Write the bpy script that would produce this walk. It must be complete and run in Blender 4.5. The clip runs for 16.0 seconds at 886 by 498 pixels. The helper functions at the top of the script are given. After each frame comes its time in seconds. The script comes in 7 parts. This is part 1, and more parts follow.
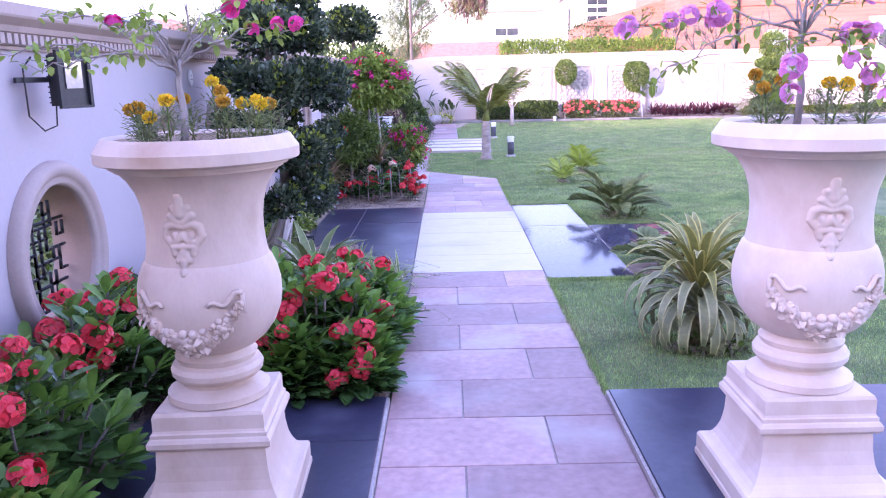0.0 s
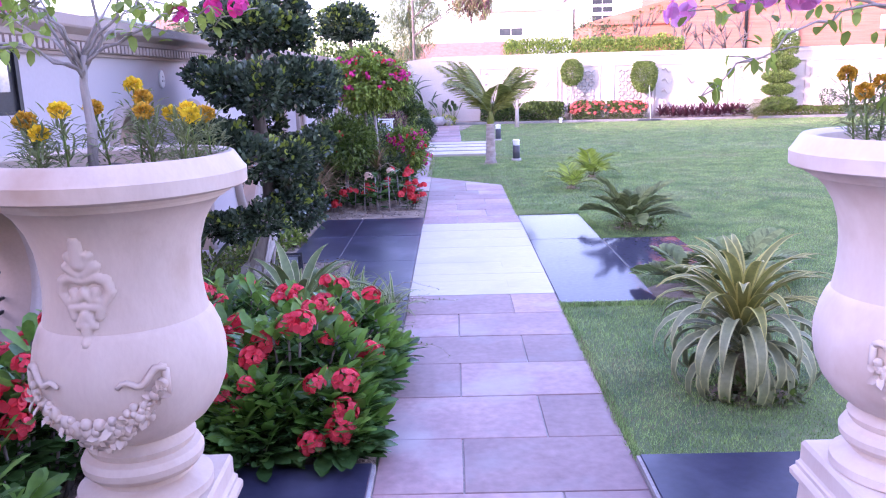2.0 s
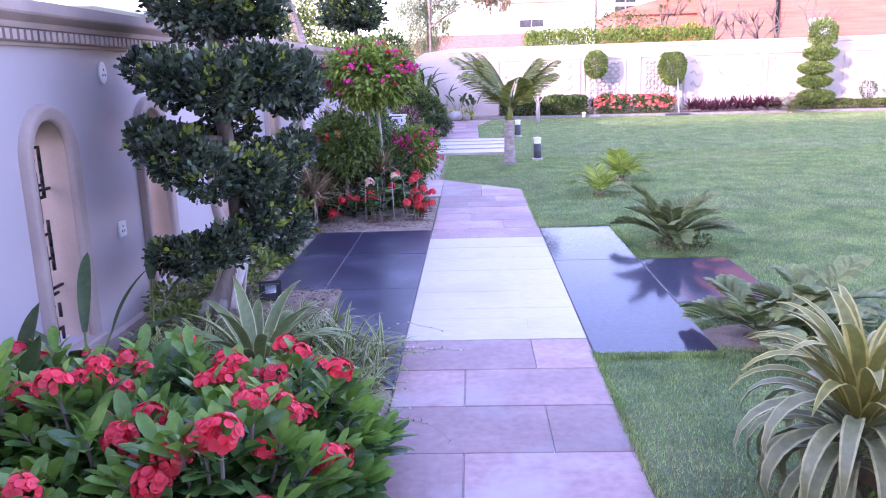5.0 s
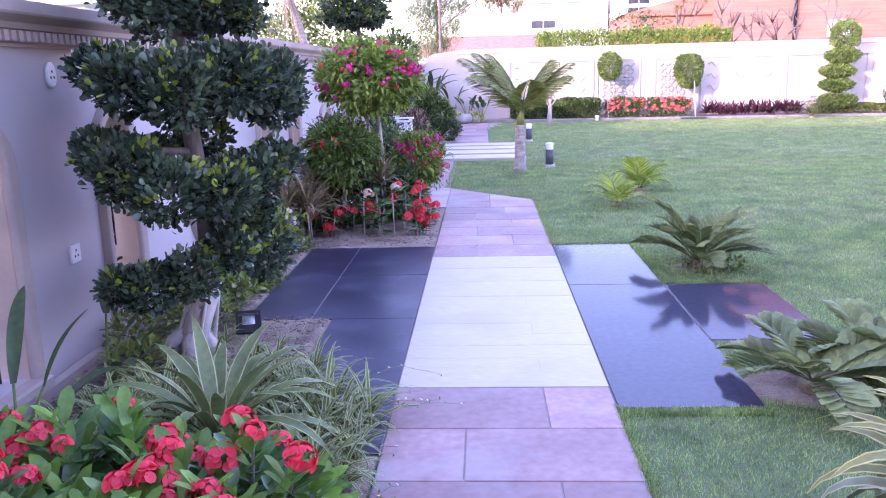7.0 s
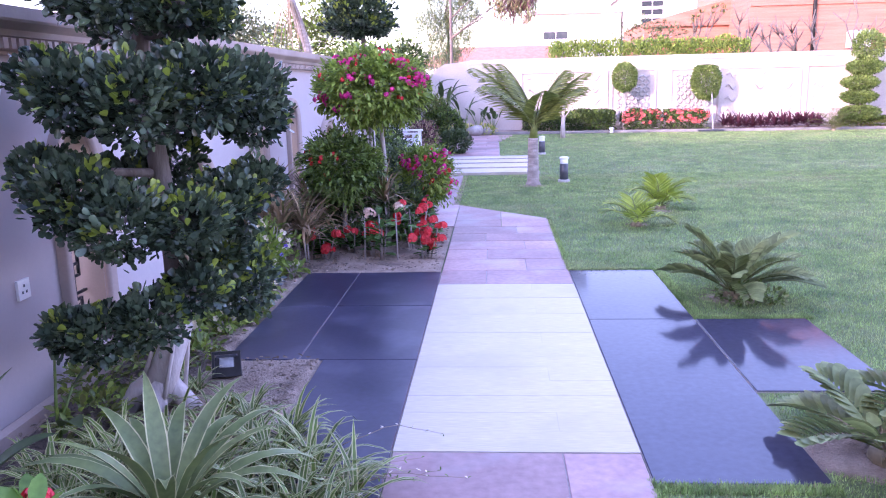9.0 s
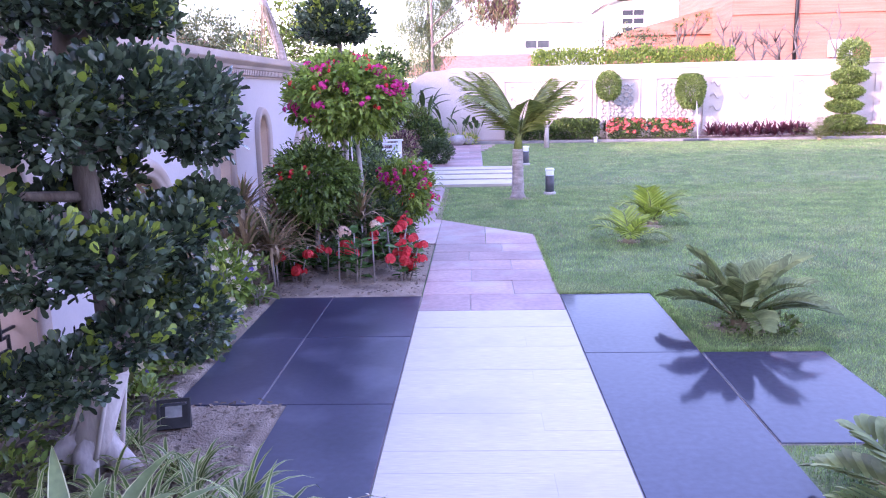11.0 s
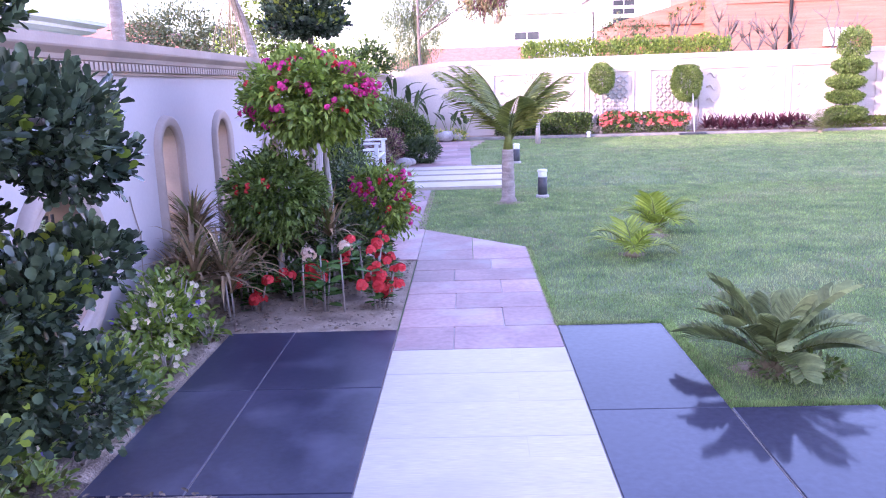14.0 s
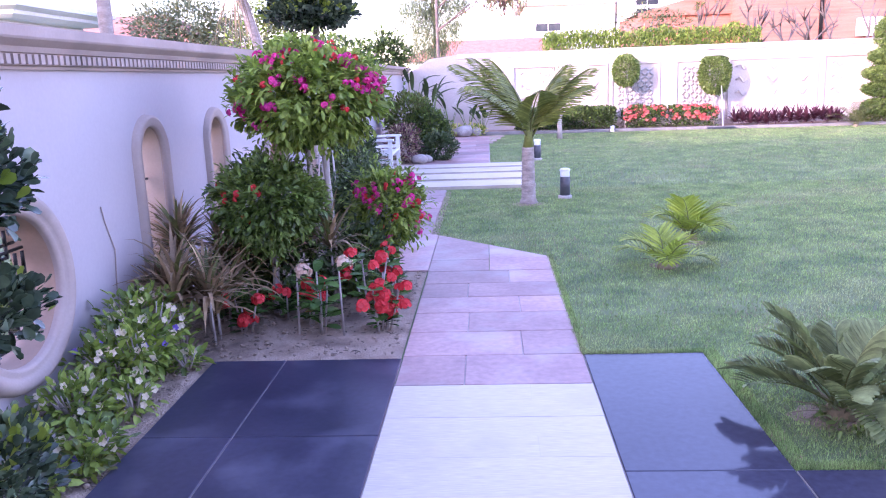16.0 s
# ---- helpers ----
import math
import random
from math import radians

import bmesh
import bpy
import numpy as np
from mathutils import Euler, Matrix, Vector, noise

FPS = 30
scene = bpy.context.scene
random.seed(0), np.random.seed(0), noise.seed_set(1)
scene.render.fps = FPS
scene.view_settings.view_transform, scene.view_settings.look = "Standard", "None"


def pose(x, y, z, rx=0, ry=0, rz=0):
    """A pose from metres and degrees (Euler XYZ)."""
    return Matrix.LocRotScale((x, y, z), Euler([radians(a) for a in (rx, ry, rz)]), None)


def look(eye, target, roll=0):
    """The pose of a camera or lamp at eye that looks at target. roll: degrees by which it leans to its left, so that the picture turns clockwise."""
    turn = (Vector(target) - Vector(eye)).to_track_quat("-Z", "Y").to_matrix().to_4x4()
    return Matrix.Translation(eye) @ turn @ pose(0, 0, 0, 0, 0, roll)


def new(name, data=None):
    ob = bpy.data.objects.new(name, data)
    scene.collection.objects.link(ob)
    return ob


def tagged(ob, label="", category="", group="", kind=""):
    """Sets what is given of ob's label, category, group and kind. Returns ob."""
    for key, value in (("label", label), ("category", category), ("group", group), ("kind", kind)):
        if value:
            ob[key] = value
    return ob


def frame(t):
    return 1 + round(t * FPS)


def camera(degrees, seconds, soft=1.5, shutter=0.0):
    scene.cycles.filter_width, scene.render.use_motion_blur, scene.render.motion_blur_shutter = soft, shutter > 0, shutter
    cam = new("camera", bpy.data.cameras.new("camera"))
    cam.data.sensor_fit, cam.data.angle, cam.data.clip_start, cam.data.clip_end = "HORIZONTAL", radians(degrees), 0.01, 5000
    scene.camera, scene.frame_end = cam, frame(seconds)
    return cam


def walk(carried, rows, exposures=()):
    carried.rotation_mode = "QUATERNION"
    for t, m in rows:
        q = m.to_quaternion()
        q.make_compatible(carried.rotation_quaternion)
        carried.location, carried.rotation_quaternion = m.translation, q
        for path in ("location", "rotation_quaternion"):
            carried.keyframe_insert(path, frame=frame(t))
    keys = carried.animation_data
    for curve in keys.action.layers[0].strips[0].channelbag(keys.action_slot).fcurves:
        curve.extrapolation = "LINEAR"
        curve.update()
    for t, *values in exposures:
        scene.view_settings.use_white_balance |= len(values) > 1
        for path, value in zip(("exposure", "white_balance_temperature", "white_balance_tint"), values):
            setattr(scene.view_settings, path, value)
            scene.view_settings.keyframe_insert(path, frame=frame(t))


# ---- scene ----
cam = camera(58.49, 16.0, soft=1.1)
ROWS = [
    (0.0, -0.036, -0.024, 1.421, 0.28, -12.23, 1.41),
    (0.5, -0.029, 0.095, 1.427, 0.28, -12.24, 1.59),
    (1.0, -0.026, 0.266, 1.419, 0.21, -12.23, 1.66),
    (1.5, -0.026, 0.442, 1.413, 0.27, -12.24, 1.49),
    (2.0, -0.012, 0.599, 1.421, 0.56, -12.18, 1.54),
    (2.5, 0.010, 0.762, 1.425, 0.96, -12.13, 1.71),
    (3.0, 0.025, 0.958, 1.427, 1.33, -12.20, 1.71),
    (5.5, 0.070, 1.813, 1.416, 2.19, -12.67, 1.71),
    (6.0, 0.083, 1.976, 1.424, 2.47, -12.66, 1.70),
    (6.5, 0.089, 2.121, 1.425, 2.64, -12.60, 1.65),
    (7.0, 0.088, 2.265, 1.427, 2.77, -12.55, 1.48),
    (7.5, 0.079, 2.420, 1.424, 2.91, -12.40, 1.36),
    (8.0, 0.086, 2.549, 1.422, 3.19, -12.14, 1.40),
    (8.5, 0.087, 2.666, 1.420, 3.43, -11.93, 1.40),
    (9.0, 0.092, 2.819, 1.422, 3.61, -11.77, 1.36),
    (11.5, 0.071, 3.425, 1.422, 1.88, -10.86, 1.50),
    (12.0, 0.081, 3.550, 1.439, 1.57, -10.50, 1.84),
    (12.5, 0.094, 3.676, 1.452, 1.43, -10.45, 2.03),
    (13.0, 0.116, 3.797, 1.455, 1.45, -10.76, 2.10),
    (13.5, 0.124, 3.951, 1.460, 1.48, -11.25, 2.05),
    (14.0, 0.128, 4.108, 1.467, 1.60, -11.73, 1.90),
    (14.5, 0.135, 4.256, 1.463, 1.88, -11.94, 1.97),
    (15.0, 0.141, 4.401, 1.463, 2.19, -12.12, 2.09),
    (15.5, 0.153, 4.564, 1.473, 2.67, -12.20, 2.11),
    (16.0, 0.165, 4.713, 1.479, 3.06, -12.20, 2.08),
]
walk(cam, [(t, pose(x, y, z, 90 + pitch, roll, yaw)) for t, x, y, z, yaw, pitch, roll in ROWS],
     exposures=[(0.0, 3.06, 5850, 61), (16.0, 3.06, 5850, 61)])

# ---- light: low sun behind the house, open sky over the garden ----
SUN_EL, SUN_AZ = radians(13), radians(222)
HOUSE_H = 11.0
world = bpy.data.worlds.new("sky")
scene.world = world
world.use_nodes = True
wn = world.node_tree.nodes
sky = wn.new("ShaderNodeTexSky")
sky.sky_type, sky.sun_disc = "NISHITA", False
sky.sun_elevation, sky.sun_rotation = SUN_EL, SUN_AZ
sky.air_density, sky.dust_density, sky.ozone_density = 1.0, 0.8, 1.0
wn["Background"].inputs["Strength"].default_value = 0.15
world.node_tree.links.new(sky.outputs["Color"], wn["Background"].inputs["Color"])
sun = new("sun", bpy.data.lights.new("sun", "SUN"))
sun.data.energy, sun.data.angle, sun.data.color = 0.8, radians(0.6), (1.0, 0.86, 0.70)
to_sun = Vector((math.sin(SUN_AZ) * math.cos(SUN_EL), math.cos(SUN_AZ) * math.cos(SUN_EL), math.sin(SUN_EL)))
sun.matrix_world = look(to_sun * 60, (0, 0, 0))

# ---- materials ----
def material(name, c1, c2, rough=0.6, scale=8.0, fine=60.0, bump=0.2, metal=0.0, spread=0.0, detail=6.0, stretch=(1, 1, 1),
             gloss_var=0.1, stain=None, stain_scale=1.2, island=False, sheen=0.0, spec=0.5, trans=0.0, dist=0.004, grain=0.35):
    """Two-scale procedural surface: broad patches between c1 and c2, fine grain, bump, optional stains and per-piece variation."""
    m = bpy.data.materials.new(name)
    m.use_nodes = True
    nt, n = m.node_tree, m.node_tree.nodes
    b = n["Principled BSDF"]
    co = n.new("ShaderNodeTexCoord")
    mp = n.new("ShaderNodeMapping")
    mp.inputs["Scale"].default_value = stretch
    geo = n.new("ShaderNodeNewGeometry")
    nt.links.new(geo.outputs["Position"], mp.inputs["Vector"])
    a = n.new("ShaderNodeTexNoise")
    a.inputs["Scale"].default_value, a.inputs["Detail"].default_value = scale, detail
    f = n.new("ShaderNodeTexNoise")
    f.inputs["Scale"].default_value, f.inputs["Detail"].default_value = fine, 4.0
    for x in (a, f):
        nt.links.new(mp.outputs["Vector"], x.inputs["Vector"])
    ramp = n.new("ShaderNodeValToRGB")
    ramp.color_ramp.elements[0].position, ramp.color_ramp.elements[1].position = 0.32, 0.68
    ramp.color_ramp.elements[0].color, ramp.color_ramp.elements[1].color = (*c1, 1), (*c2, 1)
    nt.links.new(a.outputs["Fac"], ramp.inputs["Fac"])
    col = ramp.outputs["Color"]
    mul = n.new("ShaderNodeMix")
    mul.data_type, mul.blend_type = "RGBA", "OVERLAY"
    mul.inputs["Factor"].default_value = grain
    nt.links.new(col, mul.inputs["A"])
    nt.links.new(f.outputs["Fac"], mul.inputs["B"])
    col = mul.outputs["Result"]
    if stain:
        s = n.new("ShaderNodeTexNoise")
        s.inputs["Scale"].default_value, s.inputs["Detail"].default_value = stain_scale, 8.0
        nt.links.new(geo.outputs["Position"], s.inputs["Vector"])
        sr = n.new("ShaderNodeValToRGB")
        sr.color_ramp.elements[0].position, sr.color_ramp.elements[1].position = 0.52, 0.72
        nt.links.new(s.outputs["Fac"], sr.inputs["Fac"])
        mx = n.new("ShaderNodeMix")
        mx.data_type = "RGBA"
        mx.inputs["B"].default_value = (*stain, 1)
        nt.links.new(sr.outputs["Color"], mx.inputs["Factor"])
        nt.links.new(col, mx.inputs["A"])
        col = mx.outputs["Result"]
    if spread:
        hsv = n.new("ShaderNodeHueSaturation")
        mr = n.new("ShaderNodeMapRange")
        mr.inputs["To Min"].default_value, mr.inputs["To Max"].default_value = 1 - spread, 1 + spread
        if island:
            nt.links.new(geo.outputs["Random Per Island"], mr.inputs["Value"])
        else:
            oi = n.new("ShaderNodeObjectInfo")
            nt.links.new(oi.outputs["Random"], mr.inputs["Value"])
        nt.links.new(mr.outputs["Result"], hsv.inputs["Value"])
        nt.links.new(col, hsv.inputs["Color"])
        col = hsv.outputs["Color"]
    nt.links.new(col, b.inputs["Base Color"])
    b.inputs["Metallic"].default_value = metal
    b.inputs["Specular IOR Level"].default_value = spec
    rr = n.new("ShaderNodeMapRange")
    rr.inputs["To Min"].default_value, rr.inputs["To Max"].default_value = max(0.02, rough - gloss_var), min(1, rough + gloss_var)
    nt.links.new(a.outputs["Fac"], rr.inputs["Value"])
    nt.links.new(rr.outputs["Result"], b.inputs["Roughness"])
    if bump:
        bp = n.new("ShaderNodeBump")
        bp.inputs["Strength"].default_value, bp.inputs["Distance"].default_value = bump, dist
        nt.links.new(f.outputs["Fac"], bp.inputs["Height"])
        nt.links.new(bp.outputs["Normal"], b.inputs["Normal"])
    if trans:
        tr = n.new("ShaderNodeBsdfTranslucent")
        nt.links.new(col, tr.inputs["Color"])
        ms = n.new("ShaderNodeMixShader")
        ms.inputs["Fac"].default_value = trans
        nt.links.new(b.outputs["BSDF"], ms.inputs[1])
        nt.links.new(tr.outputs["BSDF"], ms.inputs[2])
        nt.links.new(ms.outputs["Shader"], n["Material Output"].inputs["Surface"])
    return m


def warm(c):
    """Leaf greens lean to yellow."""
    return (c[0] * 1.16, c[1] * 1.04, c[2] * 0.78) if c[1] > c[0] * 0.8 else c


def leaf_mat(name, c1, c2, rough=0.4, spread=0.35, trans=0.25):
    return material(name, warm(c1), warm(c2), rough, scale=5, fine=40, bump=0.15, spread=spread, island=True, trans=trans)


M = {
    "lawn": material("lawn_turf", (0.10, 0.155, 0.06), (0.19, 0.25, 0.105), 0.9, 3.2, 90, 0.8, stain=(0.28, 0.325, 0.15), stain_scale=0.9, dist=0.02),
    "grass": material("grass_blades", warm((0.16, 0.30, 0.125)), warm((0.33, 0.505, 0.21)), 0.6, 3.2, 14, 0.15, spread=0.5, island=True, trans=0.4, stain=warm((0.38, 0.46, 0.27)), stain_scale=1.3),
    "soil": material("sandy_soil", (0.29, 0.21, 0.155), (0.46, 0.355, 0.27), 0.95, 6, 90, 1.0, stain=(0.14, 0.10, 0.075), stain_scale=3.2, dist=0.02),
    "pink": material("pink_sandstone", (0.32, 0.185, 0.175), (0.45, 0.285, 0.26), 0.55, 2.4, 25, 0.3, spread=0.28, stain=(0.44, 0.36, 0.34), stain_scale=1.9, dist=0.003),
    "white": material("cream_travertine", (0.53, 0.46, 0.375), (0.575, 0.50, 0.41), 0.45, 3.0, 40, 0.08, spread=0.014, stretch=(0.35, 5, 1), stain=(0.45, 0.39, 0.32), stain_scale=1.4, dist=0.002),
    "black": material("black_slate", (0.028, 0.027, 0.050), (0.047, 0.044, 0.074), 0.34, 2.0, 30, 0.10, spread=0.12, stain=(0.088, 0.085, 0.122), stain_scale=2.6, spec=0.30, gloss_var=0.10, dist=0.002),
    "wet": material("wet_black_slate", (0.050, 0.049, 0.070), (0.068, 0.066, 0.091), 0.14, 1.6, 30, 0.02, spread=0.06, spec=0.013, stain=(0.056, 0.055, 0.073), stain_scale=1.6, gloss_var=0.02, dist=0.001),
    "grout": material("pale_grout", (0.36, 0.31, 0.285), (0.47, 0.42, 0.39), 0.9, 8, 80, 0.4),
    "wall": material("painted_plaster", (0.44, 0.385, 0.39), (0.49, 0.435, 0.44), 0.8, 0.9, 50, 0.08, stain=(0.43, 0.385, 0.39), stain_scale=0.5, grain=0.06),
    "trim": material("cast_stone_trim", (0.38, 0.29, 0.25), (0.44, 0.35, 0.305), 0.75, 3, 70, 0.1, stain=(0.31, 0.25, 0.22), stain_scale=2, grain=0.1),
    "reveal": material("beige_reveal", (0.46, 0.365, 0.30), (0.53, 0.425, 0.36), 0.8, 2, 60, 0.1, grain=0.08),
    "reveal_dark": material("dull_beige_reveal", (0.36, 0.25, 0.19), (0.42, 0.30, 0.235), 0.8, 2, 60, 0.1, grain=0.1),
    "dark_soil": material("dark_potting_and_shaded_soil", (0.10, 0.075, 0.06), (0.19, 0.145, 0.115), 0.95, 12, 90, 1.0, dist=0.02),
    "cream": material("cream_wall_paint", (0.58, 0.50, 0.45), (0.64, 0.56, 0.50), 0.8, 0.8, 40, 0.15, stain=(0.54, 0.45, 0.38), stain_scale=0.6),
    "urn": material("cast_stone_urn", (0.70, 0.555, 0.45), (0.80, 0.665, 0.55), 0.65, 5, 70, 0.12, stain=(0.62, 0.45, 0.33), stain_scale=4, stretch=(1.3, 1.3, 0.6), grain=0.08),
    "urn_pink": material("pinkish_cast_stone_urn", (0.56, 0.42, 0.325), (0.665, 0.52, 0.41), 0.65, 5, 70, 0.12, stain=(0.46, 0.31, 0.21), stain_scale=4, stretch=(1.3, 1.3, 0.6), grain=0.08),
    "iron": material("black_wrought_iron", (0.012, 0.012, 0.014), (0.02, 0.02, 0.022), 0.45, 20, 90, 0.2, metal=0.4),
    "bark": material("grey_bark", (0.26, 0.22, 0.20), (0.42, 0.37, 0.34), 0.9, 14, 60, 0.8, stretch=(1, 1, 0.3), dist=0.01),
    "darkbark": material("dark_bark", (0.13, 0.10, 0.085), (0.22, 0.18, 0.155), 0.9, 14, 60, 0.8, stretch=(1, 1, 0.3), dist=0.01),
    "palmtrunk": material("palm_trunk_bark", (0.28, 0.23, 0.20), (0.46, 0.39, 0.35), 0.9, 9, 60, 0.9, stretch=(1, 1, 2.5), dist=0.012),
    "palebark": material("pale_bark", (0.45, 0.38, 0.35), (0.60, 0.53, 0.50), 0.85, 8, 60, 0.6, stretch=(1, 1, 0.3), dist=0.006),
    "ficus": leaf_mat("ficus_leaf", (0.028, 0.054, 0.046), (0.092, 0.150, 0.110), 0.24, 0.5, 0.10),
    "ficus_new": leaf_mat("ficus_young_leaf", (0.16, 0.27, 0.040), (0.27, 0.38, 0.065), 0.35, 0.3),
    "green": leaf_mat("mid_green_leaf", (0.085, 0.165, 0.040), (0.15, 0.255, 0.065), 0.42, 0.4),
    "bright": leaf_mat("bright_green_leaf", (0.16, 0.28, 0.05), (0.26, 0.39, 0.09), 0.5, 0.3, 0.35),
    "clipped": leaf_mat("clipped_topiary_leaf", (0.15, 0.245, 0.085), (0.245, 0.36, 0.125), 0.5, 0.4, 0.2),
    "fern": leaf_mat("feathery_grey_green_leaf", (0.15, 0.21, 0.11), (0.24, 0.31, 0.17), 0.6, 0.3, 0.3),
    "agave_green": leaf_mat("agave_deep_green", (0.105, 0.165, 0.075), (0.175, 0.24, 0.105), 0.45, 0.25, 0.12),
    "young_palm": leaf_mat("young_palm_leaflet", (0.21, 0.33, 0.04), (0.33, 0.45, 0.075), 0.45, 0.3, 0.3),
    "dark": leaf_mat("dark_green_leaf", (0.035, 0.072, 0.03), (0.06, 0.11, 0.042), 0.5, 0.4, 0.15),
    "olive": leaf_mat("olive_leaf", (0.10, 0.13, 0.045), (0.16, 0.19, 0.07), 0.55, 0.35),
    "euph": leaf_mat("spurge_leaf", (0.044, 0.125, 0.046), (0.102, 0.235, 0.078), 0.26, 0.4, 0.2),
    "euph_young": leaf_mat("young_spurge_leaf", (0.095, 0.25, 0.050), (0.18, 0.38, 0.080), 0.4, 0.25, 0.35),
    "red": leaf_mat("red_petal", (0.86, 0.04, 0.06), (0.92, 0.09, 0.11), 0.5, 0.2, 0.25),
    "vermil": leaf_mat("vermilion_petal", (0.74, 0.028, 0.035), (0.82, 0.065, 0.06), 0.5, 0.2, 0.25),
    "coral": leaf_mat("coral_petal", (0.66, 0.10, 0.09), (0.78, 0.20, 0.16), 0.5, 0.2, 0.25),
    "magenta": leaf_mat("magenta_bract", (0.74, 0.04, 0.25), (0.86, 0.09, 0.37), 0.6, 0.25, 0.35),
    "pinkbract": leaf_mat("pale_pink_bract", (0.78, 0.27, 0.56), (0.86, 0.40, 0.68), 0.6, 0.2, 0.4),
    "yellow": leaf_mat("marigold_petal", (0.90, 0.60, 0.012), (0.94, 0.72, 0.03), 0.6, 0.25, 0.2),
    "orange": leaf_mat("faded_marigold", (0.66, 0.36, 0.02), (0.78, 0.48, 0.05), 0.7, 0.3, 0.2),
    "whitefl": leaf_mat("white_petal", (0.75, 0.74, 0.78), (0.85, 0.84, 0.86), 0.6, 0.1, 0.3),
    "violet": leaf_mat("violet_petal", (0.25, 0.16, 0.60), (0.34, 0.24, 0.70), 0.6, 0.2, 0.3),
    "peach": leaf_mat("peach_petal", (0.72, 0.50, 0.36), (0.80, 0.62, 0.46), 0.6, 0.2, 0.3),
    "straw": leaf_mat("dry_straw_leaf", (0.30, 0.22, 0.13), (0.43, 0.33, 0.21), 0.7, 0.35, 0.2),
    "bronze": leaf_mat("bronze_straw_leaf", (0.25, 0.165, 0.085), (0.43, 0.30, 0.17), 0.6, 0.4, 0.2),
    "straw_grey": leaf_mat("grey_dry_stalk", (0.17, 0.15, 0.12), (0.28, 0.25, 0.20), 0.8, 0.35, 0.1),
    "litter": leaf_mat("dry_leaf_litter", (0.13, 0.095, 0.07), (0.27, 0.20, 0.14), 0.8, 0.5, 0.1),
    "purple": leaf_mat("purple_leaf", (0.10, 0.03, 0.05), (0.17, 0.06, 0.08), 0.5, 0.35, 0.2),
    "agave": leaf_mat("agave_grey_green", (0.165, 0.205, 0.135), (0.25, 0.295, 0.19), 0.5, 0.25, 0.10),
    "agave_young": leaf_mat("agave_olive_yellow", (0.17, 0.20, 0.065), (0.28, 0.295, 0.105), 0.45, 0.3, 0.2),
    "agave_edge": leaf_mat("agave_pale_edge", (0.34, 0.38, 0.24), (0.44, 0.47, 0.30), 0.5, 0.2, 0.15),
    "cream_leaf": leaf_mat("cream_leaf_margin", (0.44, 0.43, 0.15), (0.54, 0.53, 0.22), 0.5, 0.2, 0.25),
    "stripe": leaf_mat("pale_leaf_stripe", (0.42, 0.46, 0.30), (0.54, 0.57, 0.40), 0.5, 0.2, 0.25),
    "greyleaf": leaf_mat("grey_green_leaf", (0.12, 0.15, 0.09), (0.18, 0.21, 0.13), 0.6, 0.3, 0.2),
    "willow": leaf_mat("grey_blue_hanging_leaf", (0.13, 0.20, 0.165), (0.21, 0.30, 0.24), 0.55, 0.35, 0.3),
    "palm": leaf_mat("palm_leaflet", (0.165, 0.22, 0.06), (0.27, 0.33, 0.11), 0.45, 0.3, 0.3),
    "cycad": leaf_mat("cycad_leaflet", (0.20, 0.23, 0.10), (0.30, 0.33, 0.16), 0.4, 0.35, 0.15),
    "cycad_piece": material("cycad_leaflet_piece", (0.165, 0.215, 0.078), (0.285, 0.335, 0.125), 0.60, 5, 40, 0.15, spread=0.35, trans=0.18, spec=0.3),
    "brick": material("red_brick_far", (0.37, 0.135, 0.088), (0.47, 0.20, 0.135), 0.85, 1.5, 20, 0.3, spread=0.05, stretch=(0.35, 0.35, 7)),
    "bldg": material("pale_building_paint", (0.70, 0.70, 0.70), (0.78, 0.78, 0.77), 0.8, 0.6, 20, 0.1),
    "glass": material("dark_window_glass", (0.03, 0.04, 0.05), (0.05, 0.06, 0.07), 0.12, 2, 20, 0.0),
    "plastic": material("white_plastic", (0.74, 0.74, 0.73), (0.78, 0.78, 0.77), 0.4, 12, 60, 0.05),
    "blackmetal": material("black_powder_coat", (0.015, 0.015, 0.017), (0.024, 0.024, 0.026), 0.45, 20, 120, 0.1),
    "greymetal": material("dark_grey_metal", (0.05, 0.055, 0.065), (0.075, 0.08, 0.09), 0.4, 20, 120, 0.1, metal=0.3),
    "lens": material("reflector_glass", (0.45, 0.47, 0.48), (0.58, 0.60, 0.60), 0.12, 4, 60, 0.0, metal=0.6),
    "opal": material("opal_diffuser", (0.72, 0.74, 0.76), (0.80, 0.82, 0.84), 0.25, 12, 60, 0.0),
    "tile_roof": material("terracotta_roof", (0.42, 0.16, 0.11), (0.52, 0.22, 0.15), 0.8, 3, 30, 0.3),
    "rock": material("grey_rock", (0.30, 0.27, 0.25), (0.45, 0.42, 0.39), 0.9, 6, 50, 0.8, dist=0.01),
    "blackgravel": material("dark_gravel", (0.03, 0.03, 0.03), (0.07, 0.065, 0.06), 0.9, 30, 90, 1.0),
    "kerbstone": material("weathered_kerb_concrete", (0.20, 0.18, 0.165), (0.28, 0.26, 0.24), 0.9, 4, 60, 0.4),
    "concrete": material("pale_concrete", (0.42, 0.39, 0.36), (0.52, 0.49, 0.46), 0.9, 4, 60, 0.4),
}

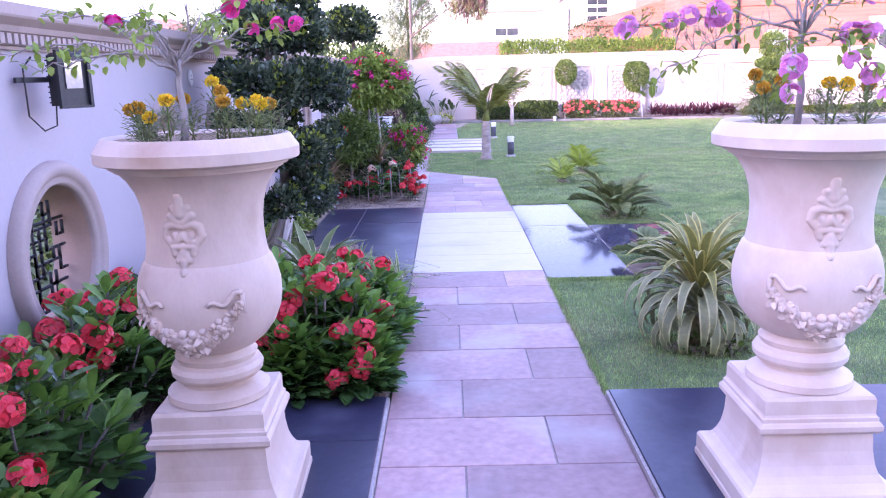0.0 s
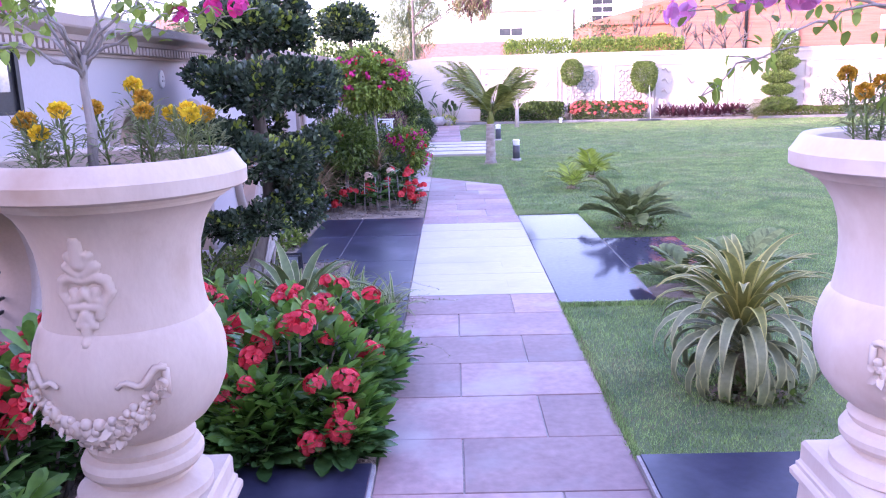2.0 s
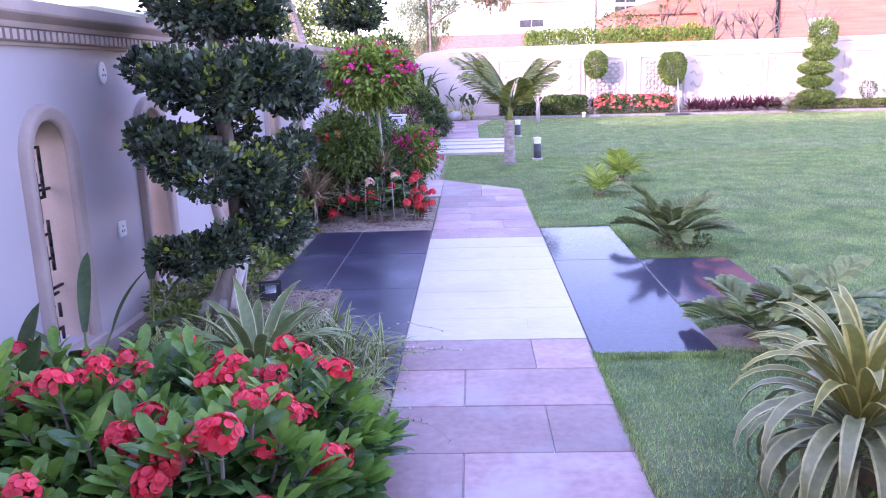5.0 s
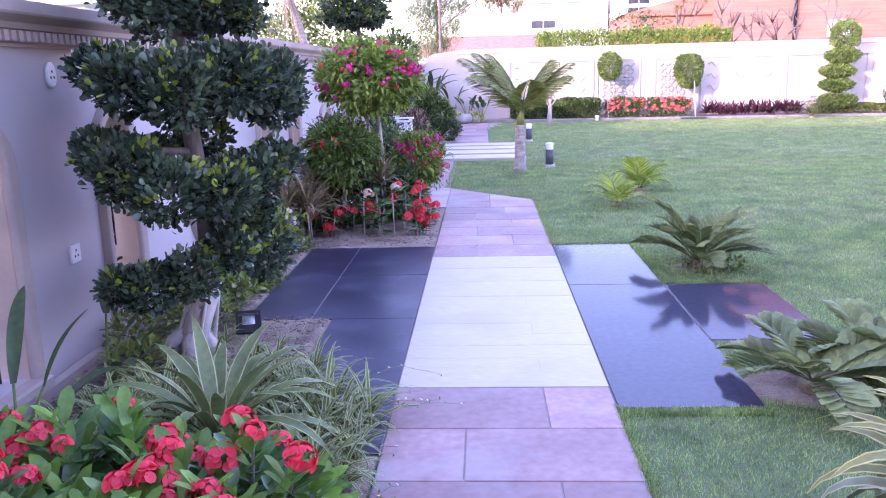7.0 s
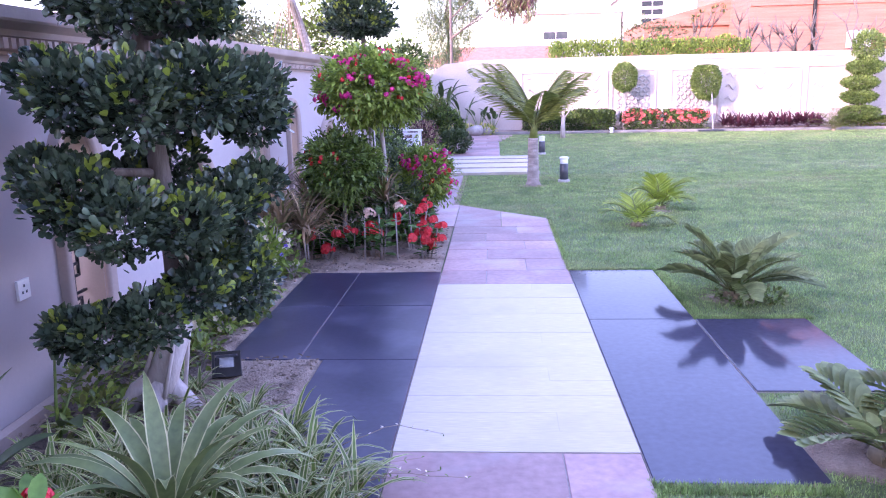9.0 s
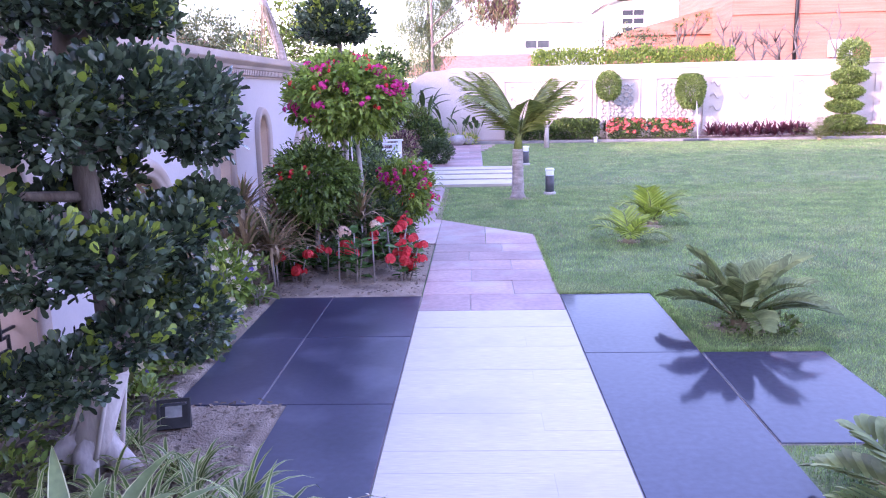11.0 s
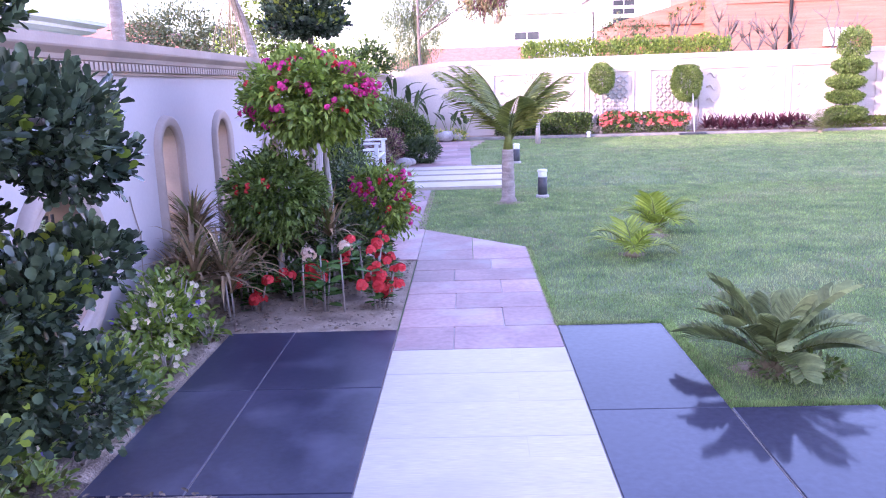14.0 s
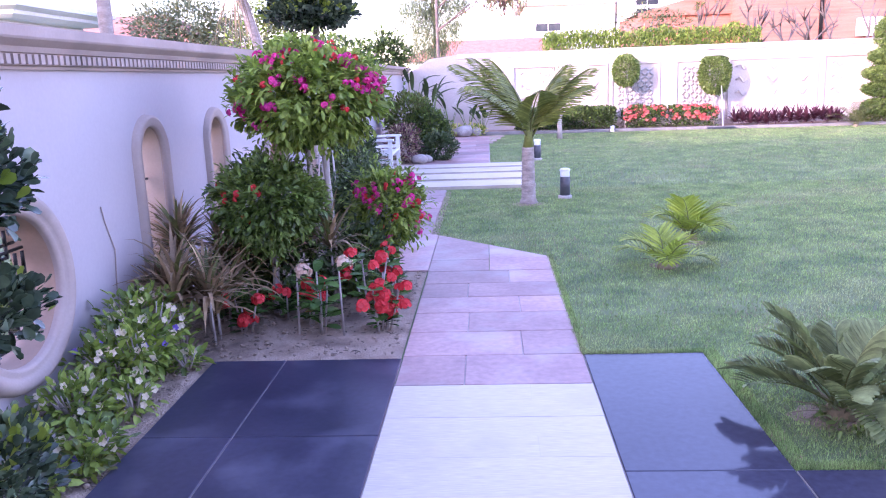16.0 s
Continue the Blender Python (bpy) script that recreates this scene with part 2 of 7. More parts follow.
def wet_film(m, share, rough):
    """A thin film of water: an even mirror coat over the stone."""
    nt = m.node_tree
    out, gl, mx = nt.nodes["Material Output"], nt.nodes.new("ShaderNodeBsdfGlossy"), nt.nodes.new("ShaderNodeMixShader")
    gl.inputs["Roughness"].default_value = rough
    mx.inputs["Fac"].default_value = share
    nt.links.new(nt.nodes["Principled BSDF"].outputs["BSDF"], mx.inputs[1])
    nt.links.new(gl.outputs["BSDF"], mx.inputs[2])
    nt.links.new(mx.outputs["Shader"], out.inputs["Surface"])


wet_film(M["wet"], 0.075, 0.08)

# ---- building helpers ----
rng = random.Random(7)


class Mesh:
    """Vertices, faces and material slots gathered for one mesh object."""
    def __init__(self):
        self.v, self.f, self.m, self.s = [], [], [], False

    def add(self, verts, faces, mat=0):
        k = len(self.v)
        self.v += [tuple(p) for p in verts]
        self.f += [tuple(i + k for i in q) for q in faces]
        self.m += [mat] * len(faces)

    def box(self, lo, hi, mat=0, bevel=0.0):
        x0, y0, z0 = lo
        x1, y1, z1 = hi
        if bevel <= 0:
            self.add([(x0, y0, z0), (x1, y0, z0), (x1, y1, z0), (x0, y1, z0), (x0, y0, z1), (x1, y0, z1), (x1, y1, z1), (x0, y1, z1)],
                     [(3, 2, 1, 0), (4, 5, 6, 7), (0, 1, 5, 4), (1, 2, 6, 5), (2, 3, 7, 6), (3, 0, 4, 7)], mat)
        else:
            e = bevel
            vs = [(x0, y0, z0), (x1, y0, z0), (x1, y1, z0), (x0, y1, z0), (x0, y0, z1 - e), (x1, y0, z1 - e), (x1, y1, z1 - e), (x0, y1, z1 - e),
                  (x0 + e, y0 + e, z1), (x1 - e, y0 + e, z1), (x1 - e, y1 - e, z1), (x0 + e, y1 - e, z1)]
            self.add(vs, [(3, 2, 1, 0), (0, 1, 5, 4), (1, 2, 6, 5), (2, 3, 7, 6), (3, 0, 4, 7),
                          (4, 5, 9, 8), (5, 6, 10, 9), (6, 7, 11, 10), (7, 4, 8, 11), (8, 9, 10, 11)], mat)

    def lathe(self, prof, cx=0.0, cy=0.0, n=32, mat=0, cap=True):
        k = []
        for r, z in prof:
            k += [(cx + r * math.cos(2 * math.pi * i / n), cy + r * math.sin(2 * math.pi * i / n), z) for i in range(n)]
        fs = [(j * n + i, j * n + (i + 1) % n, (j + 1) * n + (i + 1) % n, (j + 1) * n + i) for j in range(len(prof) - 1) for i in range(n)]
        if cap:
            fs += [tuple(reversed(range(n))), tuple((len(prof) - 1) * n + i for i in range(n))]
        self.add(k, fs, mat)

    def square(self, prof, cx=0.0, cy=0.0, mat=0):
        """Stacked square sections: (half width, z)."""
        k = []
        for h, z in prof:
            k += [(cx - h, cy - h, z), (cx + h, cy - h, z), (cx + h, cy + h, z), (cx - h, cy + h, z)]
        fs = [(j * 4 + i, j * 4 + (i + 1) % 4, (j + 1) * 4 + (i + 1) % 4, (j + 1) * 4 + i) for j in range(len(prof) - 1) for i in range(4)]
        fs += [(3, 2, 1, 0), tuple((len(prof) - 1) * 4 + i for i in range(4))]
        self.add(k, fs, mat)

    def tube(self, pts, r0, r1=None, n=7, mat=0, wob=0.0):
        """A tapered tube along a list of points."""
        r1 = r0 if r1 is None else r1
        pts = [Vector(p) for p in pts]
        k, N = [], len(pts)
        for j, p in enumerate(pts):
            d = (pts[min(j + 1, N - 1)] - pts[max(j - 1, 0)]).normalized()
            a = d.cross(Vector((0.31, 0.93, 0.2))).normalized()
            b = d.cross(a)
            r = r0 + (r1 - r0) * j / (N - 1)
            for i in range(n):
                w = r * (1 + wob * rng.uniform(-1, 1))
                t = 2 * math.pi * i / n
                k.append(p + a * (w * math.cos(t)) + b * (w * math.sin(t)))
        fs = [(j * n + i, j * n + (i + 1) % n, (j + 1) * n + (i + 1) % n, (j + 1) * n + i) for j in range(N - 1) for i in range(n)]
        fs += [tuple(reversed(range(n))), tuple((N - 1) * n + i for i in range(n))]
        self.add(k, fs, mat)

    def leaf(self, p, d, up, length, width, mat=0, fold=0.25, droop=0.15):
        """A small folded oval leaf."""
        d = Vector(d).normalized()
        s = d.cross(Vector(up))
        s = s.normalized() if s.length > 1e-4 else Vector((1, 0, 0))
        u = s.cross(d)
        p = Vector(p)
        a = p + d * length * 0.5 - u * (droop * length * 0.25)
        tip = p + d * length - u * (droop * length)
        b = p + d * length * 0.3 - u * (droop * length * 0.09) + u * fold * width * 0.8
        c = p + d * length * 0.74 - u * (droop * length * 0.55) + u * fold * width * 0.8
        s1, s2 = s * width * 0.46, s * width * 0.40
        self.add([p, b - s1, c - s2, tip, c + s2, b + s1, a], [(0, 1, 6), (1, 2, 6), (2, 3, 6), (3, 4, 6), (4, 5, 6), (5, 0, 6)], mat)

    def round_leaf(self, p, d, up, length, width, mat=0, fold=0.2):
        """A small stiff leaf, widest past its middle, with a rounded tip."""
        d = Vector(d).normalized()
        s = d.cross(Vector(up))
        s = s.normalized() if s.length > 1e-4 else Vector((1, 0, 0))
        u = s.cross(d) * (fold * width)
        p = Vector(p)
        b, c, e = p + d * length * 0.32 + u * 0.6, p + d * length * 0.70 + u, p + d * length * 0.95 + u * 0.5
        s1, s2, s3 = s * width * 0.36, s * width * 0.5, s * width * 0.24
        mid = p + d * length * 0.62
        self.add([p, b - s1, c - s2, e - s3, e + s3, c + s2, b + s1, mid], [(0, 1, 7), (1, 2, 7), (2, 3, 7), (3, 4, 7), (4, 5, 7), (5, 6, 7), (6, 0, 7)], mat)

    def blade(self, p, d, length, width, rise, fall, n=6, mat=0, edge=None, edge_w=0.22, keel=0.15, wave=0.0, shape=None, twist=0.0):
        """A long strap leaf that leaves p towards d (level), rises and arches over. edge: material of its two margins."""
        d = Vector((d[0], d[1], 0)).normalized()
        s = Vector((-d.y, d.x, 0))
        p, ang, pts = Vector(p), rise, []
        for j in range(n + 1):
            t = j / n
            w = shape(t) if shape else (0.75 + 0.6 * t if t < 0.4 else 1.0) * (1 - max(0, (t - 0.4) / 0.6) ** 1.7)
            w = max(w, 0.02) * width * 0.5
            nn = Vector((-d.x * math.sin(ang), -d.y * math.sin(ang), math.cos(ang)))
            ss = s * math.cos(twist * t) + nn * math.sin(twist * t)
            wob = nn * (wave * width * math.sin(t * 17 + p.x * 31))
            ce = p - nn * keel * w * 2
            if edge is None:
                pts.append([p + ss * w + wob, ce, p - ss * w - wob])
            else:
                q = 1 - edge_w * 2
                pts.append([p + ss * w + wob, p + ss * w * q, ce, p - ss * w * q, p - ss * w - wob])
            p = p + (d * math.cos(ang) + Vector((0, 0, math.sin(ang)))) * (length / n)
            ang -= fall / n * (0.5 + t)
        c = len(pts[0])
        vs = [q for row in pts for q in row]
        if edge is None:
            self.add(vs, [(j * c + i, j * c + i + 1, (j + 1) * c + i + 1, (j + 1) * c + i) for j in range(n) for i in range(c - 1)], mat)
        else:
            k = len(self.v)
            self.v += [tuple(q) for q in vs]
            for j in range(n):
                for i in range(4):
                    self.f.append(tuple(k + q for q in (j * c + i, j * c + i + 1, (j + 1) * c + i + 1, (j + 1) * c + i)))
                    self.m.append(edge if i in (0, 3) else mat)

    def data(self, name, mats, smooth=True):
        me = bpy.data.meshes.new(name)
        me.from_pydata(self.v, [], self.f)
        for x in mats:
            me.materials.append(x)
        me.polygons.foreach_set("material_index", self.m)
        me.polygons.foreach_set("use_smooth", [smooth] * len(self.f))
        me.update()
        return me


JOINED = {"stem_tangle", "stalk_stubs", "branchwork", "leaf_mass", "blossom_scatter", "cane_clump", "dry_frond_skirt", "foliage", "foliage_tier", "crown", "leaf_tuft", "leaf_rosette"}


def part(name, mesh, mats, parent=None, label="", smooth=True, at=None):
    """Links a Mesh (or ready mesh data) as one object, under parent if given."""
    mats = mats if isinstance(mats, (list, tuple)) else [mats]
    me = mesh.data(name, mats, smooth) if isinstance(mesh, Mesh) else mesh
    ob = new(name, me)
    if parent is not None:
        ob.parent = parent
    if at is not None:
        ob.location = at
    return tagged(ob, label, kind="stuff" if name in JOINED else "")


def thing(name, x, y, z, label, category, group="", turn=0.0):
    ob = new(name)
    ob.matrix_basis = pose(x, y, z, 0, 0, turn)
    return tagged(ob, label, category, group)


def setting(name, mesh, mats, label, category, smooth=False):
    return tagged(part(name, mesh, mats, None, label, smooth), "", category, "", "structure")


def slab_outline(outer, holes, thick, place):
    """A plate from a 2D outline with holes, extruded; place(u, v, w) gives the world point."""
    bm = bmesh.new()
    edges = []
    for loop in (outer, *holes):
        vs = [bm.verts.new((u, v, 0)) for u, v in loop]
        edges += [bm.edges.new((vs[i], vs[(i + 1) % len(vs)])) for i in range(len(vs))]
    bmesh.ops.triangle_fill(bm, use_beauty=True, use_dissolve=False, edges=edges)
    ext = bmesh.ops.extrude_face_region(bm, geom=bm.faces[:])
    for e in ext["geom"]:
        if isinstance(e, bmesh.types.BMVert):
            e.co.z += thick
    bmesh.ops.recalc_face_normals(bm, faces=bm.faces[:])
    out = Mesh()
    bm.verts.index_update()
    out.add([place(*v.co) for v in bm.verts], [tuple(v.index for v in f.verts) for f in bm.faces])
    bm.free()
    return out


def sweep(path, prof, place, closed, mat=0):
    """Sweeps a profile (out, proud) along a 2D path; 'out' runs along the path's outward normal."""
    out, N, c = Mesh(), len(path), len(prof)
    vs = []
    for j, (u, v) in enumerate(path):
        a = path[(j - 1) % N] if closed or j > 0 else path[j]
        b = path[(j + 1) % N] if closed or j < N - 1 else path[j]
        du, dv = b[0] - a[0], b[1] - a[1]
        q = math.hypot(du, dv) or 1
        nu, nv = dv / q, -du / q
        vs += [place(u + nu * o, v + nv * o, w) for o, w in prof]
    fs = [(j * c + i, j * c + i + 1, ((j + 1) % N) * c + i + 1, ((j + 1) % N) * c + i) for j in range(N if closed else N - 1) for i in range(c - 1)]
    out.add(vs, fs, mat)
    return out


# ---- ground ----
WALL_X = -1.95
g = Mesh()
g.box((-90, -60, -0.30), (90, 160, -0.012))
setting("ground", g, M["lawn"], "short green lawn with paler dry patches", "lawn")

PAVED = [(-1.37, -0.33, 6.78, 8.76), (-0.835, -0.33, 5.05, 6.8), (-1.35, -0.33, 0.6, 3.31), (-1.4, -0.35, 10.76, 15.2)]


def soil_bed(name, x0, y0, x1, y1, n, label, lift=0.02, mat="soil", over=0.0):
    m, k = Mesh(), []
    ny = max(4, int(n * (y1 - y0) / (x1 - x0)))
    for j in range(ny + 1):
        for i in range(n + 1):
            x, y = x0 + (x1 - x0) * i / n, y0 + (y1 - y0) * j / ny
            h = lift * noise.noise((x * 2.3, y * 2.3, 0.3)) + 0.012 * noise.noise((x * 11, y * 11, 5))
            rim = min(i, n - i, j, ny - j) == 0
            paved = any(a - 0.02 < x < b + 0.02 and c - 0.02 < y < d + 0.02 for a, b, c, d in PAVED)
            k.append((x, y, -0.0095 if paved else -0.0095 if rim else 0.004 + over + h))
    m.add(k, [(j * (n + 1) + i, j * (n + 1) + i + 1, (j + 1) * (n + 1) + i + 1, (j + 1) * (n + 1) + i) for j in range(ny) for i in range(n)])
    return setting(name, m, M[mat], label, "flower bed", True)


soil_bed("planting_bed_1", WALL_X, 1.2, -0.335, 8.75, 60, "sandy soil flower bed along the wall")
# darker soil colour carries the wall's and trees' shade as well as damp
soil_bed("planting_bed_4", WALL_X + 0.04, 4.2, -1.38, 6.9, 22, "soil at the foot of the wall, coloured darker for shade and damp", mat="dark_soil", over=0.007)
soil_bed("planting_bed_2", WALL_X, 8.75, -0.335, 15.2, 44, "sandy soil bed under the flowering shrubs")
soil_bed("planting_bed_3", WALL_X, 18.3, -0.95, 25.6, 20, "soil bed with rounded shrubs beside the far path")

# ---- left boundary wall with round and arched openings ----
W_TOP, W_THICK = 1.60, 0.20
ROUND = [(-0.66, 0.62), (3.74, 0.62), (7.99, 0.62), (12.45, 0.62)]
ARCHES = [0.93, 2.15, 5.33, 6.55, 9.57, 10.79, 14.1, 15.4]


def round_path(cy, cz, r, n=40):
    return [(cy + r * math.cos(2 * math.pi * i / n), cz + r * math.sin(2 * math.pi * i / n)) for i in range(n)]


def arch_path(cy, half, z0, top, n=14):
    """From the foot of one jamb over the arch to the foot of the other."""
    zc = top - half
    arc = [(cy + half * math.cos(math.pi * i / n), zc + half * math.sin(math.pi * i / n)) for i in range(n + 1)]
    return [(cy + half, z0)] + arc + [(cy - half, z0)]


def on_wall(u, v, w):
    return (WALL_X + w, u, v)


holes = [round_path(cy, cz, 0.345) for cy, cz in ROUND] + [arch_path(cy, 0.17, 0.14, 1.25) for cy in ARCHES]
wall = slab_outline([(-3.0, -0.2), (26.4, -0.2), (26.4, W_TOP), (-3.0, W_TOP)], holes, -W_THICK, on_wall)
wall_west = setting("wall_west", wall, M["wall"], "lilac-grey plastered garden wall with round and arched openings", "wall")
# cornice: band, cavetto, capping
co = Mesh()
prof = [(0.0, 1.585), (0.02, 1.585), (0.02, 1.600), (0.035, 1.605), (0.035, 1.655), (0.05, 1.66), (0.06, 1.685), (0.10, 1.715), (0.105, 1.725), (0.105, 1.775), (0.0, 1.785), (-0.20, 1.785), (-0.26, 1.775), (-0.26, 1.70), (-0.20, 1.60)]
ys = [-3.0, 5, 12, 19, 26.4]
co.add([(WALL_X + w, y, z) for y in ys for w, z in prof], [(j * 15 + i, j * 15 + i + 1, (j + 1) * 15 + i + 1, (j + 1) * 15 + i) for j in range(4) for i in range(14)])
cornice = part("cornice", co, M["trim"], wall_west, "moulded cast-stone cornice", smooth=False)
# round and arched surrounds, reveals and grilles
ring_prof = [(-0.004, -0.19), (-0.004, 0.02), (0.012, 0.045), (0.03, 0.03), (0.04, 0.045), (0.075, 0.062), (0.10, 0.05), (0.115, 0.02), (0.115, -0.01)]
arch_prof = [(0.0, 0.0), (-0.004, 0.002), (-0.004, 0.015), (0.01, 0.035), (0.025, 0.028), (0.05, 0.045), (0.07, 0.035), (0.08, -0.01)]


def grille_bars(lo, hi, z0, z1, inside, w):
    """Square-cut iron fretwork clipped to an opening: broken uprights and crossbars on a small grid, with pins into the jamb."""
    m = Mesh()
    gr = random.Random(int(lo * 100))
    cell, e, x = 0.062, 0.0065, WALL_X + w
    ny, nz = int((hi - lo) / cell) + 1, int((z1 - z0) / cell) + 1
    py = [lo + (hi - lo) * i / ny for i in range(ny + 1)]
    pz = [z0 + (z1 - z0) * j / nz for j in range(nz + 1)]
    for i in range(ny + 1):
        for j in range(nz + 1):
            if not inside(py[i], pz[j]):
                continue
            if i < ny and (j + 2 * (i // 2)) % 3 and gr.random() < 0.86 and inside(py[i + 1], pz[j]):
                m.box((x - e, py[i] - e, pz[j] - e), (x + e, py[i + 1] + e, pz[j] + e))
            if j < nz and (i + 2 * (j // 2)) % 3 and gr.random() < 0.9 and inside(py[i], pz[j + 1]):
                m.box((x - e * 0.9, py[i] - e, pz[j] - e), (x + e * 1.1, py[i] + e, pz[j + 1] + e))
    mid = (lo + hi) / 2
    for f in (0.25, 0.70):
        z = z0 + (z1 - z0) * f
        y = mid
        while inside(y, z) and y < hi + 0.05:
            y += 0.01
        m.box((x - e, mid, z - e), (x + e, y + 0.012, z + e))
    m.box((x - e * 0.8, mid - e, z0 + 0.02), (x + e * 0.8, mid + e, z1 - 0.02))
    return m


for i, (cy, cz) in enumerate(ROUND):
    ring = sweep(round_path(cy, cz, 0.345), ring_prof, on_wall, True)
    sur = part("round_surround", ring, M["trim"], wall_west, "round moulded cast-stone surround")
    # lining of the round opening, a darker beige than the surround
    part("reveal", sweep(round_path(cy, cz, 0.339), [(0, 0.004), (0, -0.196)], on_wall, True), M["reveal_dark"], sur, "dull beige reveal, darker than in the arches")
    part("grille", grille_bars(cy - 0.36, cy + 0.36, cz - 0.36, cz + 0.36, lambda u, v, a=cy, b=cz: math.hypot(u - a, v - b) < 0.34, -0.12), M["iron"], sur, "black wrought-iron scroll grille")
for cy in ARCHES:
    sur = part("arch_surround", sweep(arch_path(cy, 0.17, 0.12, 1.25), arch_prof, on_wall, False), M["trim"], wall_west, "arched cast-stone surround")
    part("reveal", sweep(arch_path(cy, 0.166, 0.14, 1.246), [(0, 0.0), (0, -0.199)], on_wall, False), M["reveal"], sur, "beige painted reveal")
    part("grille", grille_bars(cy - 0.165, cy + 0.165, 0.14, 1.24, lambda u, v, a=cy: abs(u - a) < 0.164 and (v < 1.08 or math.hypot(u - a, v - 1.08) < 0.162), -0.105), M["iron"], sur, "black wrought-iron scroll grille")
    sl = Mesh()
    sl.box((WALL_X - 0.2, cy - 0.24, 0.09), (WALL_X + 0.07, cy + 0.24, 0.138), bevel=0.012)
    part("sill", sl, M["trim"], sur, "", smooth=False)
pl = Mesh()
pl.box((WALL_X - 0.01, -3.0, -0.05), (WALL_X + 0.035, 26.2, 0.075), bevel=0.02)
part("plinth", pl, M["trim"], wall_west, "", smooth=False)

cb = Mesh()
cb.tube([(WALL_X + 0.006, 8.92, 0.10), (WALL_X + 0.006, 8.93, 0.40), (WALL_X + 0.006, 8.96, 0.60), (WALL_X + 0.006, 8.88, 0.78), (WALL_X + 0.006, 8.86, 0.86)], 0.004, n=5)
part("cable", cb, M["trim"], wall_west, "thin grey cable up the wall")

# ---- back wall with relief panels ----
BW = lambda x: 26.35 - 0.06 * x          # line of the wall's face


def on_back(u, v, w):
    return (u, BW(u) - w, v)


bw = slab_outline([(-2.2, -0.2), (16.5, -0.2), (16.5, 2.0), (0.4, 2.06), (-0.6, 2.06), (-1.35, 1.98), (-1.95, 1.62), (-2.2, 1.62)], [], -0.25, on_back)
wall_north = setting("wall_north", bw, M["cream"], "cream painted garden wall with relief panels, sunlit", "wall")
cap = Mesh()
for x0, x1, z in ((-0.6, 16.5, 2.0),):
    cap.add([on_back(u, v, w) for u in (x0, x1) for v, w in ((z - 0.06, 0), (z - 0.05, 0.03), (z + 0.055, 0.03), (z + 0.075, 0.01), (z + 0.075, -0.28), (z - 0.06, -0.28))],
            [(i, i + 1, 7 + i, 6 + i) for i in range(5)] + [(5, 0, 6, 11), tuple(range(6)), tuple(reversed(range(6, 12)))])
part("coping", cap, M["cream"], wall_north, "", smooth=False)


def panel_border(x0, x1, z0, z1):
    return sweep([(x0, z0), (x0, z1), (x1, z1), (x1, z0)], [(0.0, 0.0), (0.0, 0.06), (-0.06, 0.06), (-0.07, 0.0)], on_back, True)


PANELS = [(0.9, 3.30), (3.46, 4.62), (5.10, 6.28), (6.42, 8.55), (8.75, 10.9), (11.1, 13.2)]
for k, (x0, x1) in enumerate(PANELS):
    b = part("panel_frame", panel_border(x0, x1, 0.20, 1.66), M["cream"], wall_north, "", smooth=False)
    m = Mesh()
    if k in (1, 2):      # pierced lattice panels
        pr = random.Random(k)
        cols, rws = 9, 12
        for i in range(cols):
            for j in range(rws):
                u, v = x0 + 0.12 + (x1 - x0 - 0.24) * (i + 0.5) / cols, 0.30 + 1.26 * (j + 0.5) / rws
                a, s = (math.pi / 4 if (i + j) % 2 else -math.pi / 4) + pr.uniform(-0.2, 0.2), 0.062
                e = (math.cos(a) * s, math.sin(a) * s)
                f = (-math.sin(a) * 0.02, math.cos(a) * 0.02)
                q = [(u + e[0] + f[0], v + e[1] + f[1]), (u - e[0] + f[0], v - e[1] + f[1]), (u - e[0] - f[0], v - e[1] - f[1]), (u + e[0] - f[0], v + e[1] - f[1])]
                m.add([on_back(*c, 0.0) for c in q] + [on_back(*c, 0.05) for c in q], [(4, 5, 6, 7), (0, 1, 5, 4), (1, 2, 6, 5), (2, 3, 7, 6), (3, 0, 4, 7)])
        tagged(part("lattice_relief", m, M["concrete"], wall_north, "grey lattice relief"), "", "", "", "stuff")
    else:                # shallow carved strokes
        pr = random.Random(k + 20)
        for j in range(4):
            for i in range(3):
                u, v = x0 + 0.3 + (x1 - x0 - 0.6) * i / 2, 0.5 + 0.33 * j
                run = [on_back(u + 0.26 * (t / 8 - 0.5) + pr.uniform(-.01, .01), v + 0.07 * math.sin(t * 0.8 + i), 0.02) for t in range(9)]
                m.tube(run, 0.032, 0.012, n=5)
        part("carved_relief", m, M["cream"], wall_north, "shallow carved strokes")

# far bed and kerb
KB = lambda x: 25.45 - 0.085 * x
m = Mesh()
for i in range(30):
    x0, x1 = -0.6 + i * 0.55, -0.6 + (i + 1) * 0.55 - 0.008
    m.add([(x, KB(x) + dy, z) for x in (x0, x1) for dy, z in ((0, -0.02), (0.0, 0.045), (0.015, 0.06), (0.10, 0.06), (0.10, -0.02))],
          [(j, j + 1, 6 + j, 5 + j) for j in range(4)] + [tuple(range(5)), tuple(reversed(range(5, 10)))])
setting("kerb", m, M["kerbstone"], "low pale concrete kerb edging the far bed", "kerb")
m = Mesh()
m.add([(x, y, z) for x in (-1.9, 1, 5, 9, 16.4) for y, z in ((KB(x) + 0.1, 0.035), (BW(x), 0.05))], [(2 * i, 2 * i + 2, 2 * i + 3, 2 * i + 1) for i in range(4)])
setting("far_bed", m, M["soil"], "soil bed at the foot of the far wall", "flower bed")

# ---- plain walls that close the place ----
m = Mesh()
m.box((15.9, -6, -0.2), (16.15, 25.4, 2.0))
setting("wall_east", m, M["cream"], "cream painted garden wall", "wall")
m = Mesh()
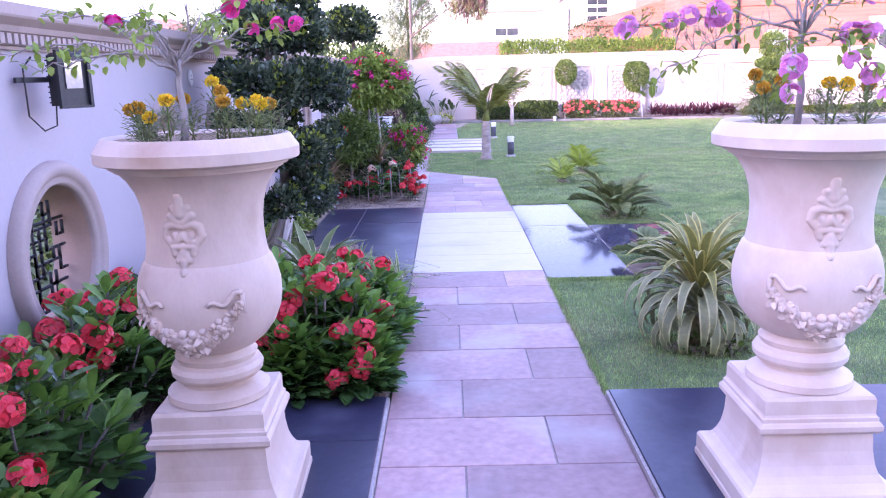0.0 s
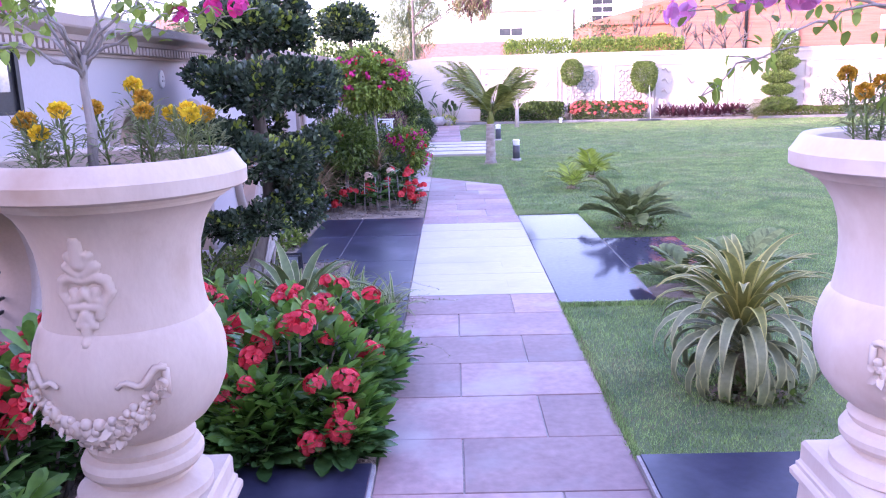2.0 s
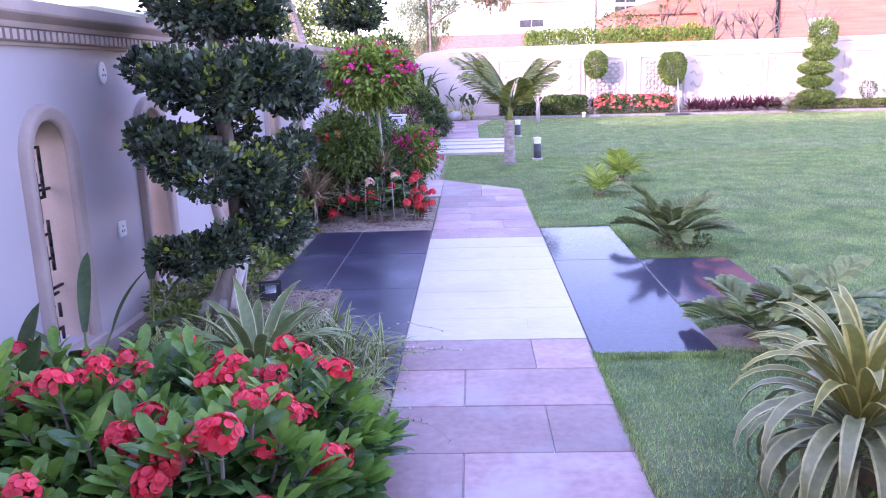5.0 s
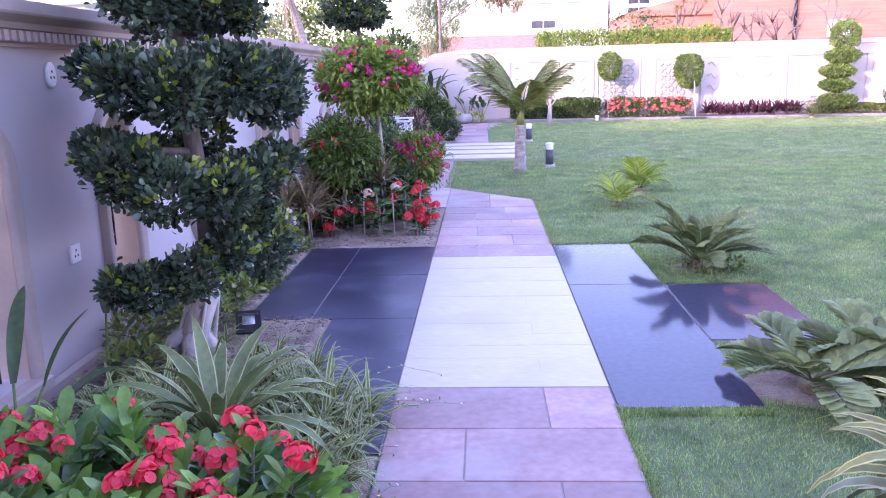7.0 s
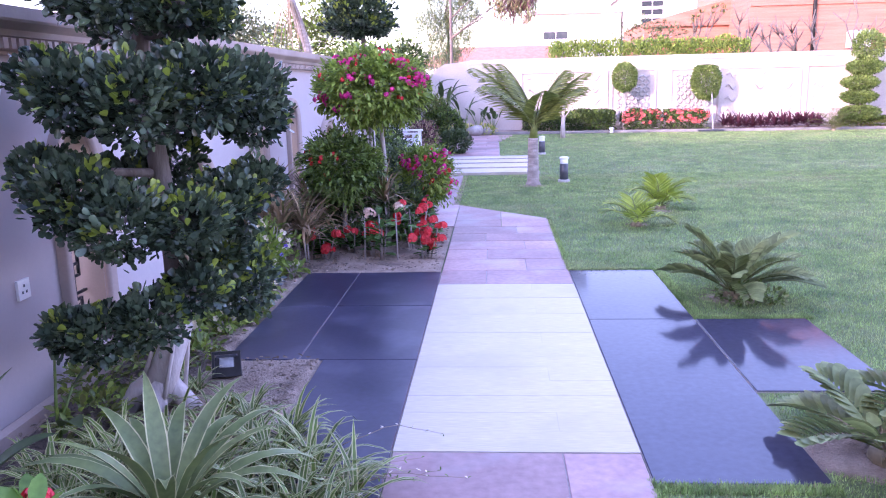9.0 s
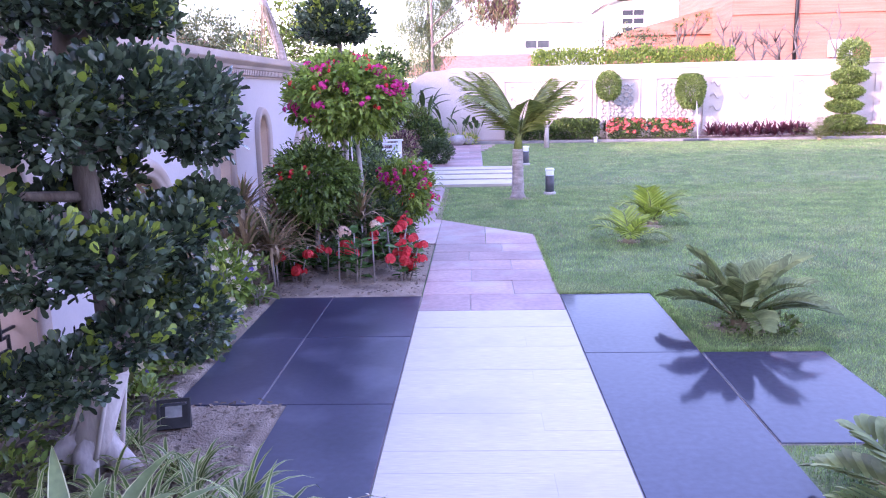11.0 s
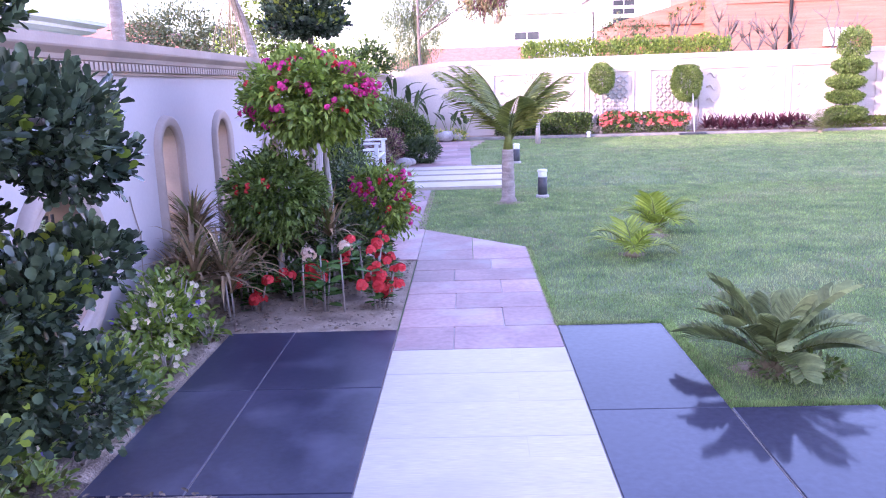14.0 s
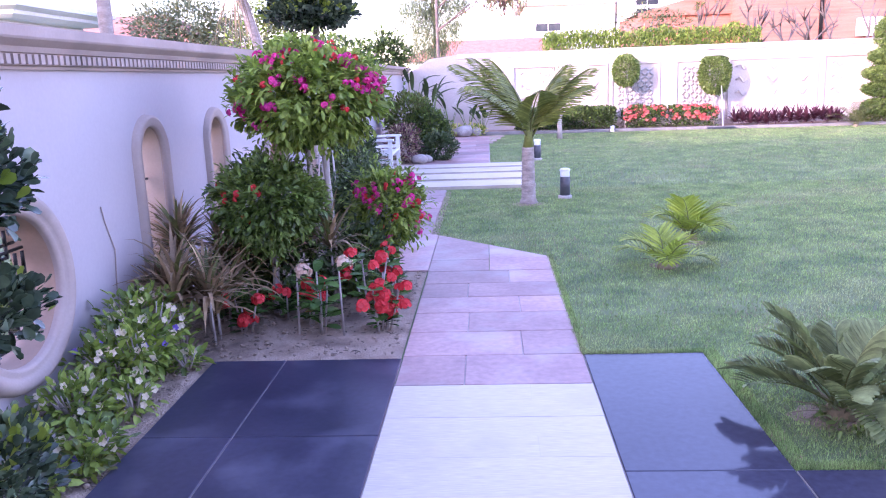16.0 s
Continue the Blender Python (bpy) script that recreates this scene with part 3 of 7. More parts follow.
m.box((-50, -24, -0.2), (16, -14, HOUSE_H))
setting("house_wall", m, M["cream"], "plain cream house standing behind the garden", "house")

# ---- plant helpers ----
def rand_dir(r):
    z, a = r.uniform(-1, 1), r.uniform(0, 2 * math.pi)
    s = math.sqrt(1 - z * z)
    return Vector((s * math.cos(a), s * math.sin(a), z))


def crown(m, c, rad, n, size, r, mats=((0, 1.0),), shell=0.62, lump=0.18, up=0.35, aspect=0.45, low=-1.0, freq=3.0, young=None, blunt=False):
    """Scatters n small leaves over a lumpy ellipsoid; young: (material, share) for fresh leaf tips on the outside."""
    c, rad = Vector(c), Vector(rad)
    seed = r.uniform(0, 50)
    for _ in range(n):
        d = rand_dir(r)
        if d.z < low:
            d.z = -d.z
        q = 1 + lump * noise.noise(d * freq + Vector((seed, seed, 0))) * 2
        t = r.uniform(shell ** 3, 1) ** (1 / 3)
        p = c + Vector((d.x * rad.x, d.y * rad.y, d.z * rad.z)) * (t * q)
        o = (d + rand_dir(r) * 0.75 + Vector((0, 0, up))).normalized()
        pick, k, acc = r.random(), mats[0][0], 0
        for mi, w in mats:
            acc += w
            if pick < acc:
                k = mi
                break
        if young and t > 0.86 and d.z > -0.3 and noise.noise(p * 9) > 0.20 and r.random() < young[1]:
            k = young[0]
        s = size * r.uniform(0.7, 1.3)
        if blunt:
            m.round_leaf(p, o, rand_dir(r) + Vector((0, 0, 1.2)), s, s * aspect, k, r.uniform(0.05, 0.3))
        else:
            m.leaf(p, o, rand_dir(r) + Vector((0, 0, 1.2)), s, s * aspect, k, r.uniform(0.1, 0.35), r.uniform(0, 0.4))


def flower_cluster(r, petals=12, rad=0.04, size=0.022):
    """A domed head of small rounded petals."""
    m = Mesh()
    for _ in range(petals):
        d = rand_dir(r)
        d.z = abs(d.z) * 0.9 + 0.1
        d.normalize()
        p = d * rad * r.uniform(0.75, 1.0)
        a = d.cross(Vector((0.2, 0.5, 0.8))).normalized()
        b = d.cross(a)
        s = size * r.uniform(0.8, 1.15)
        ring = [p + a * s * math.cos(t * math.pi / 4) + b * s * math.sin(t * math.pi / 4) + d * s * 0.18 for t in range(8)]
        m.add([p - d * s * 0.1] + ring, [(0, 1 + t, 1 + (t + 1) % 8) for t in range(8)])
    return m


head_rng = random.Random(11)
RED_HEADS = [flower_cluster(head_rng, 54, 0.046, 0.0128).data("flower_head", [M["red"]]) for _ in range(4)]
VER_HEADS = [flower_cluster(head_rng, 22, 0.042, 0.018).data("flower_head", [M["vermil"]]) for _ in range(3)]
CORAL_HEADS = [flower_cluster(head_rng, 12, 0.036, 0.016).data("flower_head", [M["coral"]]) for _ in range(3)]
MAG_HEADS = [flower_cluster(head_rng, 16, 0.050, 0.022).data("flower_head", [M["magenta"]]) for _ in range(4)]
PINK_HEADS = [flower_cluster(head_rng, 18, 0.060, 0.026).data("flower_head", [M["pinkbract"]]) for _ in range(3)]
PEACH_HEADS = [flower_cluster(head_rng, 34, 0.062, 0.019).data("flower_head", [M["peach"]]) for _ in range(2)]


def spurge_bush(x, y, rx, ry, h, stems, heads, seed, label):
    """Crown-of-thorns: thick stems, rosettes of oblong leaves, domed red flower heads."""
    r = random.Random(seed)
    t = thing("flowering_bush", x, y, 0.0, label, "bush", "red spurge bushes")
    st, lv = Mesh(), Mesh()
    tips = []
    for k in range(int(stems * 1.25)):
        a, q = r.uniform(0, 2 * math.pi), math.sqrt(r.random())
        hx, hy = rx * q * math.cos(a), ry * q * math.sin(a)
        top = h * (1 - 0.62 * q ** 3) * r.uniform(0.66, 1.08)
        base = Vector((hx * 0.55, hy * 0.55, 0))
        tip = Vector((hx, hy, top))
        st.tube([base, base.lerp(tip, 0.5) + Vector((0, 0, 0.05)), tip], 0.008, 0.005, n=5)
        out = Vector((hx / rx, hy / ry, 0)) * 0.7 + Vector((0, 0, 0.8))
        tips.append((tip, out.normalized()))
        n = r.randint(13, 18)
        for j in range(n):
            aj, zj = j * 2.4 + r.uniform(-.3, .3), j / n
            side = Vector((math.cos(aj), math.sin(aj), 0)) * (0.35 + 0.75 * (1 - zj)) + out * (0.25 + 0.8 * zj)
            s = r.uniform(0.115, 0.175) * (0.75 + 0.35 * (1 - zj))
            paddle(lv, tip - out.normalized() * min(0.26, tip.z * 0.8) * (1 - zj) ** 1.3, side, s, s * 0.38, r, 1 if zj > 0.66 else 0)
    part("stem_tangle", st, M["darkbark"], t, "thorny grey-brown stems")
    part("leaf_mass", lv, [M["euph"], M["euph_young"]], t, "glossy oblong leaves, paler at the tips")
    tips.sort(key=lambda q: -q[0].z + r.uniform(0, h * 0.75))
    for tip, out in tips[:max(3, int(heads * 0.80))]:
        ob = part("flower_head", r.choice(RED_HEADS), [], t)
        s = r.uniform(0.8, 1.35)
        ob.matrix_basis = Matrix.LocRotScale(tip + out * 0.035, out.to_track_quat("Z", "Y"), (s, s, s))
    return t


def paddle(m, p, d, length, width, r, mat=0, bend=0.35):
    """A broad leaf, rounded at the tip, with a midrib fold and a curve."""
    d = Vector(d).normalized()
    s = d.cross(Vector((0, 0, 1)))
    s = s.normalized() if s.length > 1e-3 else Vector((1, 0, 0))
    u = s.cross(d)
    tw = r.uniform(-0.4, 0.4)
    s, u = s * math.cos(tw) + u * math.sin(tw), u * math.cos(tw) - s * math.sin(tw)
    rows = []
    for t, w in ((0, 0.12), (0.3, 0.72), (0.62, 1.0), (0.86, 0.78), (1.0, 0.12)):
        q = p + d * length * t - u * (bend * length * t * t * 0.5)
        rows += [q + s * width * w * 0.5 + u * 0.12 * width * w, q, q - s * width * w * 0.5 + u * 0.12 * width * w]
    m.add(rows, [(j * 3 + i, j * 3 + i + 1, j * 3 + 4 + i, j * 3 + 3 + i) for j in range(4) for i in range(2)], mat)


# ---- urns ----
URN_PROF = [(0.155, 0.400), (0.172, 0.405), (0.172, 0.428), (0.150, 0.440), (0.122, 0.452), (0.118, 0.466), (0.140, 0.474), (0.153, 0.490), (0.155, 0.508), (0.146, 0.524), (0.128, 0.532),
            (0.134, 0.540), (0.138, 0.552), (0.122, 0.562), (0.115, 0.572), (0.140, 0.584), (0.178, 0.612), (0.208, 0.650), (0.228, 0.695), (0.236, 0.740), (0.235, 0.785), (0.226, 0.825), (0.212, 0.858), (0.207, 0.866), (0.200, 0.872),
            (0.194, 0.905), (0.190, 0.945), (0.190, 0.990), (0.196, 1.040), (0.210, 1.085), (0.232, 1.122), (0.256, 1.146), (0.268, 1.150), (0.270, 1.158), (0.284, 1.160), (0.288, 1.168), (0.316, 1.174), (0.323, 1.178), (0.324, 1.210), (0.318, 1.216), (0.298, 1.246), (0.292, 1.250), (0.272, 1.248), (0.260, 1.240), (0.252, 1.19)]


def urn_z(z):
    """Height on the urn: the bell above the foot is drawn out a little."""
    return z * 0.967 + 0.045 * max(0.0, z - 0.58)


URN_PROF = [(r * 0.955, urn_z(z)) for r, z in URN_PROF]


def urn_r(z):
    for (r0, z0), (r1, z1) in zip(URN_PROF, URN_PROF[1:]):
        if z0 <= z <= z1:
            return r0 + (r1 - r0) * (z - z0) / max(z1 - z0, 1e-6)
    return 0.2


def on_urn(a, z, proud=0.0):
    r = urn_r(z) + proud
    return Vector((r * math.sin(a), -r * math.cos(a), z))


def blob(m, p, rx, ry, rz, n=7):
    k = [(0, -1)] + [(math.cos(f), math.sin(f)) for f in (-0.9, -0.3, 0.3, 0.9)] + [(0, 1)]
    ring = []
    for c, s in k[1:-1]:
        ring += [(p[0] + rx * c * math.cos(2 * math.pi * i / n), p[1] + ry * c * math.sin(2 * math.pi * i / n), p[2] + rz * s) for i in range(n)]
    vs = [(p[0], p[1], p[2] - rz)] + ring + [(p[0], p[1], p[2] + rz)]
    L = len(vs) - 1
    fs = [(0, 1 + (i + 1) % n, 1 + i) for i in range(n)] + [(1 + j * n + i, 1 + j * n + (i + 1) % n, 1 + (j + 1) * n + (i + 1) % n, 1 + (j + 1) * n + i) for j in range(3) for i in range(n)]
    fs += [(L, 1 + 3 * n + i, 1 + 3 * n + (i + 1) % n) for i in range(n)]
    m.add(vs, fs)


CREST = [(0, .118, 0, .070, .013, .019), (.020, .086, .006, .060, .013, .012), (.030, .062, .006, .044, .014, .012),         # plume: u0, v0, u1, v1, r0, r1
         (0, .030, .030, .038, .011, .012), (.030, .038, .052, .028, .012, .013), (.052, .028, .058, .002, .013, .012), (.058, .002, .042, -.020, .012, .011), (.042, -.020, .022, -.012, .011, .010), (.022, -.012, .026, .004, .010, .011),
         (0, .004, .014, -.012, .014, .010), (0, -.028, .034, -.030, .010, .012), (.034, -.030, .030, -.052, .012, .009), (0, -.046, .016, -.070, .014, .011), (0, -.070, 0, -.108, .015, .008), (.0, .050, .0, .066, .010, .016)]


def crest_mesh(a0):
    """A carved crest as one raised sheet over the bowl: plume, two scrolls and a pendant leaf, mirrored about its middle."""
    nu, nv, mid = 44, 72, urn_z(0.965)
    m, hts, vs = Mesh(), [], []
    for j in range(nv + 1):
        for i in range(nu + 1):
            u, v = -0.085 + 0.17 * i / nu, -0.125 + 0.26 * j / nv
            h = 0.0
            for u0, v0, u1, v1, r0, r1 in CREST:
                dx, dy = u1 - u0, v1 - v0
                f = max(0.0, min(1.0, ((abs(u) - u0) * dx + (v - v0) * dy) / (dx * dx + dy * dy)))
                rr = r0 + (r1 - r0) * f
                q = rr * rr - (abs(u) - u0 - dx * f) ** 2 - (v - v0 - dy * f) ** 2
                if q > 0:
                    h = max(h, math.sqrt(q) * 0.85 + 0.002)
            hts.append(h)
            vs.append(on_urn(a0 + u / 0.19, mid + v, h - 0.001))
    w = nu + 1
    fs = [(j * w + i, j * w + i + 1, (j + 1) * w + i + 1, (j + 1) * w + i) for j in range(nv) for i in range(nu)]
    fs = [f for f in fs if max(hts[k] for k in f) > 0]
    used = sorted({k for f in fs for k in f})
    at = {k: n for n, k in enumerate(used)}
    m.add([vs[k] for k in used], [tuple(at[k] for k in f) for f in fs])
    return m


def urn(x, y, z, turn, square_off, stone, label):
    t = thing("garden_urn", x, y, z, label, "urn", "pair of urns beside the path", turn)
    b = Mesh()
    b.square([(0.250, 0.0), (0.250, 0.018), (0.246, 0.024), (0.246, 0.078), (0.240, 0.088), (0.226, 0.092), (0.218, 0.096), (0.204, 0.108), (0.192, 0.130), (0.182, 0.160), (0.175, 0.205), (0.172, 0.262),
              (0.182, 0.267), (0.192, 0.278), (0.193, 0.294), (0.187, 0.304), (0.182, 0.308), (0.182, 0.320), (0.177, 0.324), (0.174, 0.331), (0.174, 0.376), (0.168, 0.388)])
    ob = part("pedestal", b, M[stone], t, "stepped square cast-stone pedestal", smooth=False)
    ob.rotation_euler = (0, 0, -radians(square_off))
    v = Mesh()
    v.lathe(URN_PROF, n=56)
    bowl = part("bowl", v, M[stone], t, "bell-shaped cast-stone bowl")
    bowl.data.set_sharp_from_angle(angle=radians(30))
    s = Mesh()
    k = 28
    s.add([(0, 0, 1.200)] + [(0.246 * math.cos(2 * math.pi * i / k), 0.246 * math.sin(2 * math.pi * i / k), 1.194 + 0.006 * math.sin(i * 3)) for i in range(k)], [(0, 1 + i, 1 + (i + 1) % k) for i in range(k)])
    part("potting_soil", s, M["dark_soil"], t, "dark potting soil")
    for q in range(2):
        a0 = q * math.pi
        c = crest_mesh(a0)
        part("crest_relief", c, M[stone], t, "scrolled acanthus crest in relief")
        gl = Mesh()
        r = random.Random(5 + q)
        for i in range(110):
            f = r.uniform(-1, 1)
            wide = 1.15 - 0.75 * abs(f)
            p = on_urn(a0 + 0.72 * f, 0.614 + 0.121 * abs(f) ** 1.7 + r.uniform(-0.024, 0.024) * wide, 0.006)
            s_ = r.uniform(0.010, 0.019) * (1.15 - 0.4 * abs(f))
            blob(gl, p, s_, s_, s_ * r.uniform(0.8, 1.3), 6)
        for f, zz, rr in ((0, 0.622, 0.036), (-0.40, 0.642, 0.024), (0.36, 0.640, 0.026), (-0.72, 0.680, 0.020), (0.66, 0.672, 0.024), (0.18, 0.600, 0.022), (-0.2, 0.602, 0.020)):      # roses
            p = on_urn(a0 + f * 0.72, zz, 0.010)
            blob(gl, p, rr * 0.62, rr * 0.62, rr * 0.62)
            for ring, (count, size) in enumerate(((5, 0.40), (8, 0.46))):
                for i in range(count):
                    e = 2 * math.pi * (i + 0.5 * ring) / count
                    away = rr * (0.55 + 0.5 * ring)
                    blob(gl, on_urn(a0 + f * 0.72 + math.cos(e) * away / 0.21, zz + math.sin(e) * away, 0.010 - 0.006 * ring), rr * size, rr * size, rr * size, 6)
        for i in range(70):          # small pointed leaves between the roses
            f = r.uniform(-1, 1)
            p = on_urn(a0 + 0.72 * f, 0.610 + 0.121 * abs(f) ** 1.7 + r.uniform(-0.034, 0.034) * (1.15 - 0.75 * abs(f)), 0.010)
            n = Vector((p.x, p.y, 0)).normalized()
            gl.leaf(p, n * 0.35 + rand_dir(r) * 0.8, n, r.uniform(0.022, 0.036), 0.020, 0, 0.3, 0.2)
        for sgn in (-1, 1):
            gl.tube([on_urn(a0 + sgn * (0.76 - 0.46 * f), 0.774 + 0.012 * math.sin(f * 9) - 0.035 * f, 0.006) for f in [i / 10 for i in range(11)]], 0.010, 0.006, n=6)
            gl.tube([on_urn(a0 + sgn * 0.76, 0.774 - 0.06 * f, 0.006) for f in (0, .5, 1)], 0.009, 0.009, n=6)
        part("garland_relief", gl, M[stone], t, "swag of roses and ribbon in relief")
    return t


def marigold(x, y, z, h, seed, mat):
    r = random.Random(seed)
    t = thing("marigold_plant", x, y, z, "yellow marigold with feathery leaves growing in the urn" if mat == "yellow" else "faded orange marigold with feathery leaves in the urn", "flower", "marigolds in the urns")
    s, l = Mesh(), Mesh()
    lean = Vector((r.uniform(-.04, .04), r.uniform(-.04, .04), 0))
    s.tube([(0, 0, -0.02), lean * 0.4 + Vector((0, 0, h * 0.5)), lean + Vector((0, 0, h))], 0.003, 0.0025, n=5)
    for i in range(130):
        f = r.uniform(0.02, 0.80)
        p = lean * f + Vector((0, 0, h * f))
        d = Vector((r.uniform(-1, 1), r.uniform(-1, 1), r.uniform(0.1, 0.9)))
        q = p + d.normalized() * r.uniform(0, 0.05)
        l.leaf(q, d + rand_dir(r) * 0.6, (0, 0, 1), r.uniform(0.02, 0.04), 0.006)
    part("stem", s, M["green"], t)
    part("leaf_mass", l, M["fern"], t)
    hd = Mesh()
    top = lean + Vector((0, 0, h))
    for i in range(150):
        d = rand_dir(r)
        d.z = d.z * 0.75 + 0.2
        d.normalize()
        hd.leaf(top + Vector((d.x * 0.012, d.y * 0.012, d.z * 0.010)), d + rand_dir(r) * 0.4, rand_dir(r), r.uniform(0.009, 0.015), 0.011)
    part("flower_head", hd, M[mat], t)


def urn_climber(x, y, z, seed, fork, boughs, bracts, label):
    """A thin bougainvillea in an urn: one grey stem that forks into long bare boughs (end, bract heads) with few leaves."""
    r = random.Random(seed)
    t = thing("bougainvillea", x, y, z, label, "shrub", "bougainvilleas in the urns")
    w, l = Mesh(), Mesh()
    w.tube([(-0.005, 0, -0.03), (0.006, 0.0, fork * 0.4), (-0.006, 0.01, fork * 0.75), (0.006, 0, fork)], 0.013, 0.008, n=9, wob=0.10)
    for i in range(5):
        p = Vector((0, 0, fork * r.uniform(0.75, 1)))
        w.tube([p, p + Vector((r.uniform(-.05, .05), r.uniform(-.05, .05), 0.08)), p + Vector((r.uniform(-.10, .10), r.uniform(-.1, .1), 0.20))], 0.005, 0.002, n=6, wob=0.1)
    heads = []
    for end, count in boughs:
        end, p = Vector(end), Vector((0, 0, fork * r.uniform(0.85, 1.0)))
        run = []
        for j in range(13):
            f = j / 12
            q = p.lerp(end, f) + Vector((0, 0, 0.05 * math.sin(math.pi * f))) + rand_dir(r) * 0.014 * min(1, f * 4) * (j < 12)
            run.append(q)
        w.tube(run, 0.0044, 0.0016, n=6, wob=0.1)
        for j in range(4, 13):
            side = rand_dir(r)
            side.z = side.z * 0.5 + 0.1
            twig = [run[j], run[j] + side * 0.035, run[j] + side * 0.07 + Vector((0, 0, -0.008))]
            if r.random() < 0.55:
                w.tube(twig, 0.0018, 0.001, n=4)
            for _ in range(r.choice((2, 3, 4, 6))):
                l.leaf(r.choice(twig) + rand_dir(r) * 0.012, rand_dir(r) + Vector((0, 0, -0.35)), (0, 0, 1), r.uniform(0.022, 0.042), 0.022, 0, 0.12, 0.3)
        heads += [run[12 - min(2 * i, 6)] + rand_dir(r) * 0.018 for i in range(count)]
    part("branchwork", w, M["bark"], t, "thin grey woody stem with long bare twigs")
    part("leaf_mass", l, M["bright"], t, "sparse pale green leaves")
    for q in heads:
        ob = part("flower_head", r.choice(bracts), [], t)
        k = r.uniform(0.42, 0.62)
        ob.matrix_basis = Matrix.LocRotScale(q, Euler((r.uniform(-1.4, 1.4), r.uniform(-1, 1), 0)), (k, k, k))
    return t


UZ = 0.028
URN_A, URN_B = (-0.815, 2.45), (1.11, 2.47)
urn(*URN_A, UZ, -4, -6, "urn_pink", "pale pink cast-stone urn on a stepped pedestal, planted with marigolds")
urn(*URN_B, UZ, -6, -6, "urn", "pale cast-stone urn on a stepped pedestal with marigolds")
SZ = UZ + 1.197
for k, (dx, dy, h, mt) in enumerate([(-.10, -.14, .10, "yellow"), (-.14, -.05, .13, "orange"), (-.05, -.10, .15, "yellow"), (-.02, .05, .15, "orange"), (.03, .12, .20, "yellow"), (.10, .02, .14, "orange"),
                                     (.18, -.03, .13, "yellow"), (.20, .02, .14, "yellow"), (.22, .06, .13, "orange"), (-.18, .04, .12, "orange"), (.06, .10, .17, "orange"), (.14, .10, .13, "yellow")]):
    marigold(URN_A[0] + dx, URN_A[1] + dy, SZ, h, 40 + k, mt)
for k, (dx, dy, h, mt) in enumerate([(-.16, -.02, .14, "orange"), (-.08, .08, .16, "orange"), (-.02, -.12, .15, "yellow"), (.05, .05, .15, "yellow"), (.12, -.06, .17, "orange"), (.18, .06, .14, "orange"), (-.12, .12, .18, "orange")]):
    marigold(URN_B[0] + dx, URN_B[1] + dy, SZ, h, 60 + k, mt)
urn_climber(URN_A[0] - 0.04, URN_A[1], SZ, 4, 0.27, [((-0.55, 0.02, 0.30), 0), ((-0.34, -0.16, 0.24), 0), ((-0.23, 0.10, 0.39), 2), ((-0.48, 0.16, 0.42), 0), ((0.37, 0.0, 0.35), 3), ((0.26, 0.02, 0.45), 3), ((0.12, 0.26, 0.40), 0), ((-0.05, -0.22, 0.38), 0)],
            MAG_HEADS, "thin bougainvillea with sparse leaves and magenta bracts in the urn")
urn_climber(URN_B[0] - 0.06, URN_B[1], SZ, 9, 0.34, [((-0.52, 0.0, 0.33), 6), ((-0.50, -0.05, 0.14), 0), ((-0.30, 0.10, 0.55), 1), ((0.02, 0.0, 0.52), 2), ((0.30, 0.1, 0.42), 3), ((0.26, -0.12, 0.20), 4), ((0.18, -0.16, 0.12), 3), ((0.16, 0.2, 0.50), 0), ((-0.10, -0.16, 0.14), 3)],
            PINK_HEADS, "thin bougainvillea with pink bracts growing in the urn")

# ---- red spurge bed ----
SP = "crown-of-thorns bush with glossy green leaves and red flower heads"
for k, (x, y, rx, ry, h, n, f) in enumerate([(-0.72, 3.75, .36, .40, .46, 46, 20), (-0.62, 4.25, .34, .30, .42, 34, 16), (-1.15, 3.95, .34, .34, .46, 40, 17), (-1.10, 4.45, .36, .28, .40, 34, 13), (-1.60, 3.9, .30, .40, .52, 38, 16),
                                            (-1.58, 3.15, .32, .40, .54, 42, 17), (-1.50, 2.45, .32, .40, .52, 42, 16), (-1.52, 1.8, .30, .36, .50, 34, 12), (-1.25, 3.42, .26, .22, .40, 26, 10), (-1.6, 4.5, .28, .28, .36, 24, 8), (-0.52, 3.5, .20, .16, .27, 20, 6), (-0.86, 3.46, .22, .14, .28, 20, 6), (-1.42, 2.1, .20, .3, .26, 22, 6), (-0.48, 3.95, .16, .26, .28, 18, 5), (-1.45, 1.55, .24, .26, .34, 26, 8), (-0.50, 3.39, .15, .12, .17, 14, 4), (-0.78, 3.38, .17, .12, .18, 14, 2), (-1.06, 3.38, .16, .12, .18, 14, 3)]):
    spurge_bush(x, y, rx, ry, h, n, f, 100 + k, SP)

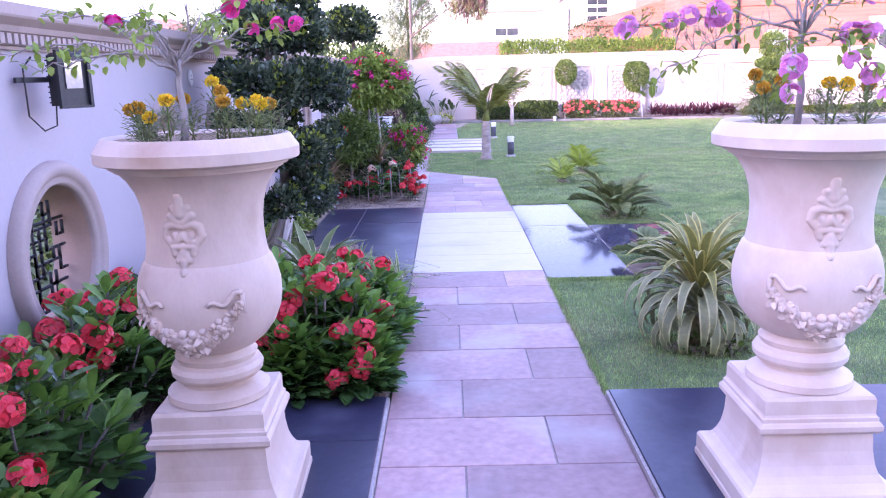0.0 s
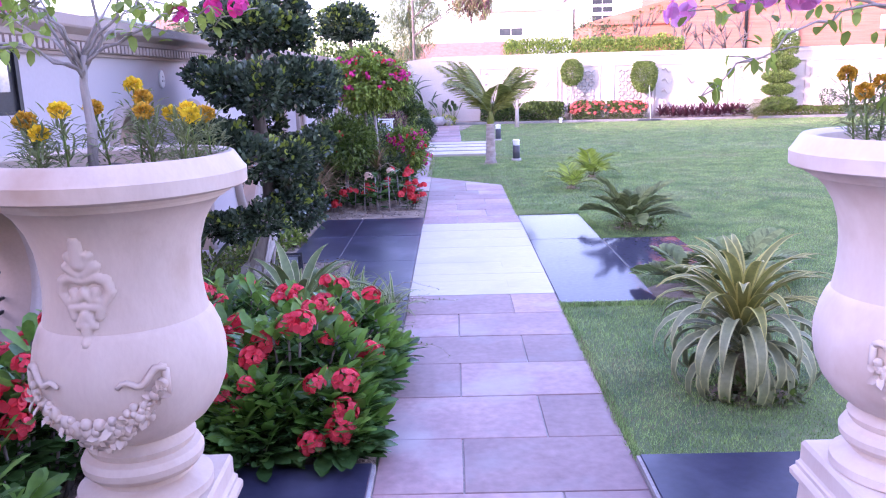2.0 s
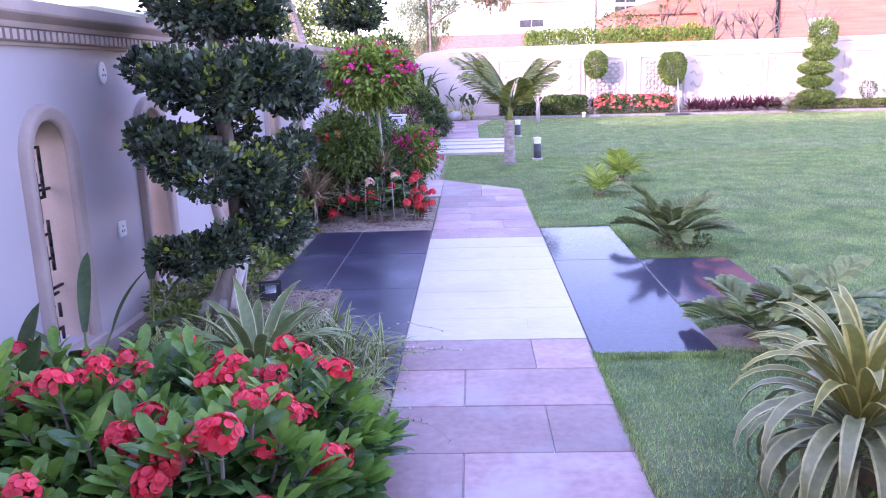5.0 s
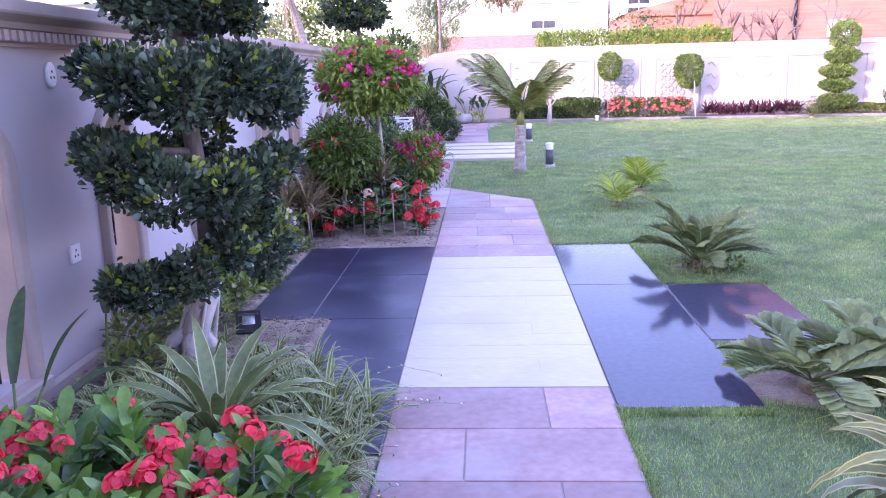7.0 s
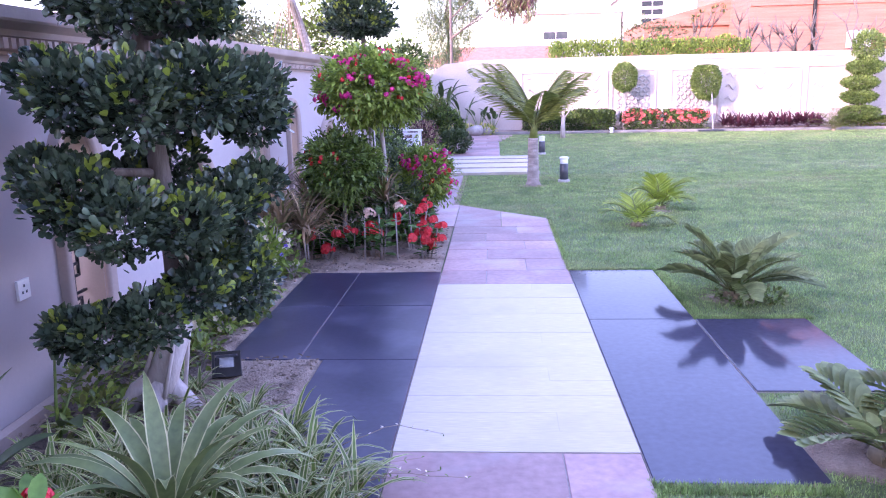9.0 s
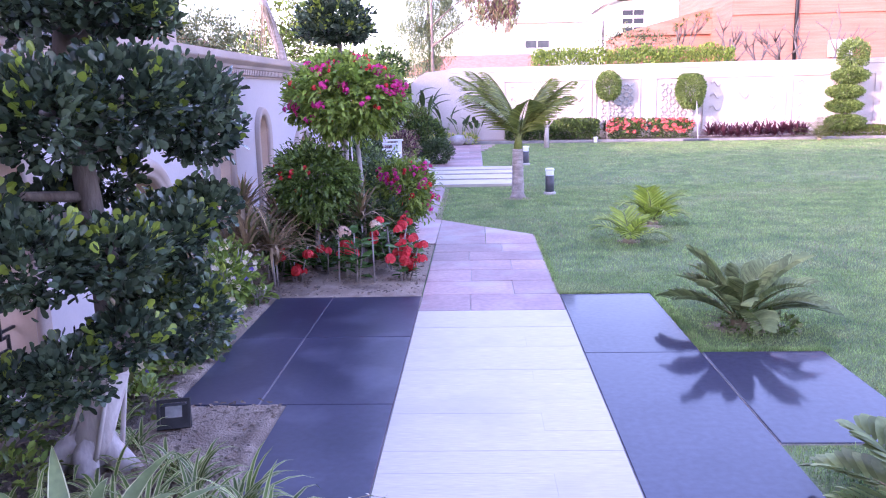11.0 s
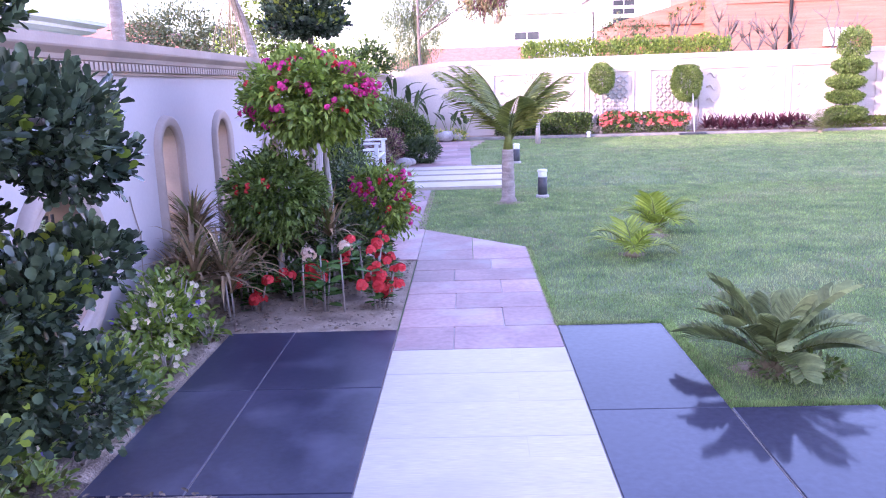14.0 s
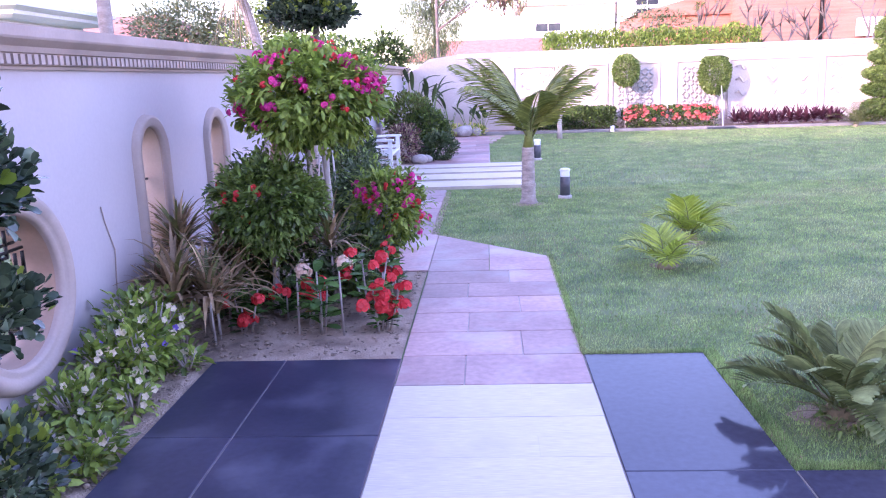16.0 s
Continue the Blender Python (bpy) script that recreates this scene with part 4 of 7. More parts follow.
# ---- cloud-pruned ficus beside the wall ----
def cloud_tree(name, x, y, trunk, lobes, density, size, seed, label, limbs=True):
    r = random.Random(seed)
    t = thing(name, x, y, 0, label, "tree")
    w, up = Mesh(), Mesh()
    w.tube(trunk[:3], trunk_r[0], trunk_r[0] * 0.62, n=12, wob=0.10)
    for i in range(5):
        a = i * 1.26
        b = Vector(trunk[0])
        w.tube([b + Vector((math.cos(a) * 0.17, math.sin(a) * 0.15, -0.02)), b + Vector((math.cos(a) * 0.08, math.sin(a) * 0.08, 0.10)), Vector(trunk[1])], 0.05, 0.045, n=7, wob=0.1)
    for i in range(4):
        a = i * 1.6 + 0.4
        w.tube([Vector(trunk[0]) + Vector((math.cos(a) * 0.11, math.sin(a) * 0.11, 0)), Vector(trunk[2]) + Vector((math.cos(a) * 0.05, math.sin(a) * 0.05, 0.1))], 0.012, 0.008, n=5)
    up.tube(trunk[2:], trunk_r[0] * 0.60, trunk_r[1], n=10, wob=0.12)
    for c, rad in lobes:
        lo, hi = [(Vector(a), Vector(b)) for a, b in zip(trunk, trunk[1:]) if a[2] <= max(0.43, c[2] - 0.04)][-1]
        near = lo.lerp(hi, min(1.0, max(0.0, (c[2] - 0.04 - lo.z) / (hi.z - lo.z))))
        up.tube([near, near.lerp(Vector(c), 0.5) + Vector((0, 0, 0.01)), Vector(c)], 0.022, 0.010, n=6)
    part("trunk", w, M["palebark"], t, "pale twisted trunk with thick roots")
    part("upper_trunk", up, M["darkbark"], t, "dark grey-brown upper trunk and limbs")
    for c, rad in lobes:
        m = Mesh()
        area = rad[0] * rad[1] + rad[0] * rad[2] + rad[1] * rad[2]
        crown(m, c, rad, int(area * density), size, r, ((0, 1.0),), shell=0.62, lump=0.22, up=0.55, aspect=0.66, freq=3.5, young=(1, 0.8), blunt=True)
        part("foliage_tier", m, [M["ficus"], M["ficus_new"]], t, "clipped dark green foliage tier")
    return t


trunk_r = (0.085, 0.030)
cloud_tree("ficus_tree", -1.36, 6.1, [(-0.10, 0.04, 0), (-0.05, 0.02, 0.18), (0.06, 0.0, 0.42), (0.05, 0.0, 0.8), (0.02, 0, 1.2), (0.0, 0, 1.6), (0.08, 0, 2.15)],
           [((0.11, -0.04, 2.22), (0.24, 0.25, 0.21)), ((0.09, 0.08, 1.93), (0.3, 0.3, 0.19)), ((-0.09, -0.22, 1.83), (0.18, 0.2, 0.15)), ((0.05, -0.36, 1.8), (0.22, 0.19, 0.15)), ((0.24, -0.12, 1.76), (0.18, 0.22, 0.12)), ((0.36, -0.1, 1.68), (0.09, 0.1, 0.05)),
            ((-0.1, 0.2, 1.72), (0.21, 0.2, 0.12)), ((-0.2, -0.38, 1.47), (0.13, 0.15, 0.1)), ((-0.05, -0.46, 1.42), (0.17, 0.17, 0.14)), ((0.17, -0.5, 1.39), (0.17, 0.16, 0.16)), ((0.33, -0.32, 1.43), (0.17, 0.19, 0.16)), ((0.42, 0.0, 1.41), (0.16, 0.19, 0.15)),
            ((0.39, 0.2, 1.29), (0.15, 0.17, 0.11)), ((0.16, 0.34, 1.36), (0.21, 0.15, 0.13)), ((-0.16, 0.2, 1.4), (0.17, 0.17, 0.12)), ((-0.24, -0.4, 1.12), (0.11, 0.14, 0.1)), ((-0.09, -0.5, 1.05), (0.16, 0.16, 0.14)), ((0.09, -0.52, 0.96), (0.16, 0.16, 0.14)),
            ((0.28, -0.36, 0.93), (0.15, 0.17, 0.12)), ((0.34, -0.04, 0.96), (0.13, 0.18, 0.11)), ((0.35, 0.28, 1.0), (0.13, 0.15, 0.09)), ((0.14, 0.32, 0.92), (0.19, 0.15, 0.12)), ((-0.12, 0.06, 1.02), (0.13, 0.16, 0.11)), ((0.19, 0.1, 0.7), (0.14, 0.18, 0.15)),
            ((0.14, 0.22, 0.58), (0.14, 0.16, 0.13)), ((-0.2, -0.44, 0.52), (0.1, 0.12, 0.08)), ((-0.06, -0.46, 0.51), (0.13, 0.14, 0.1)), ((0.12, -0.42, 0.56), (0.13, 0.14, 0.11)), ((0.25, -0.28, 0.64), (0.12, 0.13, 0.09)), ((0.24, 0.38, 0.52), (0.14, 0.18, 0.17)),
            ((0.22, 0.05, 0.8), (0.16, 0.17, 0.15)), ((0.02, 0.16, 1.14), (0.14, 0.13, 0.09))], 15500, 0.036, 21,
           "cloud-pruned ficus with spiralling dark green foliage tiers")
trunk_r = (0.05, 0.03)
cloud_tree("ficus_tree", -1.46, 12.5, [(0, 0, 0), (0.0, 0, 0.5), (0.03, 0, 1.0), (0, 0, 1.6), (0, 0, 2.1)],
           [((-0.04, 0, 2.26), (.38, .38, .24)), ((-0.04, 0, 2.12), (.41, .40, .12))], 12000, 0.048, 22, "clipped ficus topiary with a domed dark green top")

# ---- bougainvillea standard and its companions ----
def bouganvilla(x, y, c, rad, n, size, heads, seed, label, trunks=((0, 0),), mats=(("bright", 0.72), ("green", 0.28)), flower=MAG_HEADS, red=0, lowest=-1.0):
    r = random.Random(seed)
    t = thing("bougainvillea", x, y, 0, label, "shrub", "bougainvilleas in the bed")
    w, m = Mesh(), Mesh()
    for dx, dy in trunks:
        w.tube([(dx, dy, -0.02), (dx * 0.7 + 0.02, dy, c[2] * 0.5), (c[0] + dx * 0.6, c[1], c[2] * 0.95)], 0.026, 0.015, n=7, wob=0.12)
        for i in range(5):
            d = rand_dir(r)
            d.z = abs(d.z)
            q = Vector((c[0] + dx * 0.6, c[1], c[2] * 0.9))
            w.tube([(dx * 0.7 + 0.01, dy, c[2] * 0.6), q, q + Vector((d.x * rad[0], d.y * rad[1], d.z * rad[2])) * 0.7], 0.010, 0.004, n=5)
    crown(m, c, rad, n, size, r, tuple((i, q[1]) for i, q in enumerate(mats)), shell=0.55, lump=0.2, up=-0.1, aspect=0.46, low=lowest, freq=2.5)
    for i in range(int(n * 0.03)):          # loose shoots past the outline
        d = rand_dir(r)
        p = Vector(c) + Vector((d.x * rad[0], d.y * rad[1], d.z * rad[2])) * 0.95
        for j in range(5):
            m.leaf(p + d * 0.025 * j, d + rand_dir(r), (0, 0, 1), size, size * 0.4)
    part("branchwork", w, M["bark"], t, "slender grey stems")
    part("foliage", m, [M[q[0]] for q in mats], t, "dense small green leaves")
    for k in range(heads + red):
        d = rand_dir(r)
        d.y = -abs(d.y) * 0.8 + 0.2 * d.y
        d.z = d.z * 0.7 + 0.32
        d.normalize()
        p = Vector(c) + Vector((d.x * rad[0], d.y * rad[1], d.z * rad[2])) * r.uniform(0.95, 1.06)
        grp = flower if k < heads else VER_HEADS
        for j in range(5 if k < heads else 2):
            ob = part("flower_head", r.choice(grp), [], t)
            s = r.uniform(0.28, 0.55)
            ob.matrix_basis = Matrix.LocRotScale(p + rand_dir(r) * 0.05 * (j > 0), d.to_track_quat("Z", "Y"), (s, s, s))
    return t


bouganvilla(-0.98, 9.85, (0, 0, 1.40), (.445, .43, .295), 7400, 0.058, 25, 31, "bougainvillea trained as a ball on twin stems, magenta flowers", trunks=((-0.06, 0), (0.10, 0.02)), red=18)
bouganvilla(-1.25, 9.66, (0, 0, 0.73), (.31, .29, .285), 6400, 0.048, 0, 32, "rounded green shrub with few orange flowers", mats=(("green", 0.85), ("dark", 0.15)), red=5)
bouganvilla(-0.58, 10.40, (0, 0, 0.56), (.25, .26, .285), 3600, 0.045, 14, 33, "small rounded bougainvillea with magenta and red flowers", red=12)
bouganvilla(-1.0, 12.1, (0, 0, 0.34), (.40, .4, .33), 4500, 0.055, 0, 34, "dark green shrub behind the bougainvillea", mats=(("dark", 0.8), ("green", 0.2)))
bouganvilla(-1.18, 9.86, (0, 0, 0.24), (.30, .16, .26), 1900, 0.055, 0, 36, "dark green undergrowth below the rounded shrub", mats=(("dark", 0.75), ("green", 0.25)))
bouganvilla(-0.74, 10.05, (0, 0, 0.24), (.22, .2, .26), 1500, 0.055, 0, 37, "dark green undergrowth beside the bougainvillea stems", mats=(("dark", 0.7), ("green", 0.3)))
bouganvilla(-1.52, 9.72, (0, 0, 0.24), (.18, .2, .26), 1100, 0.055, 0, 38, "dark green undergrowth behind the dracaenas", mats=(("dark", 0.7), ("green", 0.3)))
bouganvilla(-0.85, 13.4, (-0.5, 0, 0.42), (.4, .5, .38), 1800, 0.055, 0, 35, "dark green shrub beside the path", mats=(("dark", 0.6), ("green", 0.4)))


def spiky(name, x, y, n, length, width, h, seed, mats, label, category, fall=1.6, stems=1, spread=0.0, group=""):
    """Grass-like rosette(s) of narrow arching leaves on short canes."""
    r = random.Random(seed)
    t = thing(name, x, y, 0, label, category, group)
    w = Mesh()
    for s in range(stems):
        bx, by = r.uniform(-spread, spread), r.uniform(-spread, spread)
        hh = h * r.uniform(0.6, 1.1)
        if h > 0.08:
            w.tube([(bx * 0.8, by * 0.8, -0.01), (bx, by, hh)], 0.009, 0.007, n=5)
        m = Mesh()
        for k in range(n):
            a = r.uniform(0, 2 * math.pi)
            m.blade((bx, by, hh + r.uniform(-0.04, 0.0) * (h > 0.08)), (math.cos(a), math.sin(a)), length * r.uniform(0.65, 1.1), width, r.uniform(0.1, 1.5), fall * r.uniform(0.5, 1.2), 5,
                    0 if r.random() < 0.7 else 1, edge=None, keel=0.1)
        part("leaf_rosette", m, [M[q] for q in mats], t)
    if w.v:
        part("cane_clump", w, M["bark"], t, "thin bare canes")
    return t


DR = "narrow-leaved dracaena with straw and bronze leaves on thin canes"
for k, (x, y, st, h) in enumerate([(-1.52, 8.98, 1, .33), (-1.74, 9.22, 2, .42), (-1.50, 9.32, 2, .36), (-1.78, 9.60, 3, .50), (-1.52, 9.70, 2, .44), (-1.22, 9.75, 2, .34), (-0.80, 9.85, 1, .45), (-1.66, 9.02, 2, .40), (-1.42, 9.10, 2, .30)]):
    spiky("dracaena", x, y, 46, 0.38, 0.025, h, 200 + k, ("bronze", "olive"), DR, "plant", 1.5, st, 0.10, "dracaenas by the wall")


def flower_plant(x, y, h, n, heads, seed, group, label, leaf="euph", stems=4, spread=0.12, lsize=0.11):
    r = random.Random(seed)
    t = thing("flowering_plant", x, y, 0, label, "flower", "flowering plants in the bed")
    s, l = Mesh(), Mesh()
    for k in range(stems):
        tip = Vector((r.uniform(-spread, spread), r.uniform(-spread, spread), h * r.uniform(0.55, 1.05)))
        s.tube([(tip.x * 0.4, tip.y * 0.4, -0.01), tip], 0.008, 0.005, n=5)
        for j in range(n):
            a, f = j * 2.4 + r.uniform(-.3, .3), r.uniform(0.15, 1.0)
            paddle(l, Vector((tip.x * f, tip.y * f, tip.z * f)), Vector((math.cos(a), math.sin(a), r.uniform(0.1, 0.7))), lsize * r.uniform(0.7, 1.1), lsize * 0.38, r)
        for j in range(heads):
            ob = part("flower_head", r.choice(group), [], t)
            q = tip + Vector((r.uniform(-.06, .06), r.uniform(-.08, .02), r.uniform(-0.045 * heads, 0.04)))
            sc = r.uniform(0.7, 1.15)
            ob.matrix_basis = Matrix.LocRotScale(q, Euler((r.uniform(-0.2, 1.0), r.uniform(-.5, .5), 0)), (sc, sc, sc))
    part("stem_tangle", s, M["bark"], t)
    part("leaf_mass", l, M[leaf], t)


RF = "low plant with vermilion flower heads in sandy soil"
for k, (x, y, h, st, hd) in enumerate([(-1.36, 9.32, .28, 4, 2), (-0.97, 9.42, .27, 4, 2), (-0.50, 9.26, .34, 7, 3), (-0.62, 9.62, .42, 4, 1), (-0.45, 9.95, .40, 4, 1), (-1.15, 9.55, .2, 3, 1)]):
    flower_plant(x, y, h, 13, hd, 300 + k, VER_HEADS, RF, stems=st, spread=0.13)
flower_plant(-0.86, 9.20, .50, 10, 0, 320, PEACH_HEADS, "broad-leaved plant with fading peach flower heads", leaf="euph", stems=3, spread=0.08, lsize=0.17)
flower_plant(-0.71, 9.16, .50, 4, 1, 321, PEACH_HEADS, "tall plant with fading peach flower head", leaf="euph", stems=1, spread=0.02, lsize=0.15)
flower_plant(-1.00, 9.20, .49, 3, 1, 322, PEACH_HEADS, "tall plant with small yellow flower head", leaf="euph", stems=1, spread=0.02, lsize=0.12)


def white_bush(x, y, rx, ry, h, n, seed):
    r = random.Random(seed)
    t = thing("flowering_shrub", x, y, 0, "loose green shrub dotted with small white and violet flowers", "shrub", "white-flowering shrubs along the wall")
    w, m, f = Mesh(), Mesh(), Mesh()
    for k in range(14):
        a = r.uniform(0, 6.28)
        w.tube([(0, 0, -0.01), (rx * 0.5 * math.cos(a), ry * 0.5 * math.sin(a), h * 0.5), (rx * 0.8 * math.cos(a), ry * 0.8 * math.sin(a), h * r.uniform(0.6, 0.95))], 0.006, 0.003, n=5)
    crown(m, (0, 0, h * 0.5), (rx, ry, h * 0.5), n, 0.058, r, ((0, 0.45), (1, 0.55)), shell=0.30, lump=0.42, up=0.3, aspect=0.45)
    for k in range(int(n * 0.075)):
        d = rand_dir(r)
        d.z = d.z * 0.7 + 0.2
        p = Vector((d.x * rx, d.y * ry, h * 0.5 + d.z * h * 0.52)) * 1.02
        c = 1 if r.random() < 0.05 else 0
        for j in range(5):
            e = Vector((math.cos(j * 1.257), -0.5 + 0.3 * math.sin(j * 1.257), math.sin(j * 1.257)))
            f.leaf(p, e, (0, -1, 0.3), 0.021, 0.018, c, 0.05, 0.05)
    part("stem_tangle", w, M["bark"], t)
    part("foliage", m, [M["green"], M["bright"]], t)
    part("blossom_scatter", f, [M["whitefl"], M["violet"]], t, "small white and violet blossoms")


for k, (x, y, rx, ry, h, n) in enumerate([(-1.68, 8.66, .19, .24, .44, 640), (-1.62, 8.42, .14, .16, .36, 330), (-1.70, 8.35, .19, .22, .32, 560), (-1.72, 7.95, .15, .18, .22, 300), (-1.68, 7.5, .13, .16, .17, 220), (-1.72, 7.1, .11, .16, .18, 180), (-1.46, 7.62, .10, .14, .14, 130), (-1.50, 8.05, .10, .13, .17, 130), (-1.66, 6.85, .12, .16, .20, 190), (-1.46, 8.62, .07, .09, .12, 80), (-1.52, 7.25, .08, .12, .13, 110)]):
    white_bush(x, y, rx, ry, h, n, 400 + k)



def agave(x, y, n, length, width, h, seed, fall, label, stalk=0.0, rise=(0.1, 1.45), margin="cream_leaf", edge_w=0.15):
    """Broad variegated rosette: outer leaves droop, inner ones stand."""
    r = random.Random(seed)
    t = thing("agave", x, y, 0, label, "succulent", "variegated agaves")
    if stalk:
        s = Mesh()
        s.tube([(0, 0, -0.02), (0.01, 0, stalk * 0.6), (0, 0, stalk)], 0.075, 0.06, n=10, wob=0.15)
        part("stalk", s, M["straw_grey"], t, "short stalk wrapped in dry leaf bases")
    for k in range(n):
        f = (k + 0.5) / n
        a = k * 2.39996 + r.uniform(-0.15, 0.15)
        el = rise[0] + (rise[1] - rise[0]) * f ** 1.1
        m = Mesh()
        L = length * (1.05 - 0.45 * abs(f - 0.35)) * r.uniform(0.9, 1.08)
        young = margin == "cream_leaf" and f > 0.60
        if young:
            L *= 1.04
        m.blade((0.03 * math.cos(a), 0.03 * math.sin(a), stalk + h * f), (math.cos(a), math.sin(a)), L, width * r.uniform(0.9, 1.1), el, fall * (0.72 if young else 1) * (1.15 - (0.68 if stalk > 0.1 else 0.8) * f) * r.uniform(0.85, 1.15), 9, 0, edge=1, edge_w=edge_w, keel=0.22, wave=0.02,
                shape=lambda q: (0.62 + 0.9 * q if q < 0.42 else 1.0) * (1 - max(0, (q - 0.42) / 0.58) ** 1.8))
        part("leaf", m, [M["agave_young" if young else "agave_green" if margin == "stripe" else "agave"], M[margin if young or margin == "stripe" else "agave_edge"]], t, "olive-yellow inner leaf" if young else "")
    return t


agave(1.27, 4.03, 78, 0.53, 0.062, 0.24, 51, 4.5, "large variegated agave with drooping grey-green leaves edged cream", 0.15, (0.22, 1.45))
agave(-0.94, 5.02, 50, 0.60, 0.062, 0.10, 52, 3.0, "variegated agave with stiff arching green and cream leaves", 0.03, (0.15, 1.32), "stripe", 0.07)

SPD = "tuft of spider plant with white-striped arching leaves"
def spider_plant(x, y, n, length, seed):
    r = random.Random(seed)
    t = thing("spider_plant", x, y, 0, SPD, "plant", "spider plants in the bed")
    m = Mesh()
    for k in range(n):
        a = r.uniform(0, 2 * math.pi)
        m.blade((r.uniform(-.03, .03), r.uniform(-.03, .03), 0), (math.cos(a), math.sin(a)), length * r.uniform(0.6, 1.15), 0.019, r.uniform(0.5, 1.4), r.uniform(1.4, 2.6), 6, 0, edge=1, edge_w=0.2, keel=0.1)
    part("leaf_tuft", m, [M["green"], M["stripe"]], t)


sr = random.Random(77)
for k in range(46):
    a = k * 2.39996
    q = math.sqrt((k + 0.5) / 46)
    spider_plant(-0.98 + 0.60 * q * math.cos(a), 5.12 + 0.66 * q * math.sin(a), 30, 0.32, 500 + k)
for k, (x, y) in enumerate([(-1.55, 5.7), (-1.45, 6.1), (-1.3, 5.9), (-1.35, 6.3), (-1.6, 5.4), (-0.45, 4.75), (-0.42, 5.0), (-0.48, 4.5), (-1.1, 6.05), (-0.98, 5.95), (-1.2, 5.72), (-0.75, 5.72), (-1.72, 5.15), (-1.66, 4.8), (-1.5, 6.45)]):
    spider_plant(x, y, 22, 0.24, 580 + k)


def banana_plant(x, y, leaves, seed, label):
    r = random.Random(seed)
    t = thing("canna_plant", x, y, 0, label, "plant", "broad-leaved plants by the wall")
    for a, h, L, w, lean in leaves:
        m, s = Mesh(), Mesh()
        d = Vector((math.cos(a), math.sin(a), 0))
        s.tube([(0, 0, -0.01), d * lean * 0.4 + Vector((0, 0, h * 0.5)), d * lean + Vector((0, 0, h))], 0.009, 0.005, n=6)
        m.blade(d * lean + Vector((0, 0, h)), (math.cos(a), math.sin(a)), L, w, r.uniform(0.6, 1.4), r.uniform(0.5, 1.4), 9, 0, keel=0.2, shape=lambda q: math.sin(math.pi * min(1, q * 0.93 + 0.07)) ** 0.7)
        part("stalk", s, M["green"], t)
        part("leaf", m, M["dark"], t, "long dark green paddle leaf")


banana_plant(-1.72, 5.0, [(1.9, .30, .50, .062, .05), (0.2, .30, .36, .062, .12), (0.5, .18, .30, .09, .14), (3.4, .20, .26, .08, .08), (-1.2, .16, .30, .09, .10)], 61, "broad dark green paddle-leaved plant against the wall")
banana_plant(-1.75, 4.45, [(1.2, .30, .30, .09, .06), (-0.4, .25, .30, .09, .1), (2.7, .2, .26, .08, .08)], 62, "broad dark green paddle-leaved plant against the wall")
banana_plant(-1.72, 5.75, [(0.4, .25, .30, .08, .08), (1.6, .35, .26, .08, .05), (-0.8, .12, .3, .08, .1)], 63, "broad dark green paddle-leaved plant against the wall")


def cycad(x, y, n, length, seed, label, mat="cycad", wide=0.085, lw=0.017, pairs=15, rise=(0.15, 1.4), fall=1.2, base=0.05):
    """A crown of feather leaves with two rows of leaflets each."""
    r = random.Random(seed)
    t = thing("cycad" if mat == "cycad" else "young_palm", x, y, 0, label, "plant", "cycads on the lawn" if mat == "cycad" else "young palms on the lawn")
    if base:
        s = Mesh()
        s.tube([(0, 0, -0.02), (0, 0, base)], 0.07, 0.05, n=9, wob=0.2)
        for i in range(26 if mat == "cycad" else 8):
            e, q = r.uniform(0, 6.28), r.uniform(0.04, 0.10)
            s.leaf((math.cos(e) * q * 0.5, math.sin(e) * q * 0.5, base * r.random()), (math.cos(e), math.sin(e), r.uniform(-0.1, 1.6)), (0, 0, 1), r.uniform(0.08, 0.20), 0.014, 0, 0.2, 0.3)
        part("stalk_stubs", s, M["straw_grey"], t, "short stump with dry leaf stalks")
    for k in range(n):
        a = k * 2.39996 + r.uniform(-0.25, 0.25)
        frond(t, (0.02 * math.cos(a), 0.02 * math.sin(a), base), a, length * r.uniform(0.8, 1.1), rise[0] + (rise[1] - rise[0]) * ((k + 0.5) / n), fall * r.uniform(0.8, 1.2), wide, lw, pairs, mat, r, pieces=mat == "cycad")
    return t


